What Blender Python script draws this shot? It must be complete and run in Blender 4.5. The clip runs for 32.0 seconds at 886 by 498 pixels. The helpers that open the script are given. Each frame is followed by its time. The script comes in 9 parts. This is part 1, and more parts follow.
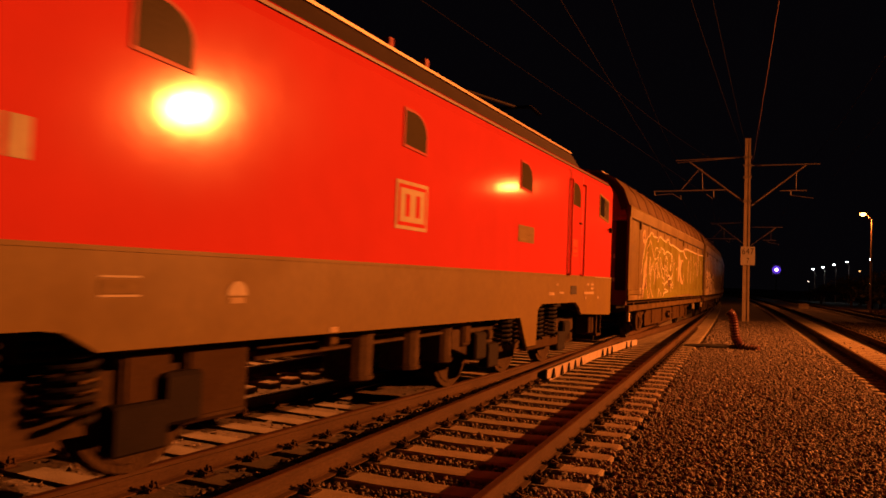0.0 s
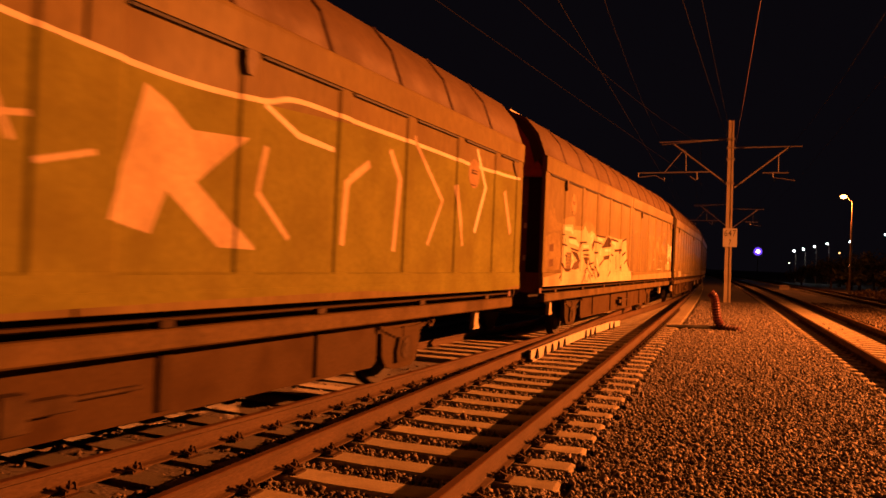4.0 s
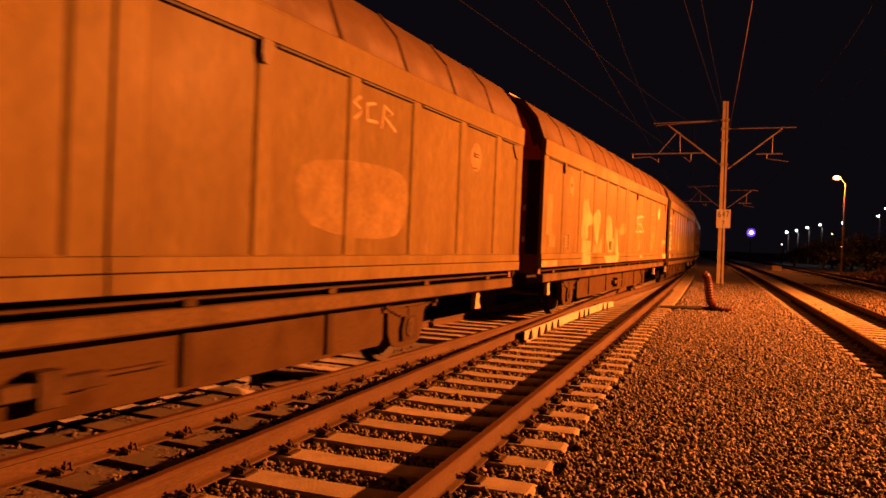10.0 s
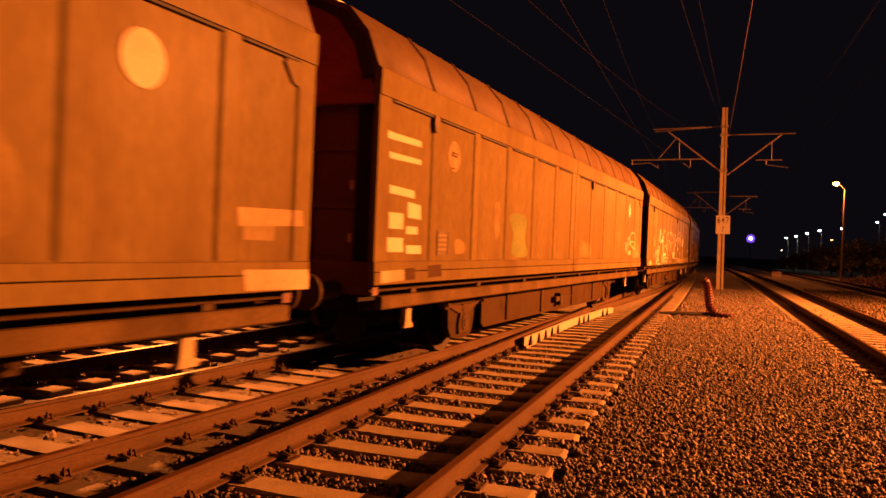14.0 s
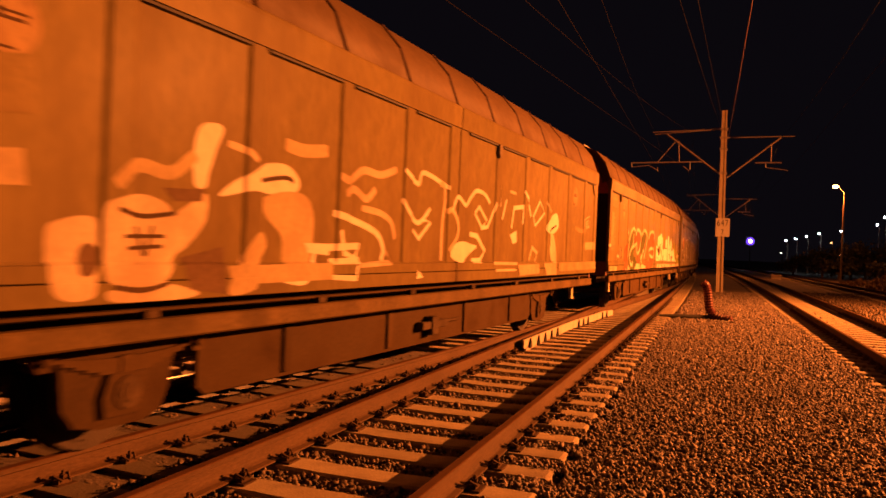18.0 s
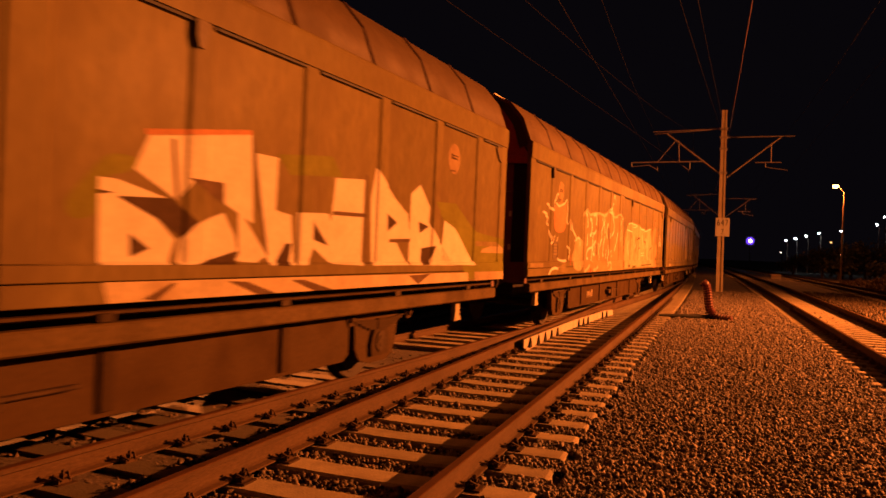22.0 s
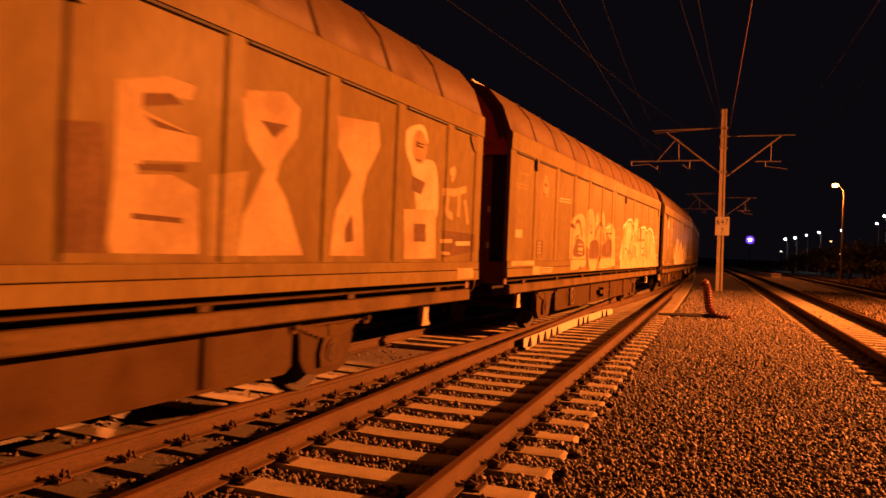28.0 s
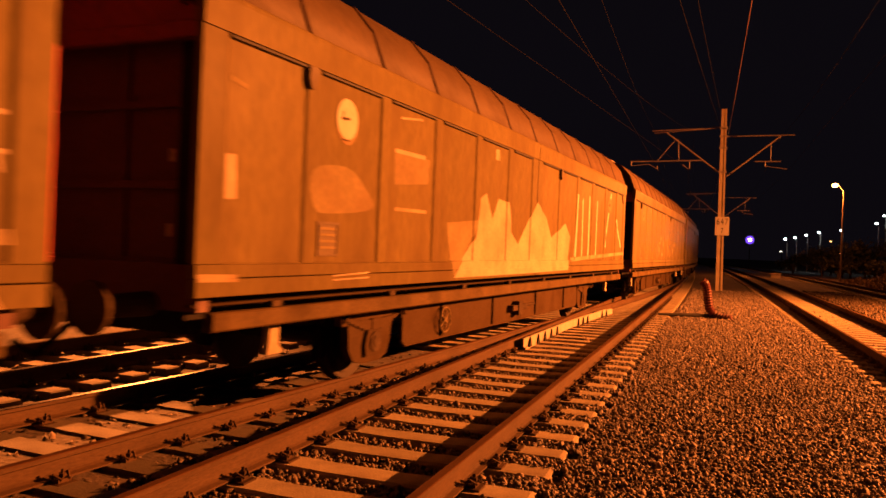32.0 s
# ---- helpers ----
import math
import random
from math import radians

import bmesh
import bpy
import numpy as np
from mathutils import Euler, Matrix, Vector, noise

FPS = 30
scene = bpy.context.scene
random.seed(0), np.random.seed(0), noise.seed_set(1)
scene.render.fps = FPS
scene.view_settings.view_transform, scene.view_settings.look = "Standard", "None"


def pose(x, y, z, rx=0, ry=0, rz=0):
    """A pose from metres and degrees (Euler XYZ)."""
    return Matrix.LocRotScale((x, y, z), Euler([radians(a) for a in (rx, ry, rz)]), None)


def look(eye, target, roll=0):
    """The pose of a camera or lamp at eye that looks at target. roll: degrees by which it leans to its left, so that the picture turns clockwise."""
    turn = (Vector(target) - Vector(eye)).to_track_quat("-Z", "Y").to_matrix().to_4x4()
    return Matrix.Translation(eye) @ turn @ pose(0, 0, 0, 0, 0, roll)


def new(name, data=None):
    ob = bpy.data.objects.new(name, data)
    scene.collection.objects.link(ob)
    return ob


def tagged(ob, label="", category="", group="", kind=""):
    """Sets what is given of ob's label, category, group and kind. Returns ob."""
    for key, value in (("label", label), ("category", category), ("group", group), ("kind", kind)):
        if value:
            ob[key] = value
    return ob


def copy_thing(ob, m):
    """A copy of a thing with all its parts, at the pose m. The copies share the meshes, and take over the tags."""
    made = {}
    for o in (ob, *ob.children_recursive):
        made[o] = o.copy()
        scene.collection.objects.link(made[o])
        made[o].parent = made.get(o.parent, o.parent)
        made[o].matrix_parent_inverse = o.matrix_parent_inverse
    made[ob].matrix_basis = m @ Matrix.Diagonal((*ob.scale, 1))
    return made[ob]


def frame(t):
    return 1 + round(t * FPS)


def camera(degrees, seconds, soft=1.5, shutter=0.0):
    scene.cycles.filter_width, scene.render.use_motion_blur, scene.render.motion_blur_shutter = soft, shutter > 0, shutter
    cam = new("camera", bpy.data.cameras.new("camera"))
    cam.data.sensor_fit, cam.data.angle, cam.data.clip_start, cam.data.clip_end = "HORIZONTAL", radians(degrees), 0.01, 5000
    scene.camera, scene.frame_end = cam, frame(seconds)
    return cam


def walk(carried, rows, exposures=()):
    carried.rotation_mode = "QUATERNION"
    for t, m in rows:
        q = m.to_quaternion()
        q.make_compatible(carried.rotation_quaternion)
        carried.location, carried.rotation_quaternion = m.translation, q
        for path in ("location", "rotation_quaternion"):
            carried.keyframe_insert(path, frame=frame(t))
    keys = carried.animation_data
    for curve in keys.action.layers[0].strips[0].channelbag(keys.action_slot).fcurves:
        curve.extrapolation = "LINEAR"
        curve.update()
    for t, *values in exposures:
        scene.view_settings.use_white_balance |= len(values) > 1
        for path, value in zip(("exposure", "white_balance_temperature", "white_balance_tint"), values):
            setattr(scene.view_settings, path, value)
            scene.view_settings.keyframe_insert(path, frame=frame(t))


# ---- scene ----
from mathutils.geometry import tessellate_polygon

# ---------------------------------------------------------------- camera
cam = camera(59.73, 32.0, soft=1.55, shutter=0.4)
EYE = Vector((0.0, 0.0, 1.513))
# seconds, turn to the left, tilt up, lean, in degrees
TURNS = [
    (0, 21.115, 1.996, 2.31), (0.5, 20.895, 2.061, 2.38), (1, 20.733, 1.873, 2.50), (1.5, 20.573, 1.445, 2.49),
    (2, 20.453, 1.111, 2.40), (2.5, 20.365, 0.913, 2.39), (3, 20.248, 0.785, 2.39), (3.5, 20.115, 0.689, 2.40),
    (5.5, 19.271, 0.448, 2.38), (6, 19.312, 0.114, 2.43), (6.5, 19.347, -0.259, 2.41), (7, 19.335, -0.469, 2.43),
    (7.5, 19.311, -0.582, 2.34), (8, 19.339, -0.676, 2.37), (8.5, 19.381, -0.735, 2.37), (9, 19.412, -0.752, 2.36),
    (10, 19.403, -0.726, 2.36), (11, 19.412, -0.603, 2.36), (12, 19.420, -0.405, 2.37), (13, 19.404, -0.327, 2.38),
    (14.5, 19.392, -0.266, 2.37), (16.5, 19.337, -0.157, 2.41), (19, 19.403, -0.093, 2.41), (25, 19.346, -0.171, 2.40),
    (27.5, 19.359, -0.188, 2.39), (32, 19.348, -0.189, 2.39),
]


def aim(turn, tilt, lean):
    a, b = radians(turn), radians(tilt)
    return look(EYE, EYE + Vector((-math.sin(a) * math.cos(b), math.cos(a) * math.cos(b), math.sin(b))), lean)


EXPOSURES = [(0.0, -1.4), (1.0, -1.3), (2.0, -1.05), (3.0, -0.45), (6.0, -0.3), (8.0, 0.0), (14.0, 0.0), (17.0, -0.1), (18.0, -0.2), (20.0, -0.15), (21.0, -0.25), (22.0, -0.6), (23.0, -0.55), (24.0, -0.35), (25.0, -0.35), (28.0, -0.15), (29.0, -0.1), (31.0, -0.27), (32.0, -0.05)]
walk(cam, [(t, aim(a, b, c)) for t, a, b, c in TURNS], exposures=EXPOSURES)

# ---------------------------------------------------------------- night sky and lamps
world = bpy.data.worlds.new("night")
scene.world = world
world.use_nodes = True
world.node_tree.nodes["Background"].inputs[0].default_value = (0.012, 0.009, 0.014, 1)
world.node_tree.nodes["Background"].inputs[1].default_value = 0.3
SODIUM = (1.0, 0.212, 0.033)


def lamp_light(x, y, z, power, colour=SODIUM, size=0.22):
    data = bpy.data.lights.new("lamp_light", "POINT")
    data.energy, data.color, data.shadow_soft_size = power, colour, size
    ob = new("lamp_light", data)
    ob.location = (x, y, z)
    return ob


FAR_LIGHTS = [(15.37, 120, 4.48, "amber"), (13.94, 100, 2.58, "amber"), (11.22, 150, 3.11, "pale")]
LAMP_YARD = [(20.9, 26.3, 9.55, 0), (18.5, 58.0, 9.55, 3500), (10.41, 80.0, 8.75, 5500), (-24.9, 29.4, 12.6, 0)]
for lx, ly, lz, lp in LAMP_YARD:
    if lp:
        lamp_light(lx, ly, lz - 0.55, lp)
# the nearest lamp's tilted head throws most of its light towards the crossover
head_lamp = bpy.data.lights.new("street_light", "SPOT")
head_lamp.energy, head_lamp.color, head_lamp.shadow_soft_size, head_lamp.spot_size, head_lamp.spot_blend = 268000, SODIUM, 0.22, radians(168), 1.0
new("street_light", head_lamp).matrix_basis = look((20.9, 26.3, 9.0), (-2.0, 13.0, 0.0))
# floodlight behind the train, pointing down at the crossover
flood = bpy.data.lights.new("flood_light", "SPOT")
flood.energy, flood.color, flood.shadow_soft_size, flood.spot_size, flood.spot_blend = 150000, SODIUM, 0.22, radians(18), 0.5
new("flood_light", flood).matrix_basis = look((-24.9, 29.4, 12.0), (-8.2, 7.5, 0.0))

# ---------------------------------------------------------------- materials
ALBEDO_SCALE = 0.55     # scales every base colour down, so little light bounces into the shade


def material(name, base, rough=0.6, metal=0.0, vary=0.25, scale=3.0, fine=40.0, bump=0.15, dirt=None, dirt_amount=0.45, island=0.0, obj=0.0,
             dirt_scale=1.2, coat=0.0, stretch=(1, 1, 1), spec=0.5, dull=0.3):
    m = bpy.data.materials.new(name)
    m.use_nodes = True
    nt = m.node_tree
    n, l = nt.nodes, nt.links
    b = n["Principled BSDF"]
    b.inputs["Roughness"].default_value, b.inputs["Metallic"].default_value = rough, metal
    b.inputs["Coat Weight"].default_value = coat
    b.inputs["Specular IOR Level"].default_value = spec
    b.inputs["Coat Roughness"].default_value = 0.12
    co = n.new("ShaderNodeTexCoord")
    mp = n.new("ShaderNodeMapping")
    mp.inputs["Scale"].default_value = stretch
    l.new(co.outputs["Object"], mp.inputs[0])
    big, small = n.new("ShaderNodeTexNoise"), n.new("ShaderNodeTexNoise")
    for node, s, d in ((big, scale, 4), (small, fine, 3)):
        node.inputs["Scale"].default_value, node.inputs["Detail"].default_value = s, d
        l.new(mp.outputs[0], node.inputs["Vector"])
    mix = n.new("ShaderNodeMath")
    mix.operation = "ADD"
    l.new(big.outputs["Fac"], mix.inputs[0])
    l.new(small.outputs["Fac"], mix.inputs[1])
    rng = n.new("ShaderNodeMapRange")
    rng.inputs["From Min"].default_value, rng.inputs["From Max"].default_value = 0.65, 1.35
    rng.inputs["To Min"].default_value, rng.inputs["To Max"].default_value = 1 - vary, 1 + vary
    l.new(mix.outputs[0], rng.inputs["Value"])
    val = rng.outputs[0]
    for amount, socket, node in ((island, "Random Per Island", "ShaderNodeNewGeometry"), (obj, "Random", "ShaderNodeObjectInfo")):
        if amount:
            g = n.new(node)
            r = n.new("ShaderNodeMapRange")
            r.inputs["To Min"].default_value, r.inputs["To Max"].default_value = 1 - amount, 1 + amount
            l.new(g.outputs[socket], r.inputs["Value"])
            mu = n.new("ShaderNodeMath")
            mu.operation = "MULTIPLY"
            l.new(val, mu.inputs[0])
            l.new(r.outputs[0], mu.inputs[1])
            val = mu.outputs[0]
    sc = n.new("ShaderNodeVectorMath")
    sc.operation = "SCALE"
    sc.inputs[0].default_value = [c * ALBEDO_SCALE for c in base]
    l.new(val, sc.inputs["Scale"])
    col = sc.outputs[0]
    if dirt:
        dn = n.new("ShaderNodeTexNoise")
        dn.inputs["Scale"].default_value, dn.inputs["Detail"].default_value = dirt_scale, 7
        l.new(mp.outputs[0], dn.inputs["Vector"])
        dr = n.new("ShaderNodeMapRange")
        dr.inputs["From Min"].default_value, dr.inputs["From Max"].default_value = 0.45, 0.75
        dr.inputs["To Max"].default_value = dirt_amount
        l.new(dn.outputs["Fac"], dr.inputs["Value"])
        mc = n.new("ShaderNodeMix")
        mc.data_type = "RGBA"
        mc.inputs["B"].default_value = (*[c * ALBEDO_SCALE for c in dirt], 1)
        l.new(dr.outputs[0], mc.inputs["Factor"])
        l.new(col, mc.inputs["A"])
        col = mc.outputs["Result"]
        ra = n.new("ShaderNodeMapRange")
        ra.inputs["To Min"].default_value, ra.inputs["To Max"].default_value = rough, min(1, rough + dull)
        l.new(dr.outputs[0], ra.inputs["Value"])
        l.new(ra.outputs[0], b.inputs["Roughness"])
    l.new(col, b.inputs["Base Color"])
    if bump:
        bp = n.new("ShaderNodeBump")
        bp.inputs["Strength"].default_value, bp.inputs["Distance"].default_value = bump, 0.01
        l.new(small.outputs["Fac"], bp.inputs["Height"])
        l.new(bp.outputs[0], b.inputs["Normal"])
    return m


def glow(name, colour, strength):
    m = bpy.data.materials.new(name)
    m.use_nodes = True
    b = m.node_tree.nodes["Principled BSDF"]
    b.inputs["Base Color"].default_value = (0.02, 0.02, 0.02, 1)
    b.inputs["Emission Color"].default_value = (*colour, 1)
    b.inputs["Emission Strength"].default_value = strength
    return m


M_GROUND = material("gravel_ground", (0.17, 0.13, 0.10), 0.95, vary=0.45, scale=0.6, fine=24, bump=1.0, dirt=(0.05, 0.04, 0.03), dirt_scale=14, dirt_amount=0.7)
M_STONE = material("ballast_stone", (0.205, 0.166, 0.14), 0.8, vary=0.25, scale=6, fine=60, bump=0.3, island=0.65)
# track stones darker than the strip's: shade between sleepers is partly in the colour
M_DARK_STONE = material("dark_ballast_stone", (0.145, 0.104, 0.066), 0.8, vary=0.25, scale=6, fine=60, bump=0.3, island=0.65)
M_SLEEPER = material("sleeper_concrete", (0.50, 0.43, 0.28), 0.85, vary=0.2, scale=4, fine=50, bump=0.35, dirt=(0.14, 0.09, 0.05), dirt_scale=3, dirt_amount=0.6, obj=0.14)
# darker concrete for the crossover's sleepers
M_DARK_SLEEPER = material("dark_sleeper_concrete", (0.17, 0.137, 0.088), 0.85, vary=0.25, scale=4, fine=50, bump=0.35, dirt=(0.10, 0.07, 0.04), dirt_scale=3, dirt_amount=0.7, obj=0.18)
M_RAIL = material("rail_rust", (0.112, 0.068, 0.034), 0.7, spec=0.15, vary=0.3, scale=5, fine=60, bump=0.3, dirt=(0.07, 0.043, 0.024), dirt_scale=4, stretch=(1, 0.25, 1))
M_RAILTOP = material("rail_running_steel", (0.22, 0.20, 0.16), 0.2, metal=1.0, vary=0.1, scale=3, fine=80, bump=0.05)
M_DULLTOP = material("rail_dull_steel", (0.13, 0.07, 0.035), 0.9, spec=0.02, vary=0.2, scale=5, fine=70, bump=0.1)
M_CLIP = material("clip_steel", (0.085, 0.052, 0.028), 0.8, spec=0.1, metal=0.0, vary=0.4, fine=80, obj=0.3)
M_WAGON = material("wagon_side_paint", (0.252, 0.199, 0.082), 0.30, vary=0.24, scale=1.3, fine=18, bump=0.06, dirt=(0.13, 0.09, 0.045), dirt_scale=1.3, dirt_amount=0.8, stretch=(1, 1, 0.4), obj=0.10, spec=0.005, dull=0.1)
M_ROOF = material("wagon_roof_paint", (0.135, 0.088, 0.042), 0.6, vary=0.2, scale=1.0, fine=12, bump=0.1, dirt=(0.085, 0.05, 0.024), dirt_scale=1.2, dirt_amount=0.7, obj=0.12, spec=0.1)
M_RIB = material("wagon_roof_rib_paint", (0.075, 0.042, 0.022), 0.65, vary=0.25, scale=2.0, fine=20, bump=0.1, spec=0.1)
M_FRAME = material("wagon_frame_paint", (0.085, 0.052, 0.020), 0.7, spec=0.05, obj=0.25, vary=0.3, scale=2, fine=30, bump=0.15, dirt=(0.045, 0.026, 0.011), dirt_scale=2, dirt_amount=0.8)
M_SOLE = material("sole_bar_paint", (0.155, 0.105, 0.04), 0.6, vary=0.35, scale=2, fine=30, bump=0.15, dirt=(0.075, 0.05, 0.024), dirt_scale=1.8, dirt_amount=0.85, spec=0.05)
M_GEAR = material("running_gear_paint", (0.10, 0.066, 0.032), 0.7, spec=0.08, vary=0.4, scale=3, fine=35, bump=0.2, dirt=(0.035, 0.022, 0.012), dirt_scale=2.5, dirt_amount=0.8)
M_POST = material("wagon_post_paint", (0.19, 0.143, 0.073), 0.55, spec=0.1, vary=0.3, scale=2, fine=30, bump=0.1, dirt=(0.08, 0.05, 0.03), dirt_scale=2, dirt_amount=0.7)
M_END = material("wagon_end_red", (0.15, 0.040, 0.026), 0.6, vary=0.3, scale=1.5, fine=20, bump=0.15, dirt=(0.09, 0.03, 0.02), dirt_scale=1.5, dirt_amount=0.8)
# lighter copy of the end red: light on the roof ends is in it
M_BULK_LIT = material("bulkhead_lit_red", (0.34, 0.048, 0.026), 0.6, vary=0.3, scale=1.5, fine=20, bump=0.15, dirt=(0.14, 0.03, 0.02), dirt_scale=1.5, dirt_amount=0.8)
M_LAMPPOST = material("lamp_post_concrete", (0.20, 0.155, 0.11), 0.8, vary=0.2, scale=2, fine=30, bump=0.1)
M_POLE = material("dark_pole", (0.008, 0.007, 0.006), 0.9, spec=0.05, vary=0.3)
M_RED = material("signal_red_paint", (0.55, 0.03, 0.02), 0.5, vary=0.2, fine=30)
M_IRON = material("dark_iron", (0.018, 0.013, 0.010), 0.8, spec=0.2, metal=0.2, vary=0.4, scale=4, fine=50, bump=0.3)
M_WHEEL = material("wheel_steel", (0.045, 0.030, 0.018), 0.75, metal=0.2, vary=0.3, scale=4, fine=50, bump=0.2)
M_BLACK = material("shadow_rubber", (0.02, 0.018, 0.016), 0.8, vary=0.3, fine=40)
M_LOCO = material("loco_red_paint", (0.92, 0.085, 0.08), 0.085, vary=0.05, scale=0.7, fine=3.2, bump=0.07, dirt=(0.80, 0.07, 0.055), dirt_scale=0.8, dirt_amount=0.4, dull=0.05)
M_LOCOPALE = material("loco_pale_red", (0.85, 0.16, 0.08), 0.2, vary=0.06, fine=9, bump=0.02)
M_LOCODARK = material("loco_dark_red", (0.58, 0.045, 0.035), 0.4, spec=0.1, vary=0.1, fine=9, bump=0.02)
M_LOCOGREY = material("loco_grey_band", (0.26, 0.185, 0.036), 0.5, vary=0.12, scale=0.9, fine=12, bump=0.05, dirt=(0.18, 0.115, 0.026), dirt_scale=1.4, dirt_amount=0.5, spec=0.2)
M_LOCOROOF = material("loco_roof_paint", (0.055, 0.036, 0.022), 0.5, vary=0.25, scale=1.5, fine=20, bump=0.1)
M_TRIM = material("pale_metal_trim", (0.62, 0.52, 0.40), 0.4, metal=0.3, vary=0.15, fine=40)
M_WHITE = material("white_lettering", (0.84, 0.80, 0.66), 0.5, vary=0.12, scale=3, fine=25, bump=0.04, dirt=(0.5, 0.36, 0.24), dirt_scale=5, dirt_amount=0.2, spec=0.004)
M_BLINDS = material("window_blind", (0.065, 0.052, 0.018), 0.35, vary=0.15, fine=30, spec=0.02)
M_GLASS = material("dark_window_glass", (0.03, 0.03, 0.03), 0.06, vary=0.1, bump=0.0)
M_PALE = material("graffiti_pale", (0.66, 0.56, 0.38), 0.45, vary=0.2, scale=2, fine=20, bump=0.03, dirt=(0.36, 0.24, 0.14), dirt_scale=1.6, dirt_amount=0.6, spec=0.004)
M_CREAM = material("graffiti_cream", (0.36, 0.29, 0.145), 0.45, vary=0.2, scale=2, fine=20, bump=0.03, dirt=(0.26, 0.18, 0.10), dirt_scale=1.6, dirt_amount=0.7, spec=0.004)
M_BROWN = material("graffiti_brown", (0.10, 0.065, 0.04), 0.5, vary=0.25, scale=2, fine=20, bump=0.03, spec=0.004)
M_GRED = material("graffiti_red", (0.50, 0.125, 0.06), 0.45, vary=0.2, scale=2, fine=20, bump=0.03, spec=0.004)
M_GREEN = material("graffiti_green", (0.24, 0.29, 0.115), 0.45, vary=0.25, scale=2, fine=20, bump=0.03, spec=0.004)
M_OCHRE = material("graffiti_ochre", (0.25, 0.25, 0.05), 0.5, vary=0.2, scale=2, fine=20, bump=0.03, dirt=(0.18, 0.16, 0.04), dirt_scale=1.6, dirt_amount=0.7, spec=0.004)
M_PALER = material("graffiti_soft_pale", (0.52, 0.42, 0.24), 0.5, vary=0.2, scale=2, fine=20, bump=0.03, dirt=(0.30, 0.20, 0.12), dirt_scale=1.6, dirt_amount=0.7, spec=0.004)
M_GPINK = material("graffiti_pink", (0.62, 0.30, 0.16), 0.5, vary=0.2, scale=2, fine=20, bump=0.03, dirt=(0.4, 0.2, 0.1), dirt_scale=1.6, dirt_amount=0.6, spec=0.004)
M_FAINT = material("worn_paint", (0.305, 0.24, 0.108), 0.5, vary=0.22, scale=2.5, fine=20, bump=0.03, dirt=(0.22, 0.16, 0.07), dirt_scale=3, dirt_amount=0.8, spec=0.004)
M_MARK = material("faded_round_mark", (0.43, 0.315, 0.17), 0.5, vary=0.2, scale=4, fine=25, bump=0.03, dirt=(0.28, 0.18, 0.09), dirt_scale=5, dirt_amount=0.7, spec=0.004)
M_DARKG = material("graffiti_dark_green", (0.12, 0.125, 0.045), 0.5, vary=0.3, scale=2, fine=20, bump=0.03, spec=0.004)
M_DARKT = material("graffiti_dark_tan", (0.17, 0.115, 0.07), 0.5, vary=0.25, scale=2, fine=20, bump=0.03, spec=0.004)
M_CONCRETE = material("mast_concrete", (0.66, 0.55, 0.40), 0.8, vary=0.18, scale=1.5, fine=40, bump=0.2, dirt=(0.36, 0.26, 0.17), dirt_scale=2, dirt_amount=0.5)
M_GALV = material("galvanised_tube", (0.5, 0.43, 0.36), 0.5, metal=0.5, vary=0.2, fine=40)
M_WIRE = material("copper_wire", (0.005, 0.004, 0.004), 0.7, spec=0.1, vary=0.2)
M_FEED = material("feeder_wire", (0.18, 0.11, 0.10), 0.6, vary=0.2, spec=0.2)
M_SIGN = material("sign_white", (0.82, 0.78, 0.70), 0.5, vary=0.06, fine=30)
M_INK = material("sign_ink", (0.03, 0.03, 0.03), 0.6, vary=0.1)
# pale tone holds the light on the check rail's side face
M_CHECK = material("check_rail_lit_face", (0.58, 0.50, 0.40), 0.7, vary=0.25, scale=3, fine=40, dirt=(0.25, 0.16, 0.1), dirt_scale=3, dirt_amount=0.6)
M_HOSE = material("red_ribbed_pipe", (0.10, 0.010, 0.013), 0.5, vary=0.2, fine=30)
M_LEAF = material("leaf", (0.035, 0.04, 0.014), 0.6, vary=0.3, island=0.4, bump=0)
M_BRUSH = material("dry_brush", (0.30, 0.20, 0.085), 0.8, vary=0.3, island=0.5, bump=0)
M_BARK = material("bark", (0.10, 0.07, 0.05), 0.9, vary=0.3, bump=0.4)
G_SODIUM = glow("sodium_glow", (1.0, 0.30, 0.06), 40)
G_WHITE = glow("white_lamp_glow", (0.85, 1.0, 1.0), 90)
G_BLUE = glow("blue_signal_glow", (0.45, 0.30, 1.0), 25)
G_VIOLET = glow("violet_signal_halo", (0.16, 0.05, 1.0), 1.6)
G_AMBER = glow("amber_lamp_glow", (1.0, 0.42, 0.14), 6)
G_PALE = glow("pale_lamp_glow", (1.0, 0.75, 0.6), 6)

# ---------------------------------------------------------------- mesh helpers


def part(name, bm, mat, parent=None, label="", smooth=False):
    me = bpy.data.meshes.new(name)
    bm.normal_update()
    bm.to_mesh(me)
    bm.free()
    for m in (mat if isinstance(mat, (list, tuple)) else [mat]):
        me.materials.append(m)
    if smooth:
        for p in me.polygons:
            p.use_smooth = True
    ob = new(name, me)
    ob.parent = parent
    if label:
        ob["label"] = label
    return ob


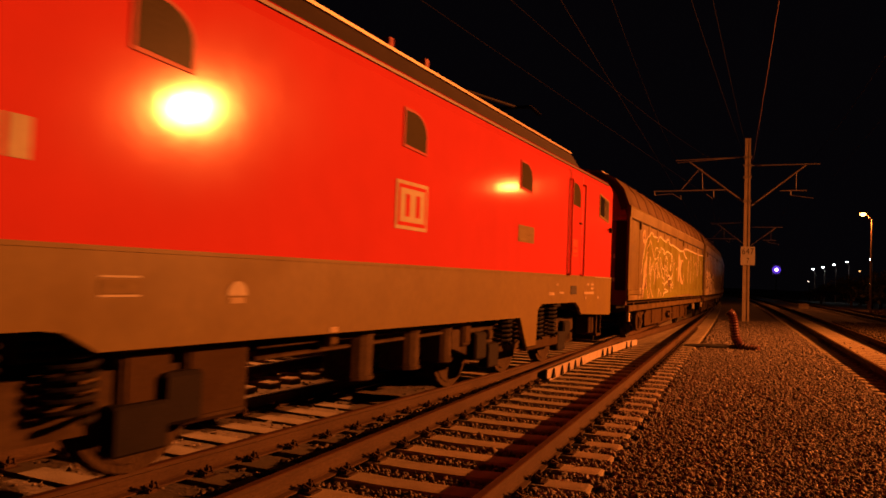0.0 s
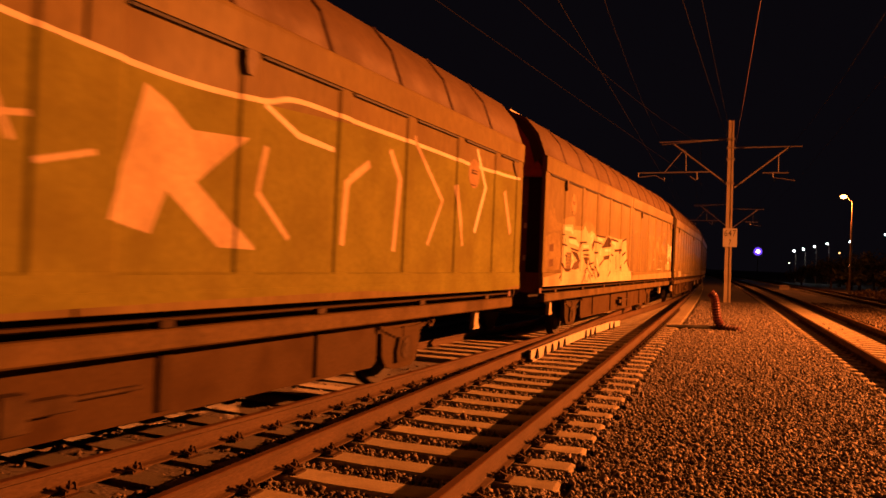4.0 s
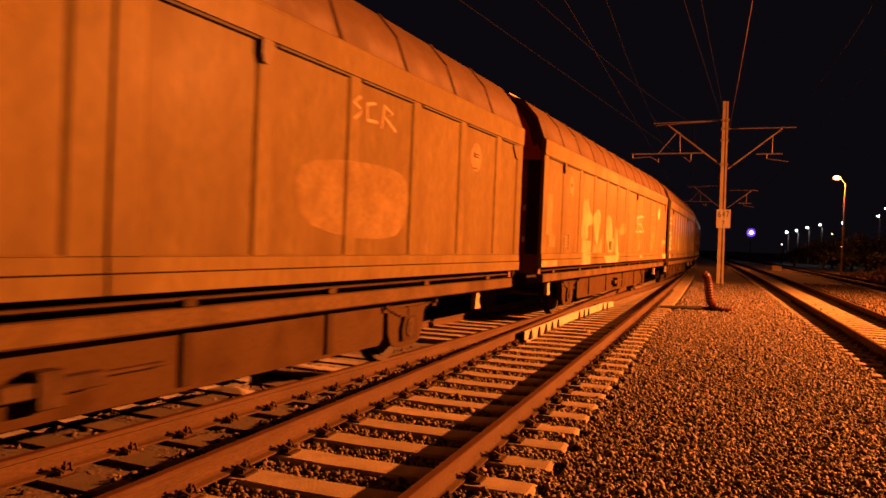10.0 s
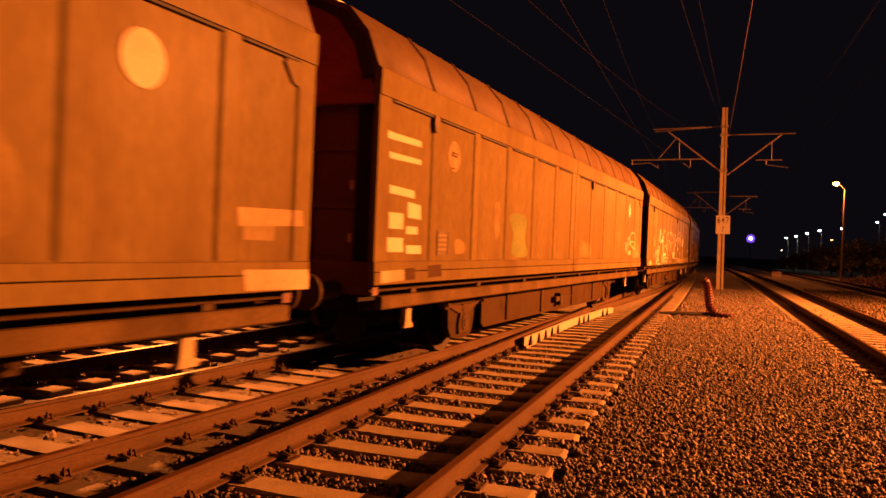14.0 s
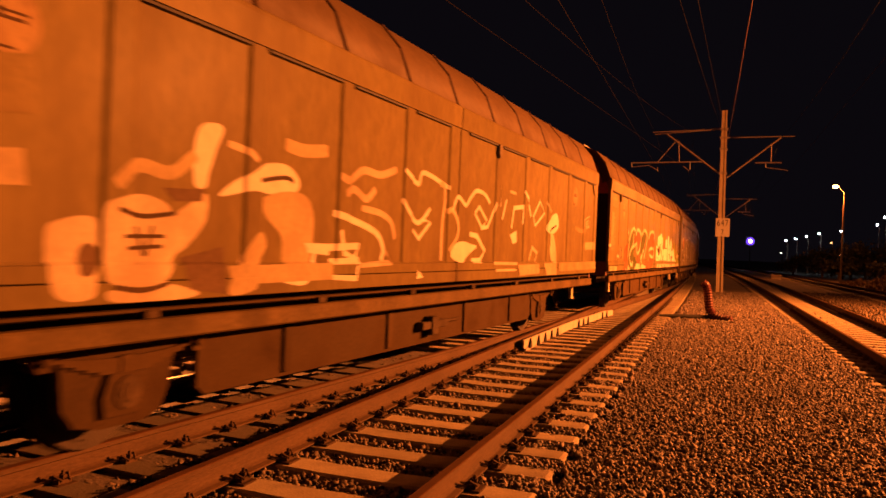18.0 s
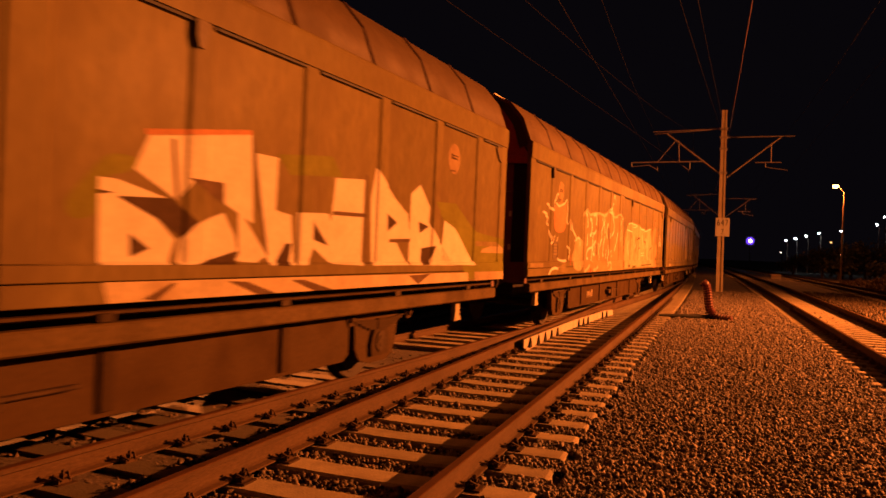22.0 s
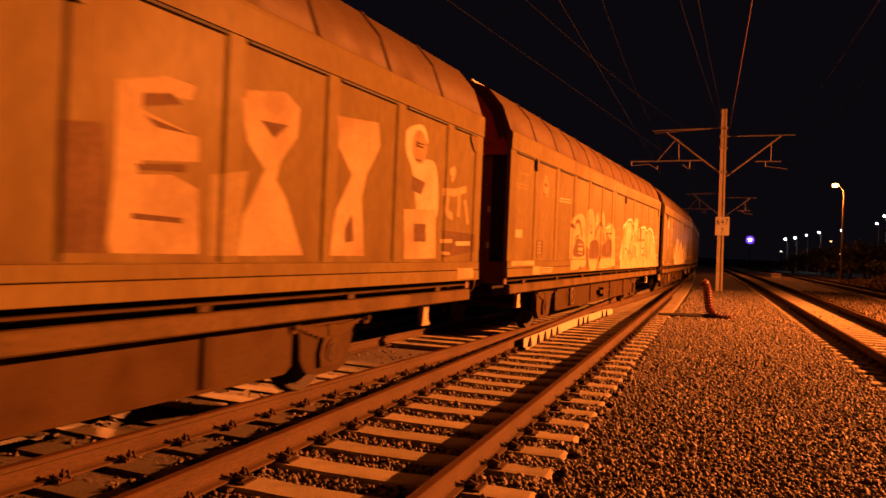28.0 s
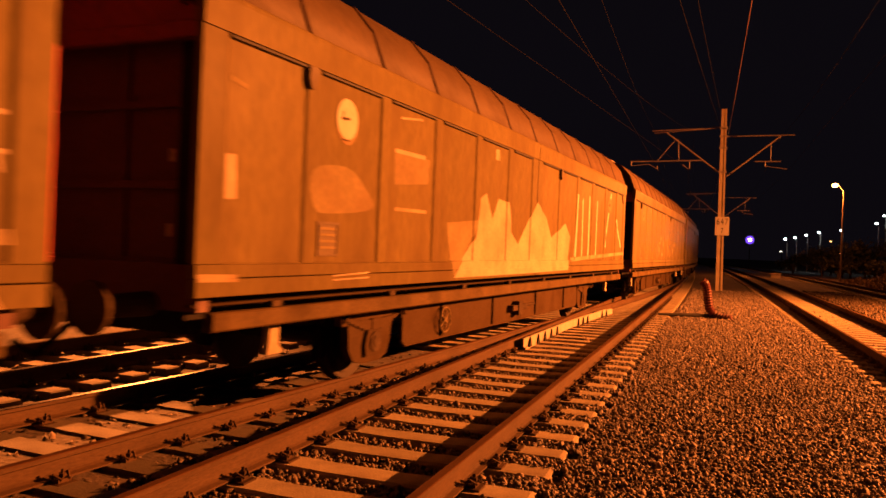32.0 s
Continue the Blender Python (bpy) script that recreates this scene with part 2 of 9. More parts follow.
def box(bm, x0, x1, y0, y1, z0, z1, bev=0.0):
    vs = [bm.verts.new(c) for c in ((x0, y0, z0), (x1, y0, z0), (x1, y1, z0), (x0, y1, z0), (x0, y0, z1), (x1, y0, z1), (x1, y1, z1), (x0, y1, z1))]
    fs = [bm.faces.new([vs[i] for i in f]) for f in ((3, 2, 1, 0), (4, 5, 6, 7), (0, 1, 5, 4), (1, 2, 6, 5), (2, 3, 7, 6), (3, 0, 4, 7))]
    if bev:
        es = list({e for f in fs for e in f.edges})
        bmesh.ops.bevel(bm, geom=es, offset=bev, segments=1, affect="EDGES", profile=0.6)
    return vs


def boxes(*args, bev=0.0):
    bm = bmesh.new()
    for a in args:
        box(bm, *a, bev=bev)
    return bm


def prism(bm, outline, axis, a, b):
    """Extrudes a closed outline of (u, v) along an axis: x -> (u, v) are (y, z); y -> (x, z); z -> (x, y)."""
    def at(u, v, w):
        return (w, u, v) if axis == "x" else (u, w, v) if axis == "y" else (u, v, w)
    p = [bm.verts.new(at(u, v, a)) for u, v in outline]
    q = [bm.verts.new(at(u, v, b)) for u, v in outline]
    k = len(outline)
    bm.faces.new(p)
    bm.faces.new(q[::-1])
    for i in range(k):
        bm.faces.new((p[i], q[i], q[(i + 1) % k], p[(i + 1) % k]))
    bmesh.ops.recalc_face_normals(bm, faces=bm.faces)


def tube(bm, p, q, r, seg=8, r2=None):
    p, q = Vector(p), Vector(q)
    d = q - p
    m = Matrix.Translation((p + q) / 2) @ d.to_track_quat("Z", "Y").to_matrix().to_4x4()
    bmesh.ops.create_cone(bm, cap_ends=True, segments=seg, radius1=r, radius2=r if r2 is None else r2, depth=d.length, matrix=m)


def disc_x(bm, y, z, x0, x1, r, seg=20):
    tube(bm, (x0, y, z), (x1, y, z), r, seg)


def strip(bm, pts, width, put):
    """A flat painted ribbon through (u, v) points; put maps (u, v) to space."""
    k = len(pts)
    rows = []
    for i in range(k):
        a, b = Vector(pts[max(0, i - 1)]), Vector(pts[min(k - 1, i + 1)])
        d = (b - a)
        d = d.normalized() if d.length > 1e-6 else Vector((1, 0))
        nrm = Vector((-d.y, d.x)) * width / 2
        c = Vector(pts[i])
        rows.append((bm.verts.new(put(*(c + nrm))), bm.verts.new(put(*(c - nrm)))))
    for (a, b), (c, d) in zip(rows, rows[1:]):
        bm.faces.new((a, b, d, c))


def smooth_line(pts, n=6, closed=False):
    P = [Vector(p) for p in pts]
    out = []
    k = len(P)
    for i in range(k if closed else k - 1):
        a, b, c, d = (P[(i + j) % k] if closed else P[min(max(i + j, 0), k - 1)] for j in (-1, 0, 1, 2))
        for s in range(n):
            t = s / n
            out.append(0.5 * (2 * b + (c - a) * t + (2 * a - 5 * b + 4 * c - d) * t * t + (3 * b - a - 3 * c + d) * t ** 3))
    out.append(P[0] if closed else P[-1])
    return [(v.x, v.y) for v in out]


def thing(name, label, category, group="", kind="", at=None):
    ob = new(name)
    if at is not None:
        ob.matrix_basis = at
    return tagged(ob, label, category, group, kind)


# ---------------------------------------------------------------- lines of the tracks
HALF = 1.45
BC = -2.407          # middle of the nearer track


def bend(y):
    """The whole yard swings gently to the left far ahead."""
    return -max(0.0, y - 28.0) ** 2 / 5000


def train_x(y):
    """Middle of the crossover that the train takes, at y metres ahead."""
    if y < -18:
        w = max(y + 18, -21.5)
        return -3.934 - HALF - 0.0717 * 18 + 0.0717 * w + w * w / 600
    if y < 23:
        return -3.934 - HALF + 0.0717 * y
    return BC - max(0.0, 65.0 - y) ** 2 / 1326 + bend(y)


def train_z(y):
    return -0.06 + 0.05 * min(1, max(0, (y - 10) / 16))


def track_b(y):
    return BC + bend(y)


def track_c(y):
    return 3.5 - 0.002 * min(y - 15, 65) + bend(y)


def track_d(y):
    return 8.95 + bend(y)


def track_e(y):
    return -7.78 + bend(y)

# ---------------------------------------------------------------- ground
bm = bmesh.new()
xs = [-900, -300, -100, -40, -20, -12, -9, -6, -3, -1, 1, 3, 6, 9, 12, 20, 40, 100, 300, 900]
ys = [-300, -60, -20, -6, 0, 4, 8, 12, 18, 25, 35, 50, 80, 140, 300, 900, 2500]
grid = [[bm.verts.new((x, y, -0.262)) for y in ys] for x in xs]
for i in range(len(xs) - 1):
    for j in range(len(ys) - 1):
        bm.faces.new((grid[i][j], grid[i + 1][j], grid[i + 1][j + 1], grid[i][j + 1]))
ground = tagged(part("ground", bm, M_GROUND), "brown gravel yard ground between the railway tracks", "ground", kind="structure")

# ---------------------------------------------------------------- tracks
PROFILE = [(-0.036, -0.006), (-0.030, 0.0), (0.030, 0.0), (0.036, -0.006), (0.036, -0.034), (0.010, -0.048), (0.009, -0.135), (0.030, -0.150),
           (0.075, -0.160), (0.075, -0.172), (-0.075, -0.172), (-0.075, -0.160), (-0.030, -0.150), (-0.009, -0.135), (-0.010, -0.048), (-0.036, -0.034)]


def make_rail(parent, mid, off, y0, y1, top, z=lambda y: 0.0, label=""):
    bm = bmesh.new()
    stations, y = [], y0
    while y < y1:
        stations.append(y)
        y += 1.5 if y < 100 else 10
    stations.append(y1)
    prev = None
    for y in stations:
        ring = [bm.verts.new((mid(y) + off + px, y, z(y) + pz)) for px, pz in PROFILE]
        if prev:
            k = len(ring)
            for i in range(k):
                f = bm.faces.new((prev[i], prev[(i + 1) % k], ring[(i + 1) % k], ring[i]))
                f.material_index = 1 if i in (0, 1, 2) else 0
        prev = ring
    bmesh.ops.recalc_face_normals(bm, faces=bm.faces)
    return part("rail", bm, [M_RAIL, top], parent, label)


def sleeper_mesh():
    bm = bmesh.new()
    prof = [(-0.165, -0.22), (0.165, -0.22), (0.148, -0.02), (0.130, 0.0), (-0.130, 0.0), (-0.148, -0.02)]
    last = None
    for x, drop in ((-1.30, 0.012), (-1.27, 0.0), (-0.45, 0.0), (-0.3, 0.006), (0.3, 0.006), (0.45, 0.0), (1.27, 0.0), (1.30, 0.012)):
        ring = [bm.verts.new((x, py, pz - (drop if pz > -0.1 else 0))) for py, pz in prof]
        if last:
            for i in range(6):
                bm.faces.new((last[i], last[(i + 1) % 6], ring[(i + 1) % 6], ring[i]))
        else:
            bm.faces.new(ring)
        last = ring
    bm.faces.new(last[::-1])
    bmesh.ops.recalc_face_normals(bm, faces=bm.faces)
    return bm


def clip_mesh():
    """Ribbed plate, two bolts with nuts and bent spring clips on both sides of the foot."""
    bm = bmesh.new()
    box(bm, -0.18, 0.18, -0.08, 0.08, -0.187, -0.172)
    for s in (-1, 1):
        box(bm, s * 0.115 - 0.03, s * 0.115 + 0.03, -0.055, 0.055, -0.172, -0.145)
        tube(bm, (s * 0.118, 0, -0.15), (s * 0.118, 0, -0.085), 0.012, 6)
        tube(bm, (s * 0.118, 0, -0.135), (s * 0.118, 0, -0.11), 0.024, 6)
        for t in (-1, 1):
            tube(bm, (s * 0.15, t * 0.03, -0.15), (s * 0.10, t * 0.062, -0.115), 0.010, 5)
            tube(bm, (s * 0.10, t * 0.062, -0.115), (s * 0.062, t * 0.035, -0.148), 0.010, 5)
    return bm


proto_sleeper = sleeper_mesh()
SLEEPER = bpy.data.meshes.new("sleeper")
proto_sleeper.to_mesh(SLEEPER)
proto_sleeper.free()
SLEEPER.materials.append(M_SLEEPER)
proto_clip = clip_mesh()
CLIP = bpy.data.meshes.new("rail_fastening")
proto_clip.to_mesh(CLIP)
proto_clip.free()
CLIP.materials.append(M_CLIP)


def lay(parent, mid, ys, z=lambda y: 0.0, turn=0.0, left=-1.30, right=1.30, clips=0, mat=None):
    for i, y in enumerate(ys):
        o = new("sleeper", SLEEPER)
        o.parent = parent
        if mat:
            o.material_slots[0].link = "OBJECT"
            o.material_slots[0].material = mat
        lo, hi = (left(y) if callable(left) else left), (right(y) if callable(right) else right)
        o.location = (mid(y) + (lo + hi) / 2, y + random.uniform(-0.012, 0.012), z(y) - 0.187 + (0.013 if z(y) < -0.03 else 0))
        o.scale = ((hi - lo) / 2.6, 1, 1)
        o.rotation_euler = (0, random.uniform(-0.003, 0.003), turn + random.uniform(-0.012, 0.012))
        if i < clips:
            for s in (-1, 1):
                c = new("rail_fastening", CLIP)
                c.parent = parent
                c.location = (mid(y) + s * 0.7535, y, z(y))
                c.rotation_euler = (0, 0, turn)


def far_sleepers(parent, mid, y0, y1, z=lambda y: 0.0):
    bm = bmesh.new()
    y = y0
    while y < y1:
        box(bm, mid(y) - 1.3, mid(y) + 1.3, y - 0.13, y + 0.13, -0.4 + z(y), -0.187 + z(y))
        y += 0.6
    tagged(part("far_sleepers", bm, M_SLEEPER, parent), kind="stuff")


near_track = thing("railway_track", "rusty rails on concrete sleepers with steel fastenings in ballast", "railway track", "station tracks", "structure")
cross_track = thing("railway_track", "crossover track under the train on concrete sleepers", "railway track", "station tracks", "structure")
platform_track = thing("railway_track", "empty track with rusty rails beside the gravel strip", "railway track", "station tracks", "structure")
side_track = thing("railway_track", "farther side track in dark ballast", "railway track", "station tracks", "structure")
back_track = thing("railway_track", "track behind the train with rusty rails", "railway track", "station tracks", "structure")
for s in (-0.7535, 0.7535):
    make_rail(near_track, track_b, s, -14, 420, M_DULLTOP)
    make_rail(cross_track, train_x, s, -16, 60, M_RAILTOP if s < 0 else M_DULLTOP, train_z)
    make_rail(platform_track, track_c, s, -14, 420, M_DULLTOP)
    make_rail(side_track, track_d, s, 5, 420, M_DULLTOP)
    make_rail(back_track, track_e, s, -14, 200, M_DULLTOP if s < 0 else M_RAILTOP)
TURN_A = -math.atan(0.0717)
Y0 = 5.8435 - 0.6 * 12
LAST_A = 12.0
ys_b = [Y0 + 0.6 * i for i in range(150)]
lay(near_track, track_b, [y for y in ys_b if y < LAST_A], clips=40)
lay(near_track, track_b, [y for y in ys_b if LAST_A <= y < 46], left=lambda y: train_x(y) - 1.3 - BC, clips=34)
lay(near_track, track_b, [y for y in ys_b if 46 <= y])
far_sleepers(near_track, track_b, Y0 + 90.0, 300)
lay(cross_track, train_x, [Y0 + 0.17 + 0.6 * i for i in range(32) if Y0 + 0.17 + 0.6 * i < LAST_A - 1.2], train_z, TURN_A, clips=26, mat=M_DARK_SLEEPER)
ys_c = [6.0 + 0.6 * i for i in range(140)]
lay(platform_track, track_c, ys_c, clips=40)
far_sleepers(platform_track, track_c, 90, 300)
far_sleepers(side_track, track_d, 24, 260)
lay(back_track, track_e, [0.4 + 0.6 * i for i in range(40)], clips=30)
far_sleepers(back_track, track_e, 24.4, 120)


# crossing nose where the crossover's rail meets the nearer track: pale check rail with triangular chair brackets
def put_check():
    check = thing("check_rail", "pale check rail with bent ends and triangular brackets", "check rail")
    line = [(-3.03, 12.9), (-2.98, 13.4), (-2.93, 16.4), (-2.90, 17.3), (-2.72, 20.6), (-2.60, 21.6)]
    bm = bmesh.new()
    prev = None
    for i, (x, y) in enumerate(line):
        d = 0.0 if 0 < i < len(line) - 1 else 0.02
        ring = [bm.verts.new(c) for c in ((x + 0.0, y, -0.15), (x + 0.03, y, -0.15), (x + 0.03, y, 0.015 - d), (x, y, 0.015 - d))]
        if prev:
            for k in range(4):
                bm.faces.new((prev[k], prev[(k + 1) % 4], ring[(k + 1) % 4], ring[k]))
        else:
            bm.faces.new(ring)
        prev = ring
    bm.faces.new(prev[::-1])
    bmesh.ops.recalc_face_normals(bm, faces=bm.faces)
    part("check_bar", bm, M_CHECK, check)
    for y in (13.2, 13.75, 14.3, 14.85, 15.4, 17.6, 18.1, 18.6, 20.4, 20.9):
        k = min(range(len(line) - 1), key=lambda i: 0 if line[i][1] <= y <= line[i + 1][1] else 1)
        (xa, ya), (xb, yb) = line[k], line[k + 1]
        x = xa + (xb - xa) * (y - ya) / (yb - ya) + 0.037
        bm = bmesh.new()
        prism(bm, [(y - 0.11, -0.165), (y + 0.11, -0.165), (y, 0.005)], "x", x, x + 0.02)
        part("bracket", bm, M_IRON, check, "dark triangular bracket")
    bm = boxes((-3.0, -2.96, 12.9, 17.0, -0.187, -0.155))
    part("foot_bar", bm, M_CHECK, check)


put_check()

# ---------------------------------------------------------------- ballast stones


def stones(name, label, areas, seed, mat):
    rng = np.random.default_rng(seed)
    pos, size = [], []
    for x0, x1, y0, y1, z, per, smin, smax, test in areas:
        k = int((x1 - x0) * (y1 - y0) * per)
        p = np.column_stack((rng.uniform(x0, x1, k), rng.uniform(y0, y1, k), np.full(k, z) + rng.uniform(-0.02, 0.012, k)))
        if test is not None:
            p = p[test(p)]
        pos.append(p)
        size.append(rng.uniform(smin, smax, len(p)) * (1 + 0.5 * (rng.random(len(p)) > 0.9)))
    pos, size = np.concatenate(pos), np.concatenate(size)
    k = len(pos)
    cube = np.array([(-1, -1, -1), (1, -1, -1), (1, 1, -1), (-1, 1, -1), (-1, -1, 1), (1, -1, 1), (1, 1, 1), (-1, 1, 1)], float) * 0.5
    v = cube[None] * (1 + rng.uniform(-0.45, 0.25, (k, 8, 3)))
    v = v * rng.uniform(0.55, 1.25, (k, 1, 3)) * size[:, None, None]
    q = rng.normal(size=(k, 4))
    q /= np.linalg.norm(q, axis=1)[:, None]
    w, x, y, z = q.T
    r = np.stack([1 - 2 * (y * y + z * z), 2 * (x * y - z * w), 2 * (x * z + y * w), 2 * (x * y + z * w), 1 - 2 * (x * x + z * z), 2 * (y * z - x * w),
                  2 * (x * z - y * w), 2 * (y * z + x * w), 1 - 2 * (x * x + y * y)], 1).reshape(k, 3, 3)
    v = np.einsum("kij,knj->kni", r, v) + pos[:, None, :]
    quads = np.array([(3, 2, 1, 0), (4, 5, 6, 7), (0, 1, 5, 4), (1, 2, 6, 5), (2, 3, 7, 6), (3, 0, 4, 7)])
    f = (quads[None] + np.arange(k)[:, None, None] * 8).reshape(-1)
    me = bpy.data.meshes.new(name)
    me.vertices.add(k * 8)
    me.vertices.foreach_set("co", v.reshape(-1))
    me.loops.add(len(f))
    me.loops.foreach_set("vertex_index", f.astype(np.int32))
    me.polygons.add(k * 6)
    me.polygons.foreach_set("loop_start", np.arange(0, k * 24, 4, dtype=np.int32))
    me.update(calc_edges=True)
    me.materials.append(mat)
    return tagged(new(name, me), label, "ballast", kind="stuff")


def between(y0, half=0.155):
    return lambda p: np.abs((p[:, 1] - y0 + 0.3) % 0.6 - 0.3) > half


def between_slanted(p):
    mid = -5.384 + 0.0717 * p[:, 1]
    y = p[:, 1] + 0.0717 * (p[:, 0] - mid)
    return np.abs((y - Y0 - 0.17 + 0.3) % 0.6 - 0.3) > 0.155


def strip_area(p):
    return p[:, 0] < 0.22 * p[:, 1] + 0.9


stones("ballast", "loose brown ballast stones of the gravel strip", [
    (-1.02, 3.2, 2.2, 12.0, -0.222, 1500, 0.013, 0.036, strip_area),
    (-1.02, 2.6, 12.0, 22.0, -0.220, 900, 0.017, 0.042, strip_area),
    (-1.45, -1.02, 2.2, 22.0, -0.200, 1200, 0.014, 0.038, between(Y0, 0.135)),
    (-1.0, 2.2, 22.0, 44.0, -0.218, 330, 0.024, 0.050, None)], 3, M_STONE)
stones("ballast", "dark ballast stones between the sleepers of the nearer track", [
    (-3.8, -1.0, 2.0, 14.0, -0.224, 900, 0.018, 0.042, between(Y0)),
    (-3.8, -1.0, 14.0, 26.0, -0.243, 260, 0.03, 0.06, between(Y0))], 4, M_DARK_STONE)
stones("ballast", "dark ballast stones under the train and behind it", [
    (-6.6, -3.8, 2.5, 13.0, -0.29, 300, 0.03, 0.06, between_slanted),
    (-9.4, -6.6, 3.0, 16.0, -0.245, 200, 0.03, 0.06, between(0.4))], 5, M_DARK_STONE)
stones("ballast", "brown ballast stones along the empty track", [
    (2.2, 5.0, 10.0, 30.0, -0.24, 140, 0.035, 0.065, between(6.0)),
    (5.0, 8.0, 22.0, 50.0, -0.225, 60, 0.04, 0.07, None)], 6, M_DARK_STONE)


# ---------------------------------------------------------------- overhead line masts
def pole_piece(bm, x, y, z0, z1, a, b):
    """A tapered concrete post with two long grooves."""
    out = [(-1, -1), (-0.4, -1), (-0.4, -0.72), (0.4, -0.72), (0.4, -1), (1, -1), (1, 1), (0.4, 1), (0.4, 0.72), (-0.4, 0.72), (-0.4, 1), (-1, 1)]
    lo = [bm.verts.new((x + u * a, y + v * a, z0)) for u, v in out]
    hi = [bm.verts.new((x + u * b, y + v * b, z1)) for u, v in out]
    for i in range(12):
        bm.faces.new((lo[i], lo[(i + 1) % 12], hi[(i + 1) % 12], hi[i]))
    bm.faces.new(hi)
    bm.faces.new(lo[::-1])
    bmesh.ops.recalc_face_normals(bm, faces=bm.faces)


def overhead_mast(x, y, lean, sign):
    mast = thing("catenary_mast", "tall concrete catenary mast with cantilever arms on both sides", "catenary mast", "overhead line masts", at=pose(x, y, 0, 0, lean, 0))
    bm = bmesh.new()
    pole_piece(bm, 0, 0, -0.5, 9.28, 0.175, 0.135)
    part("post", bm, M_CONCRETE, mast)
    for z in (8.3, 7.85, 7.25, 6.0, 3.45):
        bm = boxes((-0.2, 0.2, -0.2, 0.2, z - 0.05, z + 0.05))
        part("clamp", bm, M_GALV, mast)
    tubes = [((-0.2, 8.32), (-3.5, 8.10), 0.03), ((-3.6, 8.22), (-0.95, 8.30), 0.022), ((-0.2, 6.0), (-2.85, 8.10), 0.042), ((-4.7, 6.58), (-1.0, 6.62), 0.034),
             ((-2.25, 7.75), (-2.2, 6.6), 0.018), ((-2.35, 7.8), (-3.3, 6.62), 0.018), ((-4.66, 6.36), (-3.75, 6.44), 0.018), ((-3.75, 6.44), (-3.3, 6.18), 0.018),
             ((-2.0, 6.4), (-1.7, 6.16), 0.018), ((-4.66, 6.58), (-4.66, 6.36), 0.03), ((-1.65, 6.62), (-1.65, 6.2), 0.022), ((-3.3, 6.34), (-3.3, 6.12), 0.018),
             ((0.2, 7.86), (3.4, 7.88), 0.03), ((0.2, 5.78), (2.75, 7.84), 0.042), ((1.55, 6.54), (2.8, 6.54), 0.03), ((2.3, 7.45), (2.3, 6.54), 0.018),
             ((2.05, 6.54), (2.05, 6.3), 0.025), ((2.05, 6.3), (3.1, 6.14), 0.018)]
    for (xa, za), (xb, zb), r in tubes:
        bm = bmesh.new()
        tube(bm, (xa, 0, za), (xb, 0, zb), r, 8)
        part("cantilever_tube", bm, M_GALV, mast)
    for xa, za in ((-0.45, 8.33), (0.5, 7.86), (-0.35, 6.12), (0.35, 5.92)):
        bm = bmesh.new()
        for k in range(4):
            tube(bm, (xa + (k - 1.5) * 0.09, 0, za), (xa + (k - 1.5) * 0.09 + 0.03, 0, za), 0.07, 10)
        part("insulator", bm, M_IRON, mast, "dark ribbed insulator")
    if sign:
        plate = thing("distance_sign", "white distance sign plate with black digits on the mast", "sign", at=pose(x + 0.03, y - 0.185, 3.17, 0, lean, 0))
        part("plate", boxes((-0.345, 0.345, -0.02, 0.0, -0.48, 0.48), bev=0.008), M_SIGN, plate)
        for text, dx, z, s in (("6", -0.2, 0.08, 0.46), ("4", 0.0, 0.08, 0.46), ("7", 0.2, 0.08, 0.46), ("7", 0.0, -0.36, 0.38)):
            cu = bpy.data.curves.new("digit", "FONT")
            cu.body, cu.size, cu.align_x, cu.extrude = text, s, "CENTER", 0.002
            tmp = new("digit", cu)
            me = bpy.data.meshes.new_from_object(tmp.evaluated_get(bpy.context.evaluated_depsgraph_get()))
            bpy.data.objects.remove(tmp)
            me.materials.clear()
            me.materials.append(M_INK)
            o = new("digit", me)
            o.parent, o.location, o.rotation_euler, o.scale = plate, (dx, -0.0245, z), (radians(90), 0, 0), (0.72, 1, 1)
    return mast


overhead_mast(0.31, 42.8, -0.6, True)
overhead_mast(0.55, 86.0, 0, False)


def overhead_wire(name, pts, r, label, mat=M_WIRE):
    bm = bmesh.new()
    prev = None
    for x, y, z in pts:
        ring = [bm.verts.new((x + r * math.cos(a), y, z + r * math.sin(a))) for a in (math.pi * 0.4 * k for k in range(5))]
        if prev:
            for k in range(5):
                bm.faces.new((prev[k], prev[(k + 1) % 5], ring[(k + 1) % 5], ring[k]))
        prev = ring
    bmesh.ops.recalc_face_normals(bm, faces=bm.faces)
    tagged(part(name, bm, mat), label, "wire", "overhead wires")


def sag(p, q, drop, n=10):
    p, q = Vector(p), Vector(q)
    return [tuple(p.lerp(q, i / n) - Vector((0, 0, drop * 4 * (i / n) * (1 - i / n)))) for i in range(n + 1)]


def spans(x0, slope, z, drop, x_far):
    out = sag((x0 - slope * 50, -7.2, z), (x0, 42.8, z), drop)
    return out + sag((x0, 42.8, z), (x_far - 0.5, 86.0, z), drop)[1:] + sag((x_far - 0.5, 86.0, z), (x_far - 1.8, 129.0, z), drop)[1:]


overhead_wire("contact_wire", spans(-3.0, -0.004, 6.14, 0.0, -3.2), 0.006, "thin contact wire above the nearer track")
overhead_wire("contact_wire", spans(-1.5, 0.118, 6.16, 0.0, -1.8), 0.006, "thin contact wire above the crossover")
overhead_wire("contact_wire", spans(3.4, 0.0, 6.14, 0.0, 3.2), 0.005, "thin contact wire above the empty track")
overhead_wire("messenger_wire", spans(-3.2, -0.025, 8.1, 1.0, -3.2), 0.005, "sagging messenger wire above the nearer track")
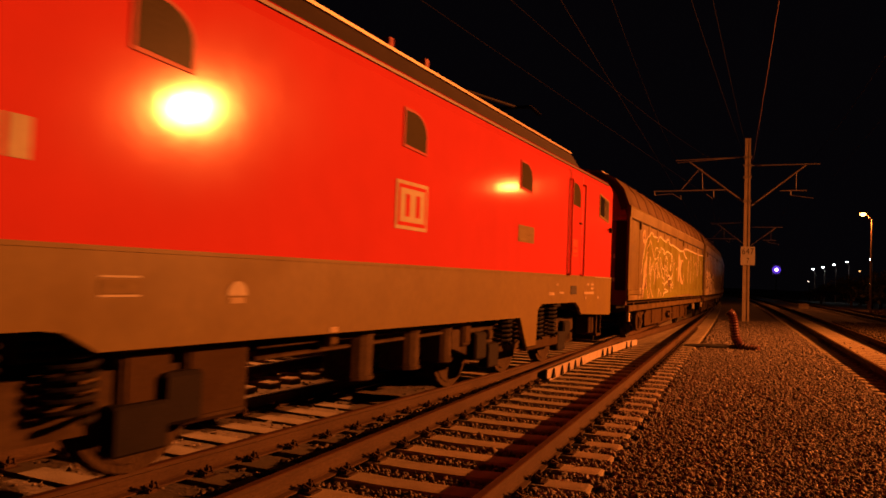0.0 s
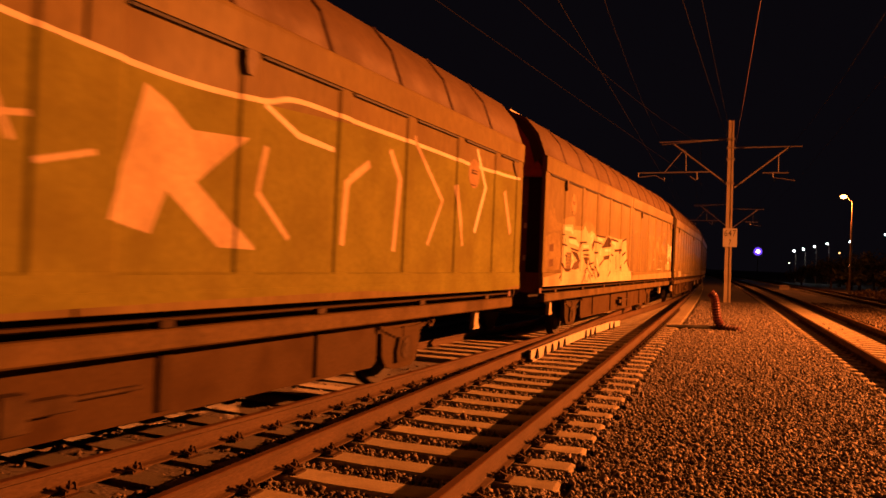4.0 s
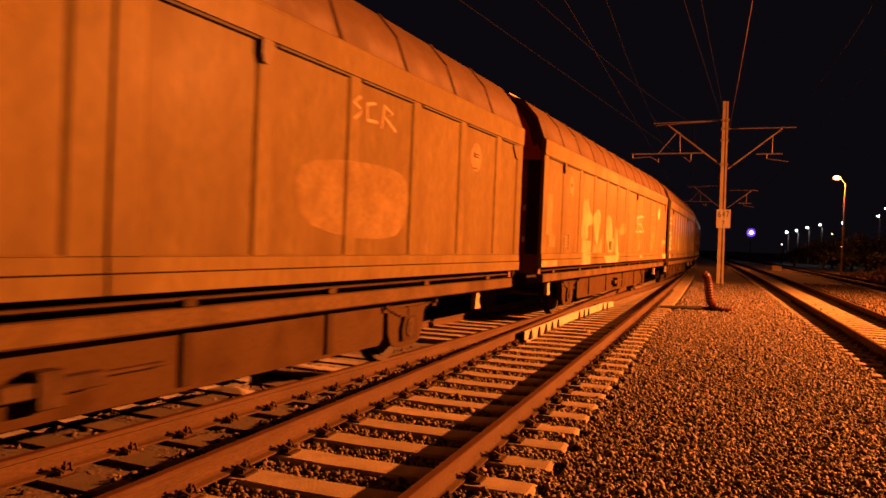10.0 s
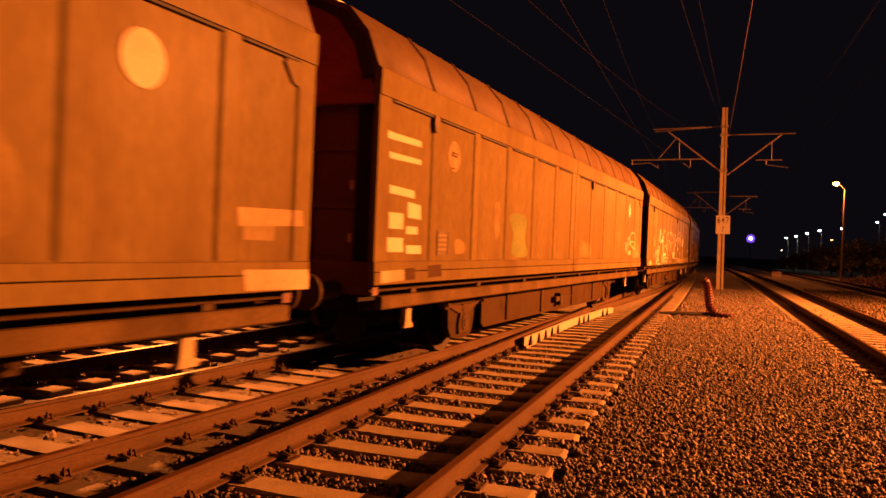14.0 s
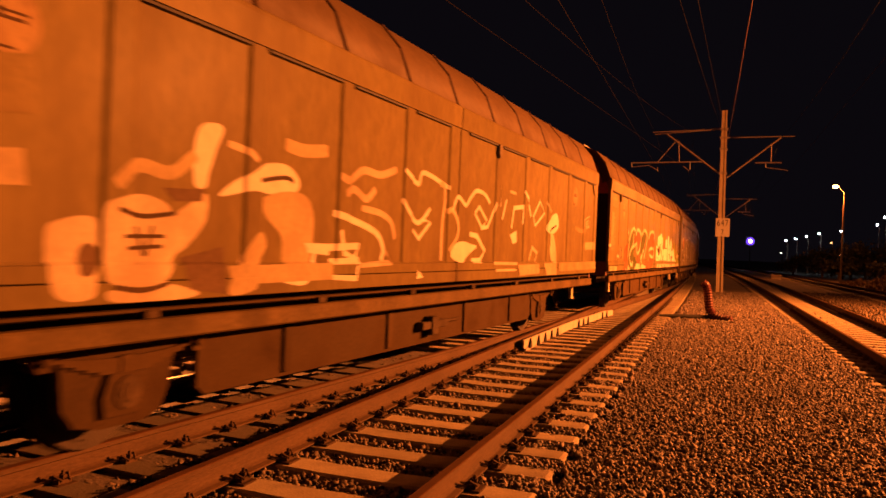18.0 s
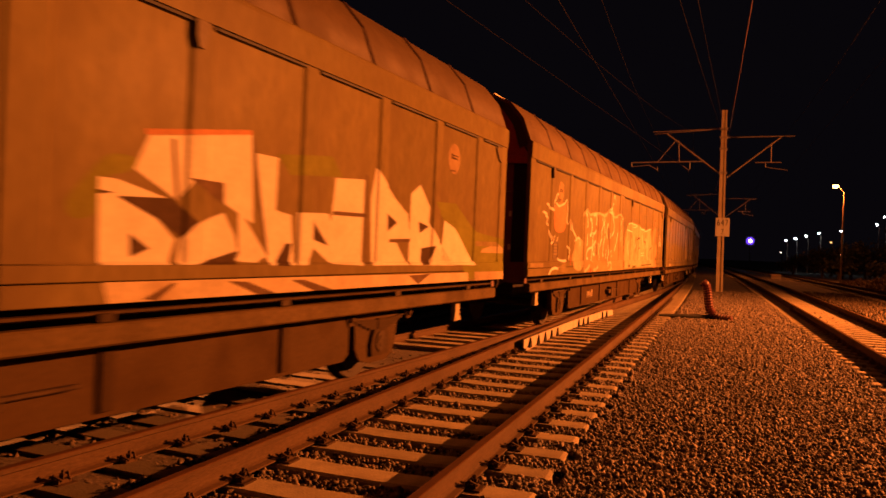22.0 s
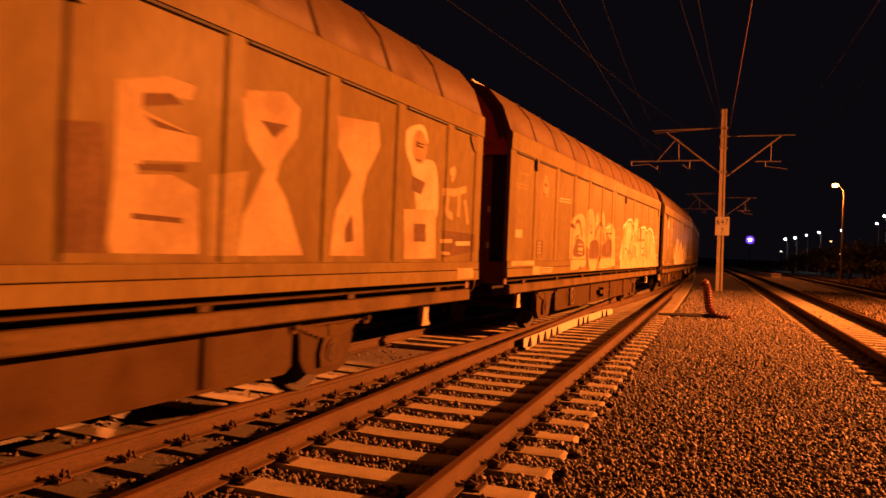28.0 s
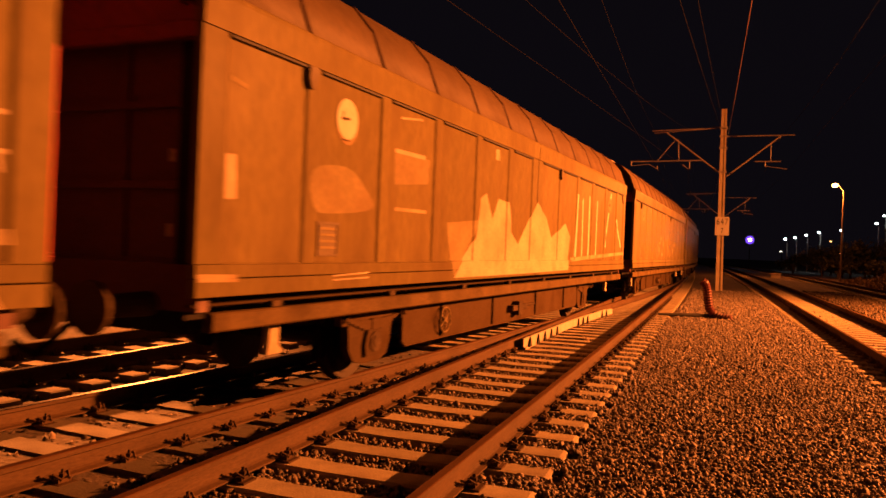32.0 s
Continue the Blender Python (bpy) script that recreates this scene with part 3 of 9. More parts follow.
overhead_wire("messenger_wire", spans(-1.3, 0.116, 8.1, 0.9, -1.6), 0.006, "sagging messenger wire above the crossover")
overhead_wire("messenger_wire", spans(3.0, 0.0, 7.86, 0.9, 3.0), 0.006, "sagging messenger wire above the empty track")
overhead_wire("feeder_wire", spans(0.09, 0.052, 8.25, 0.25, 0.1), 0.007, "feeder wire carried on the masts")
overhead_wire("feeder_wire", spans(0.49, -0.007, 8.25, 0.25, 0.3), 0.009, "feeder wire carried on the masts", M_FEED)
overhead_wire("feeder_wire", spans(0.25, 0.040, 8.25, 0.25, 0.2), 0.006, "thin feeder wire carried on the masts")


# ---------------------------------------------------------------- bent pipe in the gravel strip
def bent_pipe():
    pipe = thing("cable_duct", "red ribbed cable duct standing bent out of the gravel", "cable duct", at=pose(0.0, 0.0, 0))
    line = [(0.54, 23.2, -0.20), (0.28, 23.25, -0.17), (0.04, 23.3, -0.10), (-0.07, 23.3, 0.08), (-0.11, 23.3, 0.32), (-0.14, 23.3, 0.56), (-0.19, 23.3, 0.75), (-0.29, 23.3, 0.84)]
    bm = bmesh.new()
    n = 44
    P = []
    for i in range(n + 1):
        u = i / n * (len(line) - 1)
        k = min(int(u), len(line) - 2)
        P.append(Vector(line[k]).lerp(Vector(line[k + 1]), u - k))
    prev = None
    for i, p in enumerate(P):
        d = (P[min(i + 1, n)] - P[max(i - 1, 0)]).normalized()
        e1 = d.cross(Vector((0, 1, 0))).normalized()
        e2 = d.cross(e1)
        r = 0.13 if i % 2 else 0.108
        ring = [bm.verts.new(p + r * (math.cos(a) * e1 + math.sin(a) * e2)) for a in (2 * math.pi * j / 12 for j in range(12))]
        if prev:
            for j in range(12):
                bm.faces.new((prev[j], prev[(j + 1) % 12], ring[(j + 1) % 12], ring[j]))
        else:
            bm.faces.new(ring)
        prev = ring
    bm.faces.new(prev[::-1])
    bmesh.ops.recalc_face_normals(bm, faces=bm.faces)
    part("pipe", bm, M_HOSE, pipe)
    # black tubes on the gravel stand for the duct's cast shadow
    bm = bmesh.new()
    tube(bm, (-0.02, 23.28, -0.16), (-0.75, 23.05, -0.155), 0.065, 10)
    tube(bm, (-0.75, 23.05, -0.155), (-1.42, 22.85, -0.17), 0.065, 10, 0.05)
    part("lying_end", bm, M_BLACK, pipe, "dark strip for the duct's shadow on the gravel")


bent_pipe()


# ---------------------------------------------------------------- lamps of the yard
def yard_lamp(x, y, z, arm, glow_mat, size=0.26, label="", group="yard lamps", post=None):
    lamp = thing("street_lamp", label, "street lamp", group, at=pose(x, y, 0))
    bm = bmesh.new()
    tube(bm, (arm, 0, -0.4), (arm, 0, z - 0.5), 0.10, 8, 0.065)
    part("pole", bm, post or M_LAMPPOST, lamp)
    bm = bmesh.new()
    tube(bm, (arm, 0, z - 0.55), (arm * 0.25, 0, z + 0.12), 0.035, 6)
    part("bracket_arm", bm, post or M_LAMPPOST, lamp)
    part("lamp_head", boxes((-0.36, 0.36, -0.17, 0.17, z + 0.10, z + 0.26), bev=0.04), M_POLE, lamp)
    bm = bmesh.new()
    bmesh.ops.create_uvsphere(bm, u_segments=12, v_segments=8, radius=size, matrix=Matrix.Translation((0, 0, z)) @ Matrix.Diagonal((1, 1, 0.7, 1)))
    part("bulb", bm, glow_mat, lamp, "glowing bulb")
    return lamp


for lx, ly, lz, lp in LAMP_YARD:
    yard_lamp(lx, ly, lz, 0.75, G_SODIUM, 0.28, "orange sodium street lamp on a slim concrete pole")
for lx, ly, lz in ((11.12, 140, 5.07), (12.57, 140, 5.4), (14.01, 138, 5.83), (15.85, 138, 6.35), (19.1, 138, 6.8), (24.1, 138, 8.0), (25.3, 139, 9.3)):
    yard_lamp(lx, ly, lz, 0.3, G_WHITE, 0.16, "cool white street lamp far behind the tracks", "far street lamps", M_GALV)

for lx, ly, lz, lm in FAR_LIGHTS:
    yard_lamp(lx, ly, lz, 0.2, G_AMBER if lm == "amber" else G_PALE, 0.13, "small low lamp beyond the yard", "small far lamps", M_POLE)


def signal(x, y, z):
    s = thing("railway_signal", "railway signal post showing a blue violet light", "railway signal", at=pose(x, y, 0))
    bm = bmesh.new()
    tube(bm, (0, 0, -0.4), (0, 0, z - 0.5), 0.08, 8)
    part("post", bm, M_IRON, s)
    part("housing", boxes((-0.8, 0.8, 0.0, 0.25, z - 0.9, z + 0.9), bev=0.03), M_BLACK, s)
    bm = bmesh.new()
    bmesh.ops.create_uvsphere(bm, u_segments=12, v_segments=8, radius=0.30, matrix=Matrix.Translation((0, -0.35, z)))
    lens = part("lens", bm, G_BLUE, s, "glowing pale violet lens")
    # glowing disc added for the halo of glare round the lens
    bm = bmesh.new()
    tube(bm, (0, -0.06, z), (0, -0.02, z), 0.72, 24)
    part("lens_halo", bm, G_VIOLET, lens, "violet glowing halo disc")


signal(6.02, 150, 5.0)


# small trackside cabinet beyond the empty track
cabinet = thing("trackside_box", "low pale concrete box beside the empty track", "trackside box", at=pose(5.9, 84, 0))
part("body", boxes((-0.45, 0.45, -0.3, 0.3, -0.3, 0.12), bev=0.03), M_CONCRETE, cabinet)
part("lid", boxes((-0.5, 0.5, -0.35, 0.35, 0.12, 0.2), bev=0.02), M_CONCRETE, cabinet)


# ---------------------------------------------------------------- bushes and trees at the yard's edge
def tree(x, y, h, spread, seed):
    rng = random.Random(seed)
    t = thing("tree", "dark broadleaf tree at the edge of the yard", "tree", "trees along the yard", at=pose(x, y, -0.26))
    bm = bmesh.new()
    tube(bm, (0, 0, -0.1), (0, 0, h * 0.5), 0.16, 7, 0.08)
    tips = []
    for i in range(7):
        a, zz = rng.uniform(0, 6.28), h * rng.uniform(0.25, 0.5)
        tip = (math.cos(a) * spread * rng.uniform(0.4, 0.8), math.sin(a) * spread * rng.uniform(0.4, 0.8), h * rng.uniform(0.45, 0.9))
        tube(bm, (0, 0, zz), tip, 0.06, 5, 0.02)
        tips.append(Vector(tip))
    part("trunk", bm, M_BARK, t)
    bm = bmesh.new()
    for i in range(900):
        c = rng.choice(tips) + Vector((rng.gauss(0, spread * 0.28), rng.gauss(0, spread * 0.28), rng.gauss(0, h * 0.12)))
        s = rng.uniform(0.10, 0.24)
        a, b = Vector((rng.gauss(0, 1), rng.gauss(0, 1), rng.gauss(0, 1))).normalized() * s, Vector((rng.gauss(0, 1), rng.gauss(0, 1), rng.gauss(0, 1))).normalized() * s
        bm.faces.new([bm.verts.new(c - a), bm.verts.new(c + b), bm.verts.new(c + a), bm.verts.new(c - b)])
    part("crown", bm, M_LEAF, t)


for i, (tx, ty, th, ts) in enumerate(((12.5, 104, 3.2, 2.0), (15.0, 100, 4.2, 2.2), (17.5, 106, 3.8, 2.4), (20.5, 103, 4.6, 2.4), (10.5, 118, 2.6, 2.0), (13.2, 96, 2.0, 1.6), (23.5, 112, 5.0, 2.6), (16.8, 92, 1.8, 1.6))):
    tree(tx, ty, th, ts, 40 + i)


def bush(x, y, h, spread, seed):
    rng = random.Random(seed)
    t = thing("bush", "low dry brown bush beside the side track", "bush", "bushes along the yard", at=pose(x, y, -0.26))
    bm = bmesh.new()
    for i in range(9):
        a, k = rng.uniform(0, 6.28), rng.uniform(0.3, 0.9)
        tube(bm, (0, 0, -0.05), (math.cos(a) * spread * k, math.sin(a) * spread * k, h * rng.uniform(0.5, 0.95)), 0.02, 5, 0.006)
    part("stem", bm, M_BARK, t)
    bm = bmesh.new()
    for i in range(420):
        a, k = rng.uniform(0, 6.28), math.sqrt(rng.random())
        c = Vector((math.cos(a) * spread * k, math.sin(a) * spread * k, h * rng.uniform(0.05, 1.0) * (1.05 - 0.6 * k)))
        s = rng.uniform(0.05, 0.13)
        p, q = (Vector((rng.gauss(0, 1), rng.gauss(0, 1), rng.gauss(0, 1.4))).normalized() * s for j in range(2))
        bm.faces.new([bm.verts.new(c - p), bm.verts.new(c + q), bm.verts.new(c + p), bm.verts.new(c - q)])
    part("crown", bm, M_BRUSH, t)


for i in range(16):
    bush(11.0 + 0.9 * (i % 8) + 0.6 * (i // 8), 60.0 + 9.0 * (i // 8) + 1.7 * (i % 3), 0.7 + 0.25 * (i % 4), 1.1 + 0.2 * (i % 3), 80 + i)

# ---------------------------------------------------------------- sliding-wall wagons
LENGTH, PITCH, AXLE = 17.32, 18.3915, 5.2
END = LENGTH / 2
FRONT = -END + 0.13      # the leading end stands a little back
PANEL_X, RIB_X, SLOPE = 1.420, 1.440, 0.034
# recessed panels of the two sliding walls, along the wagon
PANELS = [(-8.20, -7.16), (-6.89, -5.74), (-5.47, -4.32), (-4.05, -2.90), (-2.63, -1.48), (-1.21, -0.20),
          (0.48, 1.61), (1.88, 3.06), (3.33, 4.50), (4.77, 5.95), (6.22, 7.37), (7.64, 8.38)]
ROOF = [(1.452, 3.16), (1.435, 3.41), (1.42, 3.44), (1.27, 3.84), (1.02, 4.13), (0.62, 4.30), (0.0, 4.38)]
R_WHEEL = 0.46


def wheelset(parent, y, r=R_WHEEL, mat=None):
    bm = bmesh.new()
    for s in (-1, 1):
        disc_x(bm, 0, 0, s * 0.685, s * 0.735, r + 0.028, 28)
        disc_x(bm, 0, 0, s * 0.735, s * 0.82, r, 28)
        disc_x(bm, 0, 0, s * 0.82, s * 0.835, r - 0.07, 24)
        disc_x(bm, 0, 0, s * 0.82, s * 0.90, 0.12, 12)
        for k in range(4):
            a = k * math.pi / 2
            disc_x(bm, 0.24 * math.cos(a), 0.24 * math.sin(a), s * 0.835, s * 0.842, 0.05, 8)
    disc_x(bm, 0, 0, -1.0, 1.0, 0.085, 12)
    w = part("wheelset", bm, mat or M_WHEEL, parent, "worn steel wheelset")
    w.location = (0, y, r)
    return w


def wagon_body():
    w = thing("freight_wagon", "", "freight wagon", "train of covered wagons")
    # closed box: floor, far wall and recessed end walls
    bm = bmesh.new()
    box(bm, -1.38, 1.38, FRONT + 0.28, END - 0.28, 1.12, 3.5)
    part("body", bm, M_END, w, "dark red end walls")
    bm = boxes((-1.45, -1.385, FRONT, END, 1.03, 3.5))
    part("rear_wall", bm, M_WAGON, w)
    # roof shell
    out = ROOF + [(-x, z) for x, z in ROOF[-2::-1]]
    inn = [(x * 0.965, z - 0.05) for x, z in out]
    bm = bmesh.new()
    rings = []
    for y in (FRONT, FRONT + 0.02, END - 0.02, END):
        rings.append([bm.verts.new((x, y, z)) for x, z in out[2:-2]] + [bm.verts.new((x, y, z)) for x, z in inn[2:-2][::-1]])
    k = len(rings[0])
    for a, b in zip(rings, rings[1:]):
        for i in range(k):
            bm.faces.new((a[i], a[(i + 1) % k], b[(i + 1) % k], b[i]))
    for r in (rings[0], rings[-1]):
        h = k // 2
        for i in range(h - 1):
            bm.faces.new((r[i], r[i + 1], r[k - 2 - i], r[k - 1 - i]))
    bmesh.ops.recalc_face_normals(bm, faces=bm.faces)
    for f in bm.faces:
        f.smooth = len(f.verts) == 4 and abs(f.normal.y) < 0.5
    part("roof", bm, M_ROOF, w, "curved ribbed brown roof")
    # eave band with a rolled upper lip
    for s in (1, -1):
        for ya, yb in ((FRONT, 0.137), (0.163, END)):
            bm = bmesh.new()
            prism(bm, [(s * 1.452, 3.16), (s * 1.458, 3.40), (s * 1.456, 3.432), (s * 1.440, 3.450), (s * 1.40, 3.452), (s * 1.36, 3.44), (s * 1.36, 3.16)], "y", ya, yb)
            part("eave_band", bm, M_WAGON, w)
    # thin pale strip added to draw the bright line along the roof's shoulder
    part("roof_strip", boxes((0.66, 0.69, FRONT + 0.1, END - 0.1, 4.285, 4.312)), M_TRIM, w, "thin pale roof strip")
    # roof ends: red bulkheads under the arch with a black rubber seal round them
    for s in (-1, 1):
        e = END if s > 0 else FRONT
        arch = [(x, z - 0.05) for x, z in out[2:-2]]
        prism(bm := bmesh.new(), [(1.36, 3.20)] + [(x * 0.90, z - 0.02) for x, z in arch] + [(-1.36, 3.20)], "y", e - s * 0.05, e - s * 0.10)
        part("roof_bulkhead", bm, M_BULK_LIT, w, "red roof end panel")
        bm = bmesh.new()
        lo = [bm.verts.new((x * 0.965, e - s * 0.012, z + 0.015)) for x, z in arch]
        hi = [bm.verts.new((x * 0.855, e - s * 0.012, z - 0.075)) for x, z in arch]
        lo2 = [bm.verts.new((x * 0.965, e - s * 0.07, z + 0.015)) for x, z in arch]
        hi2 = [bm.verts.new((x * 0.855, e - s * 0.07, z - 0.075)) for x, z in arch]
        for i in range(len(arch) - 1):
            for p, q in ((lo, hi), (hi, hi2), (hi2, lo2), (lo2, lo)):
                bm.faces.new((p[i], p[i + 1], q[i + 1], q[i]))
        bmesh.ops.recalc_face_normals(bm, faces=bm.faces)
        part("roof_seal", bm, M_BLACK, w, "black rubber seal round the roof end")
        part("end_lintel", boxes((-1.36, 1.36, min(e - s * 0.03, e - s * 0.13), max(e - s * 0.03, e - s * 0.13), 3.07, 3.20), bev=0.01), M_BULK_LIT, w, "red beam across the roof end")
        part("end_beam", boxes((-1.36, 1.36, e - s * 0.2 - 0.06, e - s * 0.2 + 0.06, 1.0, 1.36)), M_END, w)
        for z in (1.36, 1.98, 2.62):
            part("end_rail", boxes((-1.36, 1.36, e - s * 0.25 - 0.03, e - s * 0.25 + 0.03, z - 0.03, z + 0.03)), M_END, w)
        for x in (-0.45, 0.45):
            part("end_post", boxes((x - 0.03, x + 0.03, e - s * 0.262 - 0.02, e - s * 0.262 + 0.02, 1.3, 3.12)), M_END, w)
        # dark strips put in the shade of the corner returns beside the side walls
        for x in (-1.2, 1.2):
            part("corner_post", boxes((x - 0.14, x + 0.14, e - s * 0.24 - 0.04, e - s * 0.24 + 0.04, 1.36, 3.12), bev=0.01), M_IRON, w, "dark strip for the shaded corner return")
        if s < 0:
            for z in (1.62, 2.2):
                part("reflector", boxes((1.02, 1.07, e + 0.155, e + 0.165, z - 0.05, z + 0.05)), M_PALE, w, "small pale reflector plate")
        if s > 0:
            bm = bmesh.new()
            for dy in (0.035, 0.10):
                tube(bm, (1.30, e + dy, 1.38), (1.30, e + dy, 2.70), 0.022, 8)
            for z in (1.40, 2.05, 2.68):
                tube(bm, (1.30, e - 0.2, z), (1.30, e + 0.11, z), 0.018, 6)
            part("end_handrail", bm, M_RED, w, "red double handrail on the end wall")
        for x in (-0.875, 0.875):
            bm = bmesh.new()
            tube(bm, (x, e - s * 0.15, 1.04), (x, e + s * 0.40, 1.04), 0.10, 12, 0.085)
            tube(bm, (x, e + s * 0.40, 1.04), (x, e + s * 0.44, 1.04), 0.20, 16)
            part("buffer", bm, M_GEAR, w)
        bm = bmesh.new()
        box(bm, -0.09, 0.09, e + s * 0.18 - 0.2, e + s * 0.18 + 0.2, 0.95, 1.1)
        tube(bm, (0.25, e - s * 0.1, 0.95), (0.22, e + s * 0.33, 0.62), 0.03, 6)
        tube(bm, (0.22, e + s * 0.33, 0.62), (0.2, e + s * 0.5, 0.75), 0.03, 6)
        part("coupler", bm, M_IRON, w)
    # roof ribs: low rounded beads over the arch
    for i in range(1, 12):
        y = FRONT + (END - FRONT) * i / 12
        bm = bmesh.new()
        loop = out[2:-2]
        cross = ((-0.045, 0.000), (-0.020, 0.016), (0.020, 0.016), (0.045, 0.000))
        rows = [[bm.verts.new((x * (1.001 + h * 0.45), y + dy, z + 0.001 + h)) for x, z in loop] for dy, h in cross]
        for p, q in zip(rows, rows[1:]):
            for j in range(len(loop) - 1):
                bm.faces.new((p[j], p[j + 1], q[j + 1], q[j]))
        bmesh.ops.recalc_face_normals(bm, faces=bm.faces)
        part("roof_rib", bm, M_RIB, w, "narrow roof rib")
    # side wall: a recessed panel in each bay, with sloping edges up to the ribs
    for a, b in PANELS:
        h, mid = (b - a) / 2, (a + b) / 2
        bm = bmesh.new()
        rim = [bm.verts.new((RIB_X - 0.001, p, q)) for p, q in ((-h - SLOPE, 1.372), (h + SLOPE, 1.372), (h + SLOPE, 3.14), (-h - SLOPE, 3.14))]
        flat = [bm.verts.new((PANEL_X, p, q)) for p, q in ((-h, 1.39), (h, 1.39), (h, 3.118), (-h, 3.118))]
        for j in range(4):
            bm.faces.new((rim[j], rim[(j + 1) % 4], flat[(j + 1) % 4], flat[j]))
        bm.faces.new(flat)
        bmesh.ops.recalc_face_normals(bm, faces=bm.faces)
        part("panel", bm, M_WAGON, w).location = (0, mid, 0)
        # black bar stands for the shade in the gap
        part("shadow_gap", boxes((PANEL_X + 0.003, 1.452, -h - 0.01, h + 0.01, 3.128, 3.150)), M_BLACK, w, "black bar for the shaded gap under the eave band").location = (0, mid, 0)
    ends = [FRONT - SLOPE] + [v for p in PANELS for v in p] + [END + SLOPE]
    for i in range(0, len(ends), 2):
        a, b = ends[i] + SLOPE, ends[i + 1] - SLOPE
        if i == 12:
            part("pillar", boxes((1.37, RIB_X, a, 0.137, 1.372, 3.158), bev=0.006), M_WAGON, w)
            part("pillar", boxes((1.37, RIB_X, 0.163, b, 1.372, 3.158), bev=0.006), M_WAGON, w)
        else:
            part("pillar" if i in (0, 24) else "rib", boxes((1.37, RIB_X, a, b, 1.372, 3.158), bev=0.004), M_WAGON, w)
    for ya, yb in ((FRONT, 0.138), (0.162, END)):
        part("sill_board", boxes((1.37, 1.45, ya, yb, 1.264, 1.37), bev=0.006), M_WAGON, w)
        part("lower_board", boxes((1.38, 1.456, ya, yb, 1.12, 1.256), bev=0.005), M_WAGON, w)
    # roller brackets at the heads of the ribs, corner gussets in the last panel of each wall
    for y in (PANELS[0][1] + 0.06, PANELS[6][1] + 0.08):
        bm = bmesh.new()
        prism(bm, [(y - 0.06, 3.15), (y + 0.07, 3.15), (y + 0.07, 3.06), (y + 0.02, 2.95), (y - 0.03, 2.95), (y - 0.06, 3.03)], "x", RIB_X, 1.474)
        part("door_bracket", bm, M_POST, w, "dark door roller bracket")
    y = PANELS[11][1] + SLOPE
    bm = bmesh.new()
    prism(bm, [(y, 3.14), (y, 2.90), (y - 0.05, 2.93), (y - 0.20, 3.10), (y - 0.20, 3.14)], "x", PANEL_X, RIB_X + 0.002)
    part("corner_gusset", bm, M_WAGON, w)
    bm = bmesh.new()
    prism(bm, [(y - 0.05, 2.93), (y - 0.20, 3.10), (y - 0.225, 3.09), (y - 0.075, 2.915)], "x", PANEL_X, RIB_X + 0.004)
    part("gusset_edge", bm, M_POST, w, "dark bent gusset edge")
    # running gear
    part("guide_rail", boxes((1.28, 1.35, FRONT + 0.1, END - 0.1, 1.04, 1.060)), M_FRAME, w)
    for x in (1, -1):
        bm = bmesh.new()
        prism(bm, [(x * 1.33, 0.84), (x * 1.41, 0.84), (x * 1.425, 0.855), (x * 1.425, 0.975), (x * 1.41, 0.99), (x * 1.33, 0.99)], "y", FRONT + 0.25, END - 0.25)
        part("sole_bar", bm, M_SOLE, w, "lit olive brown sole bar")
    part("underframe", boxes((-1.1, 1.1, FRONT + 0.3, END - 0.3, 0.80, 1.12)), M_IRON, w)
    for y in (-7.4, -5.2, -3.0, -1.0, 1.0, 3.0, 5.2, 7.4):
        part("sill_bracket", boxes((1.30, 1.385, y - 0.07, y + 0.07, 0.99, 1.05), bev=0.008), M_GEAR, w)
    g = AXLE - 0.72
    for x in (1, -1):
        bm = bmesh.new()
        prism(bm, [(-g, 0.80), (-g, 0.38), (-g + 0.10, 0.31), (g - 0.10, 0.31), (g, 0.38), (g, 0.80)], "x", x * 1.12, x * 1.17)
        part("girder", bm, M_FRAME, w, "deep brown longitudinal girder")
    for y in (-g + 1.2, -1.2, 1.2, g - 1.2):
        part("girder_rib", boxes((1.17, 1.20, y - 0.06, y + 0.06, 0.35, 0.78), bev=0.006), M_FRAME, w)
    part("brake_gear", boxes((1.17, 1.28, -0.45, 0.35, 0.50, 0.60), (1.17, 1.24, 0.35, 0.95, 0.55, 0.58), (1.17, 1.30, -0.2, 0.0, 0.42, 0.66), bev=0.01), M_GEAR, w)
    for ys in (-AXLE, AXLE):
        for s in (-1, 1):
            bm = bmesh.new()
            prism(bm, [(ys - 0.20, 0.30), (ys + 0.20, 0.30), (ys + 0.22, 0.44), (ys + 0.16, 0.60), (ys - 0.16, 0.60), (ys - 0.22, 0.44)], "x", s * 1.02, s * 1.18)
            axle_box = part("axle_box", bm, M_FRAME, w)
            bm = bmesh.new()
            disc_x(bm, ys, R_WHEEL, s * 1.18, s * 1.195, 0.12, 16)
            disc_x(bm, ys, R_WHEEL, s * 1.195, s * 1.205, 0.07, 12)
            part("axle_cover", bm, M_GEAR, axle_box, "round axle cover")
            bm = bmesh.new()
            for k in range(5):
                half = 0.66 - 0.10 * k
                line = [half * (j / 4 - 1) for j in range(9)]
                prism(bm, [(ys + y, 0.685 - 0.022 * k + 0.10 * y * y) for y in line] + [(ys + y, 0.707 - 0.022 * k + 0.10 * y * y) for y in line[::-1]], "x", s * 1.08, s * 1.165)
            box(bm, s * 1.12 - 0.055, s * 1.12 + 0.055, ys - 0.06, ys + 0.06, 0.57, 0.72)
            part("leaf_spring", bm, M_FRAME, w, "stack of brown leaf springs")
            bm = bmesh.new()
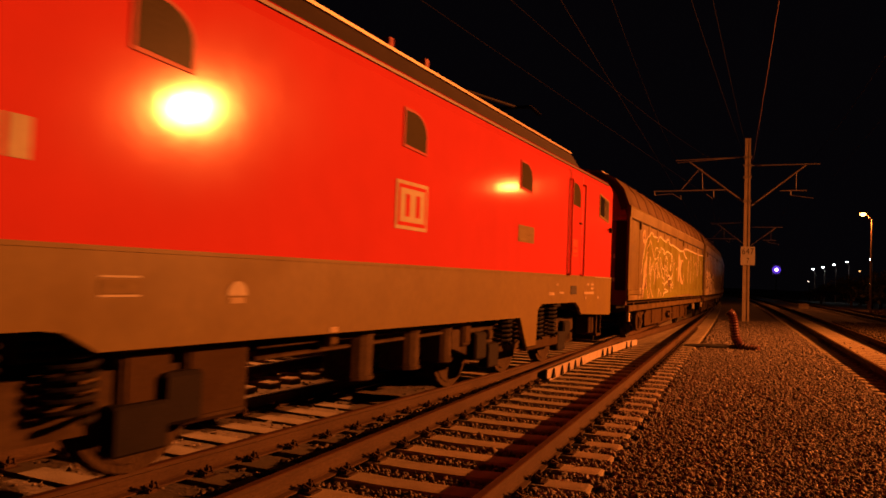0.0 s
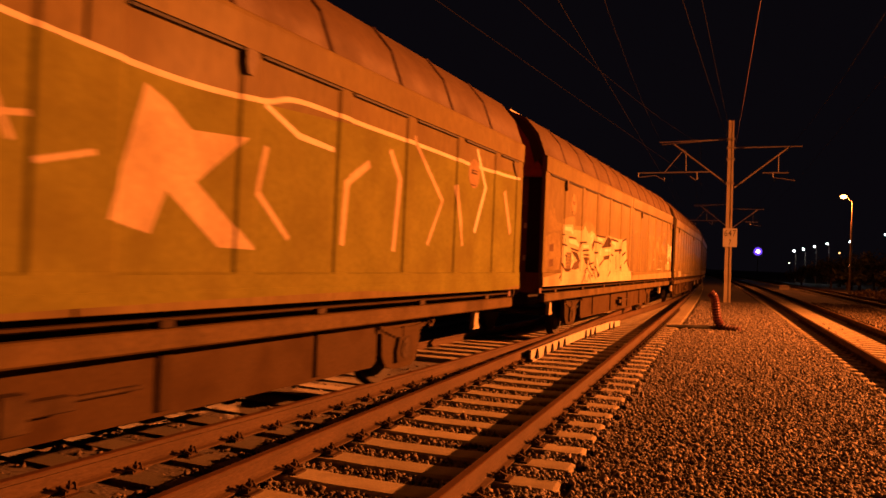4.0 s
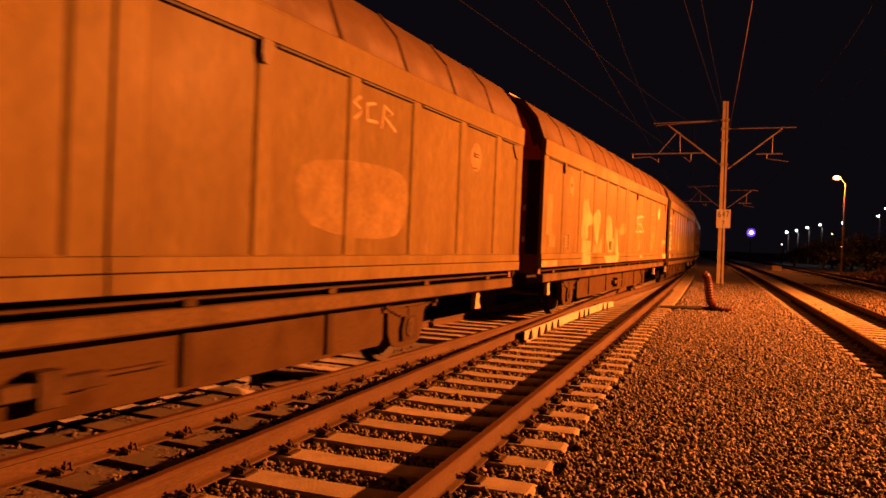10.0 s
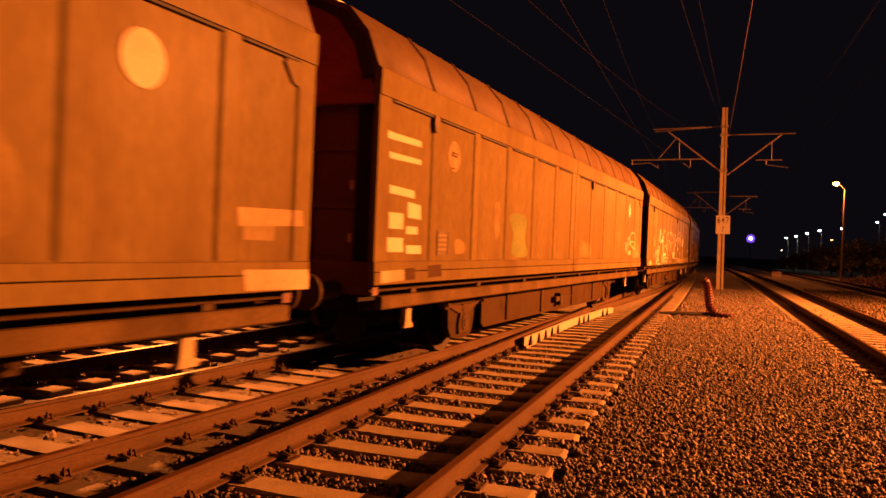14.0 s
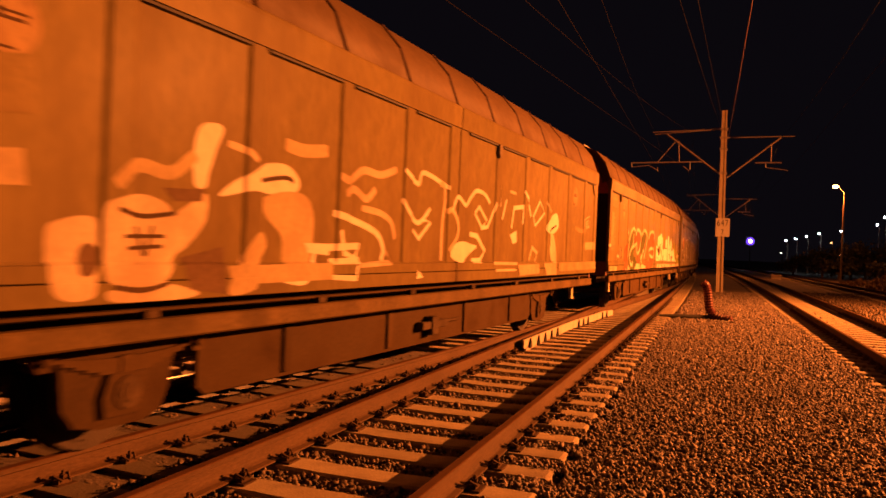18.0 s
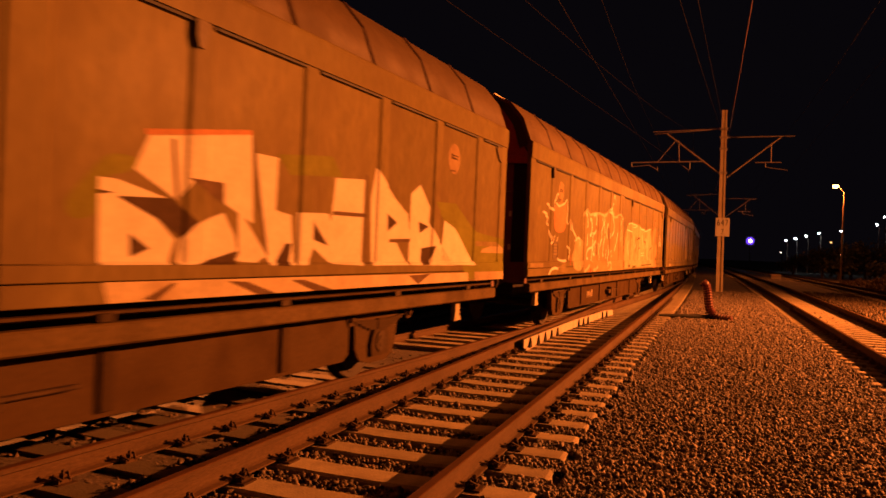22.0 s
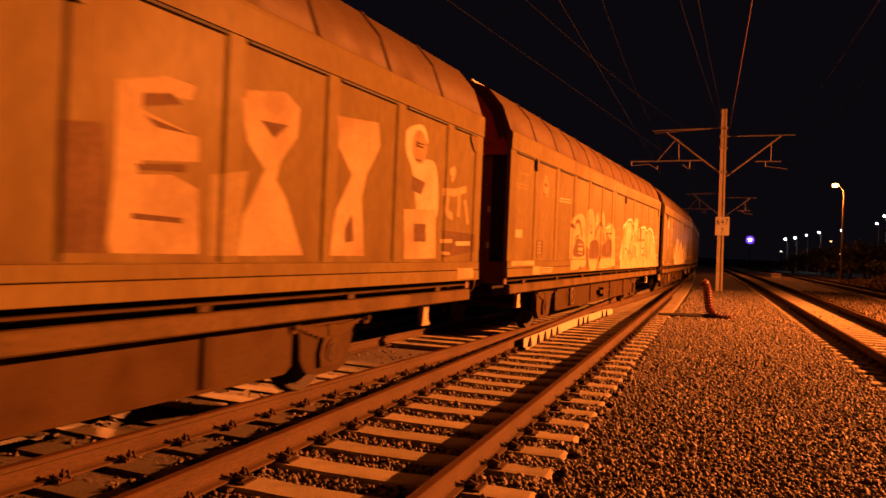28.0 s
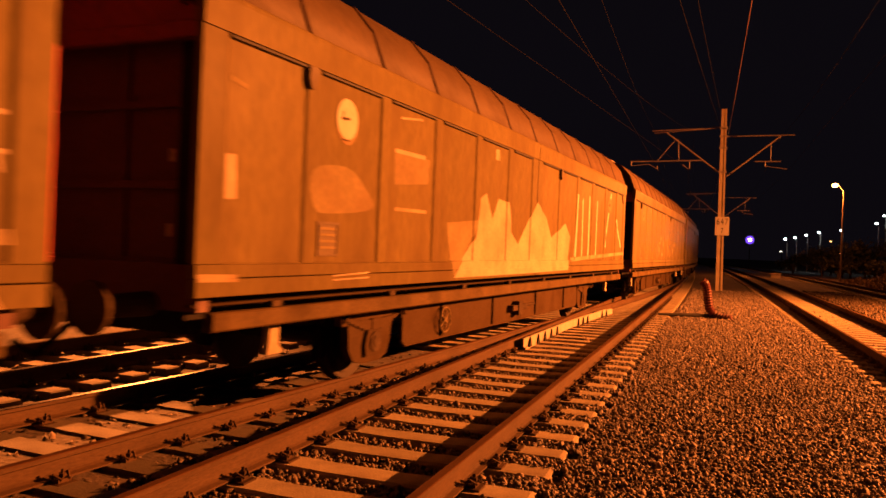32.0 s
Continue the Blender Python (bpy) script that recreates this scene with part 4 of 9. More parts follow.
            prism(bm, [(ys - 0.56, 0.82), (ys - 0.52, 0.40), (ys - 0.42, 0.27), (ys - 0.20, 0.22), (ys + 0.20, 0.22), (ys + 0.36, 0.28), (ys + 0.44, 0.44), (ys + 0.50, 0.82)], "x", s * 1.04, s * 1.14)
            part("axle_guard", bm, M_FRAME, w)
            for e in (-0.70, 0.70):
                bm = bmesh.new()
                prism(bm, [(ys + e - 0.10, 0.84), (ys + e + 0.10, 0.84), (ys + e + 0.05, 0.68), (ys + e - 0.05, 0.68)], "x", s * 1.09, s * 1.19)
                tube(bm, (s * 1.06, ys + e, 0.755), (s * 1.22, ys + e, 0.755), 0.035, 8)
                part("spring_shackle", bm, M_FRAME, w)
            for e in (-0.555, 0.555):
                part("brake_shoe", boxes((s * 0.72, s * 0.83, ys + e - 0.045, ys + e + 0.045, 0.3, 0.62)), M_IRON, w)
    for e in (FRONT + 1.3, END - 1.3):
        bm = bmesh.new()
        prism(bm, [(e - 0.07, 0.84), (e + 0.06, 0.84), (e + 0.06, 0.63), (e + 0.11, 0.58), (e + 0.11, 0.55), (e - 0.11, 0.55), (e - 0.09, 0.62)], "x", 1.18, 1.25)
        part("corner_step", bm, M_PALE, w, "pale painted foot step")
    wheelset(w, -AXLE)
    wheelset(w, AXLE)
    # white round marks high on the wall and a small frame low down
    for y in (-6.40, 6.60):
        bm = bmesh.new()
        disc_x(bm, y, 2.74, PANEL_X + 0.0005, PANEL_X + 0.004, 0.20, 28)
        mark = part("round_mark", bm, M_MARK, w, "pale round mark")
        f = PANEL_X + 0.004
        part("mark_bar", boxes((f, f + 0.003, y - 0.09, y + 0.12, 2.775, 2.79), (f, f + 0.003, y - 0.10, y + 0.10, 2.735, 2.755), (f, f + 0.003, y - 0.09, y - 0.05, 2.755, 2.80)), M_BROWN, mark)
        part("mark_bar", boxes((f, f + 0.003, y - 0.10, y + 0.04, 2.575, 2.590)), M_BROWN, mark)
    y = -6.73
    bm = boxes((PANEL_X, PANEL_X + 0.012, y - 0.14, y - 0.12, 1.44, 1.74), (PANEL_X, PANEL_X + 0.012, y + 0.2, y + 0.22, 1.44, 1.74),
               (PANEL_X, PANEL_X + 0.014, y - 0.16, y + 0.24, 1.74, 1.765), (PANEL_X, PANEL_X + 0.012, y - 0.12, y + 0.2, 1.44, 1.46), (PANEL_X, PANEL_X + 0.004, y - 0.12, y + 0.2, 1.46, 1.74))
    holder = part("label_holder", bm, M_POST, w, "small dark label frame")
    for z in (1.52, 1.58, 1.64, 1.70):
        part("holder_slat", boxes((PANEL_X + 0.004, PANEL_X + 0.009, y - 0.10, y + 0.18, z - 0.012, z + 0.012)), M_CREAM, holder)
    return w


wagon_0 = wagon_body()
COUNT = 22
wagons = [wagon_0] + [copy_thing(wagon_0, Matrix()) for i in range(COUNT - 1)]


# ---------------------------------------------------------------- paint on the wagon walls
paint_layer = iter(range(100000))
U_CUTS = sorted({u for a, b in PANELS for u in (a - SLOPE, a, b, b + SLOPE)})
V_CUTS = (1.256, 1.264, 1.372, 1.392)


def wall_depth(u, v):
    """How far the wall's outer face lies from the wagon's middle; u along the wagon, v above the rail."""
    base = RIB_X
    for a, b in PANELS:
        if a - SLOPE < u < b + SLOPE:
            base = PANEL_X + (RIB_X - PANEL_X) * min(1.0, max(0.0, (a - u) / SLOPE, (u - b) / SLOPE))
    if v >= 1.392:
        return base
    if v >= 1.372:
        return 1.450 + (base - 1.450) * (v - 1.372) / 0.02
    if v >= 1.264:
        return 1.450
    return 1.456 - 0.006 * max(0.0, (v - 1.256) / 0.008)


def split(polys, axis, at):
    """Cuts convex polygons along the lines where the wall changes its depth."""
    for c in at:
        out = []
        for p in polys:
            if min(q[axis] for q in p) >= c or max(q[axis] for q in p) <= c:
                out.append(p)
                continue
            for side in (1, -1):
                part_of = []
                for a, b in zip(p, p[1:] + p[:1]):
                    da, db = side * (a[axis] - c), side * (b[axis] - c)
                    if da >= 0:
                        part_of.append(a)
                    if da * db < 0:
                        k = da / (da - db)
                        part_of.append((a[0] + (b[0] - a[0]) * k, a[1] + (b[1] - a[1]) * k))
                if len(part_of) > 2:
                    out.append(part_of)
        polys = out
    return polys


def lay_on(bm, poly, lift):
    """Drapes a flat shape over boards, panels and ribs."""
    lo_u, hi_u = 0.15, LENGTH - 0.01
    flat = [(min(max(u, lo_u), hi_u), min(max(v, 1.123), 3.099)) for u, v in poly]
    tris = tessellate_polygon([[Vector((u, v, 0)) for u, v in flat]])
    pieces = split(split([[flat[i] for i in t] for t in tris], 0, [c + END for c in U_CUTS]), 1, V_CUTS)
    for p in pieces:
        area = sum(a[0] * b[1] - b[0] * a[1] for a, b in zip(p, p[1:] + p[:1])) / 2
        if abs(area) > 2e-6:
            bm.faces.new([bm.verts.new((wall_depth(u - END, v) + lift, u - END, v)) for u, v in (p if area > 0 else p[::-1])])


def finish(w, name, bm, mat, label):
    bmesh.ops.remove_doubles(bm, verts=bm.verts, dist=0.0006)
    for f in bm.faces:
        f.smooth = False
    if bm.faces:
        part(name, bm, mat, w, label)
    else:
        bm.free()


def paint(w, name, mat, lines=(), fills=(), width=0.06, lift=0.0035, label="", soft=False):
    """Ribbons and filled shapes; u metres from the wagon's leading end, v metres above the rail."""
    lift += 0.000006 * (next(paint_layer) % 10)
    for f in fills:
        bm = bmesh.new()
        lay_on(bm, smooth_line(f, 4, True)[:-1] if soft else list(f), lift)
        finish(w, name, bm, mat, label)
    for k, l in enumerate(lines):
        pts = [Vector(p) for p in (smooth_line(l, 5) if soft and len(l) > 2 else l)]
        rows = []
        for i, c in enumerate(pts):
            d = pts[min(i + 1, len(pts) - 1)] - pts[max(i - 1, 0)]
            d = d.normalized() if d.length > 1e-6 else Vector((1, 0))
            nrm = Vector((-d.y, d.x)) * width * (0.5 if 0 < i < len(pts) - 1 else 0.4)
            rows.append((tuple(c + nrm), tuple(c - nrm)))
        bm = bmesh.new()
        for (a, b), (c, d) in zip(rows, rows[1:]):
            for tri in ([a, b, d], [a, d, c]):
                lay_on(bm, tri, lift + 0.00001 * (k % 9))
        finish(w, name, bm, mat, label)


def plates(w, spots, mat=None, name="label_plate", label="pale lettering plate"):
    for u, v, a, b in spots:
        paint(w, name, mat or M_CREAM, fills=[[(u - a / 2, v - b / 2), (u + a / 2, v - b / 2), (u + a / 2, v + b / 2), (u - a / 2, v + b / 2)]], label=label)


def bits(w, name, mat, u0, u1, low, high, n, seed, width, label, lean=0.9, size=0.3, lift=0.0045):
    """Short brush strokes scattered over a stretch of the wall."""
    rng = random.Random(seed)
    for i in range(n):
        u, v = rng.uniform(u0, u1), rng.uniform(low, high)
        a, l = rng.choice((lean, -lean, 0.15, 2.2)) + rng.uniform(-0.3, 0.3), size * rng.uniform(0.5, 1.3)
        k = rng.uniform(-0.35, 0.35)
        paint(w, name, mat, [[(u, v), (u + l * 0.5 * math.cos(a) - k * l * math.sin(a), v + l * 0.5 * math.sin(a) + k * l * math.cos(a)), (u + l * math.cos(a), v + l * math.sin(a))]], (), width * rng.uniform(0.6, 1.4), lift + 0.0001 * (i % 12), label, True)


def hand_wheel(w):
    """A spoked ring on the girder."""
    bm = bmesh.new()
    n, prev, first = 24, None, None
    for i in range(n):
        a = 2 * math.pi * i / n
        c, out = Vector((1.235, -3.3 + 0.17 * math.cos(a), 0.57 + 0.17 * math.sin(a))), Vector((0, math.cos(a), math.sin(a)))
        ring = [bm.verts.new(c + 0.012 * (math.cos(b) * out + math.sin(b) * Vector((1, 0, 0)))) for b in (math.pi * k / 3 for k in range(6))]
        if prev:
            for k in range(6):
                bm.faces.new((prev[k], prev[(k + 1) % 6], ring[(k + 1) % 6], ring[k]))
        first, prev = first or ring, ring
    for k in range(6):
        bm.faces.new((prev[k], prev[(k + 1) % 6], first[(k + 1) % 6], first[k]))
    for i in range(3):
        a = math.pi * (i / 3 + 0.5)
        d = 0.165 * Vector((0, math.cos(a), math.sin(a)))
        tube(bm, Vector((1.235, -3.3, 0.57)) - d, Vector((1.235, -3.3, 0.57)) + d, 0.009, 6)
    tube(bm, (1.18, -3.3, 0.57), (1.245, -3.3, 0.57), 0.03, 8)
    bmesh.ops.recalc_face_normals(bm, faces=bm.faces)
    part("hand_wheel", bm, M_CREAM, w, "pale spoked hand brake wheel")


def decorate():
    W = wagons
    base = "tan ribbed covered wagon"
    # first wagon: tall outlined lettering over a pale fill
    w = W[0]
    tagged(w, base + " and tall white outlined graffiti")
    paint(W[0], "graffiti_fill", M_OCHRE, [], [[(2.21, 2.19), (2.36, 2.43), (2.53, 2.63), (2.87, 2.81), (3.13, 2.91), (3.36, 2.97), (3.6, 2.97), (3.83, 2.9), (4.17, 2.9), (4.59, 2.8), (4.96, 2.95), (5.3, 2.93), (5.63, 2.9), (6.15, 2.85), (6.66, 2.96), (7.2, 2.82), (7.78, 2.84), (8.63, 2.78), (9.63, 2.73), (10.56, 2.77), (12.25, 2.85), (13.67, 2.84), (15.38, 2.82), (17.21, 2.84), (17.31, 1.18), (12.35, 1.2), (8.71, 1.17), (6.75, 1.13), (5.48, 1.13), (3.99, 1.14), (2.87, 1.15), (2.24, 1.14)]], 0.05, 0.00140, "ochre graffiti fill", True)
    paint(W[0], "graffiti_shadow", M_DARKT, [], [[(2.35, 1.41), (2.62, 1.67), (2.8, 1.71), (2.85, 1.44)], [(4.11, 1.77), (4.25, 2.14), (4.32, 1.67), (4.21, 1.54)], [(7.05, 1.84), (6.79, 1.77), (7.06, 1.41), (7.32, 1.54)]], 0.05, 0.00152, "dark tan graffiti shadow", False)
    paint(W[0], "graffiti_outline", M_WHITE, [[(2.21, 2.21), (2.36, 2.45), (2.53, 2.64), (2.87, 2.82), (3.13, 2.92), (3.36, 2.98), (3.6, 2.98), (3.83, 2.91), (4.16, 2.91), (4.43, 2.91)], [(4.37, 2.81), (4.58, 2.81), (4.96, 2.96), (5.3, 2.95), (5.63, 2.91), (6.15, 2.87), (6.66, 2.98), (7.2, 2.83), (7.78, 2.86), (8.63, 2.8)]], [], 0.04, 0.00164, "white graffiti outline", True)
    paint(W[0], "graffiti_outline", M_WHITE, [[(8.63, 2.8), (9.63, 2.75), (10.56, 2.79), (11.07, 2.89), (12.25, 2.88), (13.66, 2.87), (15.38, 2.85), (17.2, 2.88)]], [], 0.045, 0.00176, "white graffiti outline", True)
    paint(W[0], "graffiti_outline", M_PALE, [[(2.23, 1.78), (2.35, 1.99), (2.47, 2.1), (2.6, 2.1), (2.71, 2.09), (2.8, 2.18)], [(2.25, 1.39), (2.44, 1.58), (2.65, 1.75), (2.82, 1.84)], [(2.63, 2.14), (2.68, 2.32), (2.79, 2.41), (2.77, 2.5), (2.93, 2.59), (3.11, 2.76), (3.28, 2.74), (3.49, 2.66), (3.62, 2.55)], [(3.62, 2.55), (3.83, 2.41), (4.03, 2.28), (3.97, 2.15), (3.86, 1.99), (3.98, 1.96), (4.14, 1.89), (4.19, 1.79), (4.13, 1.54), (4.03, 1.57)]], [], 0.05, 0.00188, "pale graffiti outline", False)
    paint(W[0], "graffiti_outline", M_PALE, [[(2.65, 2.22), (2.74, 2.28), (2.75, 2.17), (2.84, 2.28), (2.81, 2.36), (2.94, 2.42)]], [], 0.04, 0.00200, "pale graffiti outline", False)
    paint(W[0], "graffiti_outline", M_PALE, [[(2.81, 2.13), (2.81, 1.74), (2.87, 1.41), (2.87, 1.16), (3.02, 1.17), (3.23, 1.28), (3.41, 1.41), (3.47, 1.37), (3.59, 1.22), (3.81, 1.17)]], [], 0.045, 0.00212, "pale graffiti outline", False)
    paint(W[0], "graffiti_letter", M_WHITE, [[(3.38, 1.45), (3.2, 1.62), (3.12, 1.83), (3.11, 2.05), (3.14, 2.25), (3.23, 2.31), (3.36, 2.27), (3.35, 2.04), (3.31, 1.78), (3.43, 1.84), (3.63, 2.11), (3.73, 2.14), (3.69, 1.98), (3.49, 1.71), (3.46, 1.43)]], [], 0.035, 0.00224, "white graffiti letter", False)
    paint(W[0], "graffiti_letter", M_PALE, [[(3.31, 1.48), (3.17, 1.77), (3.17, 2.05), (3.22, 2.24), (3.29, 2.22), (3.28, 1.81)], [(3.41, 1.45), (3.44, 1.71), (3.56, 1.91), (3.68, 2.07)]], [], 0.03, 0.00236, "pale graffiti letter", False)
    paint(W[0], "graffiti_letter", M_WHITE, [[(4.25, 1.6), (4.21, 1.83), (4.32, 2.12), (4.42, 2.18), (4.52, 2.14), (4.58, 1.9), (4.54, 1.66), (4.67, 1.68), (4.8, 1.9), (5.15, 1.73), (4.96, 1.88), (4.63, 2.18)], [(4.63, 2.18), (4.47, 2.34), (4.28, 2.25), (4.14, 2.29), (4.1, 2.41), (4.19, 2.53), (4.32, 2.61), (4.49, 2.59), (4.61, 2.49), (4.81, 2.29)]], [], 0.035, 0.00248, "white graffiti letter", False)
    paint(W[0], "graffiti_letter", M_WHITE, [[(4.52, 2.26), (4.78, 2.19), (4.49, 2.31), (4.82, 2.24), (4.5, 2.35), (4.77, 2.29), (4.54, 2.41), (4.73, 2.33)]], [], 0.03, 0.00260, "white graffiti letter", False)
    paint(W[0], "graffiti_letter", M_PALE, [[(4.32, 1.67), (4.3, 1.93), (4.39, 2.11), (4.46, 2.09), (4.48, 1.72)]], [], 0.03, 0.00272, "pale graffiti letter", False)
    paint(W[0], "graffiti_letter", M_WHITE, [[(4.8, 2.41), (4.95, 2.52), (5.08, 2.49), (5.24, 2.66), (5.42, 2.62), (5.75, 2.62), (5.78, 2.46)]], [], 0.035, 0.00284, "white graffiti letter", True)
    paint(W[0], "graffiti_letter", M_WHITE, [[(5.87, 2), (5.51, 2.07), (5.31, 2.25), (5.17, 2.35), (5.05, 2.25), (5.19, 2.12), (5.67, 1.78), (5.93, 1.68), (5.74, 1.6), (5.89, 1.51)]], [], 0.04, 0.00296, "white graffiti letter", False)
    paint(W[0], "graffiti_letter", M_WHITE, [[(5.81, 2.47), (6.57, 2.6), (7.09, 2.56), (7.03, 2.44)], [(5.99, 1.62), (5.91, 2.11), (6.35, 2.43), (6.66, 2.35), (6.67, 1.76), (6.46, 1.87)], [(6.28, 1.96), (6.27, 2.09), (6.38, 2.15), (6.46, 1.98), (6.28, 1.96)], [(5.97, 1.53), (6.31, 1.58), (6.72, 1.65), (6.81, 1.54)], [(5.94, 1.53), (6.02, 1.41), (6.44, 1.38), (6.76, 1.33), (5.85, 1.28), (5.68, 1.18)]], [], 0.045, 0.00308, "white graffiti letter", False)
    paint(W[0], "graffiti_letter", M_WHITE, [[(7.15, 2.55), (7.66, 2.48), (7.92, 2.21), (7.88, 1.88), (7.58, 1.77), (6.9, 1.71)]], [], 0.05, 0.00320, "white graffiti letter", True)
    paint(W[0], "graffiti_letter", M_WHITE, [[(7.3, 2.47), (7.42, 2.3), (7.34, 2.01), (7.21, 2.06), (7.27, 2.35)]], [], 0.045, 0.00332, "white graffiti letter", True)
    paint(W[0], "graffiti_letter", M_WHITE, [[(7.58, 1.77), (8.1, 1.52), (7.92, 1.42), (7.48, 1.61), (7.26, 1.54), (7.33, 1.3)], [(6.79, 1.82), (7.09, 1.84), (7.3, 1.76)]], [], 0.05, 0.00344, "white graffiti letter", False)
    paint(W[0], "graffiti_letter", M_WHITE, [[(4.58, 1.17), (4.99, 1.41), (5.29, 1.17)]], [], 0.04, 0.00356, "white graffiti letter", False)
    paint(W[0], "graffiti_letter", M_PALE, [[(8.23, 2.39), (8.36, 2.13)], [(8.08, 2.24), (8.47, 2.3)], [(8.49, 2.03), (8.92, 2.14)]], [], 0.05, 0.00368, "pale graffiti letter", False)
    paint(W[0], "graffiti_letter", M_PALE, [], [[(9.32, 2.66), (9.54, 2.57), (9.77, 2.42), (10.4, 2.46), (9.84, 2.05), (10.55, 1.57), (10.1, 1.58), (9.55, 1.96), (9.41, 1.65), (9.04, 1.73), (9.17, 2.16)]], 0.05, 0.00380, "pale graffiti letter", False)
    paint(W[0], "graffiti_letter", M_PALE, [[(10.65, 2.43), (10.55, 2.04), (11, 1.68)]], [], 0.07, 0.00392, "pale graffiti letter", False)
    paint(W[0], "graffiti_letter", M_WHITE, [[(10.61, 2.77), (11.1, 2.59), (11.68, 2.55)]], [], 0.06, 0.00404, "white graffiti letter", False)
    paint(W[0], "graffiti_letter", M_PALE, [[(12.37, 2.51), (11.9, 2.25), (11.85, 1.65)], [(12.81, 2.71), (13.06, 2.42), (12.96, 1.62)]], [], 0.1, 0.00416, "pale graffiti letter", False)
    paint(W[0], "graffiti_letter", M_PALE, [[(13.35, 2.94), (14.23, 2.28), (13.83, 1.72)]], [], 0.08, 0.00428, "pale graffiti letter", False)
    paint(W[0], "graffiti_letter", M_PALE, [[(14.62, 2.52), (14.91, 1.74)]], [], 0.12, 0.00440, "pale graffiti letter", False)
    paint(W[0], "graffiti_letter", M_WHITE, [[(15.34, 3.1), (15.71, 2.59), (15.34, 1.94)]], [], 0.1, 0.00452, "white graffiti letter", False)
    paint(W[0], "graffiti_letter", M_PALE, [[(16.52, 2.62), (16.85, 1.99)]], [], 0.14, 0.00464, "pale graffiti letter", False)
    paint(W[0], "graffiti_outline", M_WHITE, [[(1.94, 1.78), (2.06, 2.04), (2.21, 2.3), (2.37, 2.52), (2.57, 2.72)], [(1.6, 1.13), (1.73, 1.34), (1.93, 1.42)]], [], 0.04, 0.00476, "white graffiti outline", True)
    paint(W[0], "graffiti_outline", M_PALE, [[(2.01, 1.2), (2.4, 1.45), (2.7, 1.66)]], [], 0.05, 0.00488, "pale graffiti outline", True)
    paint(W[0], "graffiti_light", M_PALE, [], [[(1.99, 1.19), (2.27, 1.62), (2.5, 2.1), (2.77, 2.33), (2.82, 2.18), (2.68, 1.81), (2.29, 1.39)]], 0.05, 0.00500, "pale graffiti light", False)
    paint(W[0], "white_label", M_PALE, [[(2.1, 2.91), (2.34, 2.95), (2.37, 2.81), (2.36, 2.69), (2.18, 2.68), (2.09, 2.78), (2.1, 2.91)]], [], 0.07, 0.00512, "pale white label", True)
    paint(W[0], "sill_strip", M_CREAM, [], [[(0.47, 1.24), (1.25, 1.25), (1.27, 1.13), (0.49, 1.13)]], 0.05, 0.00524, "faint sill strip", False)
    paint(W[0], "worn_patch", M_FAINT, [], [[(0.42, 2.54), (1.27, 2.66), (1.27, 2.63), (0.44, 2.51)], [(1.76, 2.47), (2.08, 2.52), (2.08, 2.47), (1.78, 2.42)]], 0.05, 0.00536, "faint worn patch", False)
    # second: heavy filled letters with dark edges, white tag near the rear end
    w = W[1]
    tagged(w, base + " with heavy pale block graffiti low down")
    paint(W[1], "graffiti_fill", M_PALE, [], [[(1.48, 2.29), (2.23, 2.33), (2.32, 2.23), (2.96, 2.24), (3.28, 2.36), (3.65, 2.2), (3.93, 2.29), (4.35, 2.2), (5.45, 2.21), (5.8, 2.24), (7.01, 2.2), (8.08, 2.25), (8.27, 1.59), (8.83, 1.34), (8.86, 1.13), (3.31, 1.13), (1.3, 1.12), (0.14, 1.12), (0.14, 1.18), (0.97, 1.21), (1.24, 1.3), (1.49, 1.4), (1.43, 1.81), (1.51, 1.85)]], 0.05, 0.00140, "pale graffiti fill", False)
    paint(W[1], "graffiti_glow", M_CREAM, [], [[(1.47, 2.4), (1.85, 2.46), (2.35, 2.5), (2.44, 2.31), (2.95, 2.33), (3.44, 2.49), (3.92, 2.44), (4.23, 2.35), (4.35, 2.2), (3.93, 2.29), (3.65, 2.2), (3.28, 2.36), (2.96, 2.24), (2.32, 2.23), (2.23, 2.33), (1.48, 2.29)]], 0.05, 0.00152, "faint graffiti glow", False)
    paint(W[1], "worn_patch", M_FAINT, [], [[(0.26, 2.02), (0.87, 2.12), (1.24, 2.1), (1.41, 1.7), (1.28, 1.43), (0.79, 1.4), (0.29, 1.48), (0.24, 1.82)]], 0.05, 0.00164, "faint worn patch", False)
    paint(W[1], "worn_patch", M_PALER, [], [[(0.14, 1.28), (1.29, 1.36), (1.39, 1.26), (1.21, 1.13), (0.14, 1.13)]], 0.05, 0.00176, "soft pale worn patch", False)
    paint(W[1], "worn_patch", M_FAINT, [], [[(0.49, 2.48), (0.8, 2.57), (1.04, 2.3), (1.37, 2.31), (1.38, 2.18), (0.47, 2.1)]], 0.05, 0.00188, "faint worn patch", False)
    paint(W[1], "worn_patch", M_DARKT, [], [[(0.56, 1.87), (0.86, 1.91), (0.86, 1.76), (0.59, 1.76)], [(0.58, 1.61), (0.87, 1.62), (0.87, 1.49), (0.6, 1.47)]], 0.05, 0.00200, "dark tan worn patch", False)
    paint(W[1], "graffiti_shadow", M_DARKT, [], [[(2.42, 1.57), (2.91, 1.64), (2.88, 1.45), (2.54, 1.42), (2.17, 1.43)]], 0.05, 0.00212, "dark tan graffiti shadow", False)
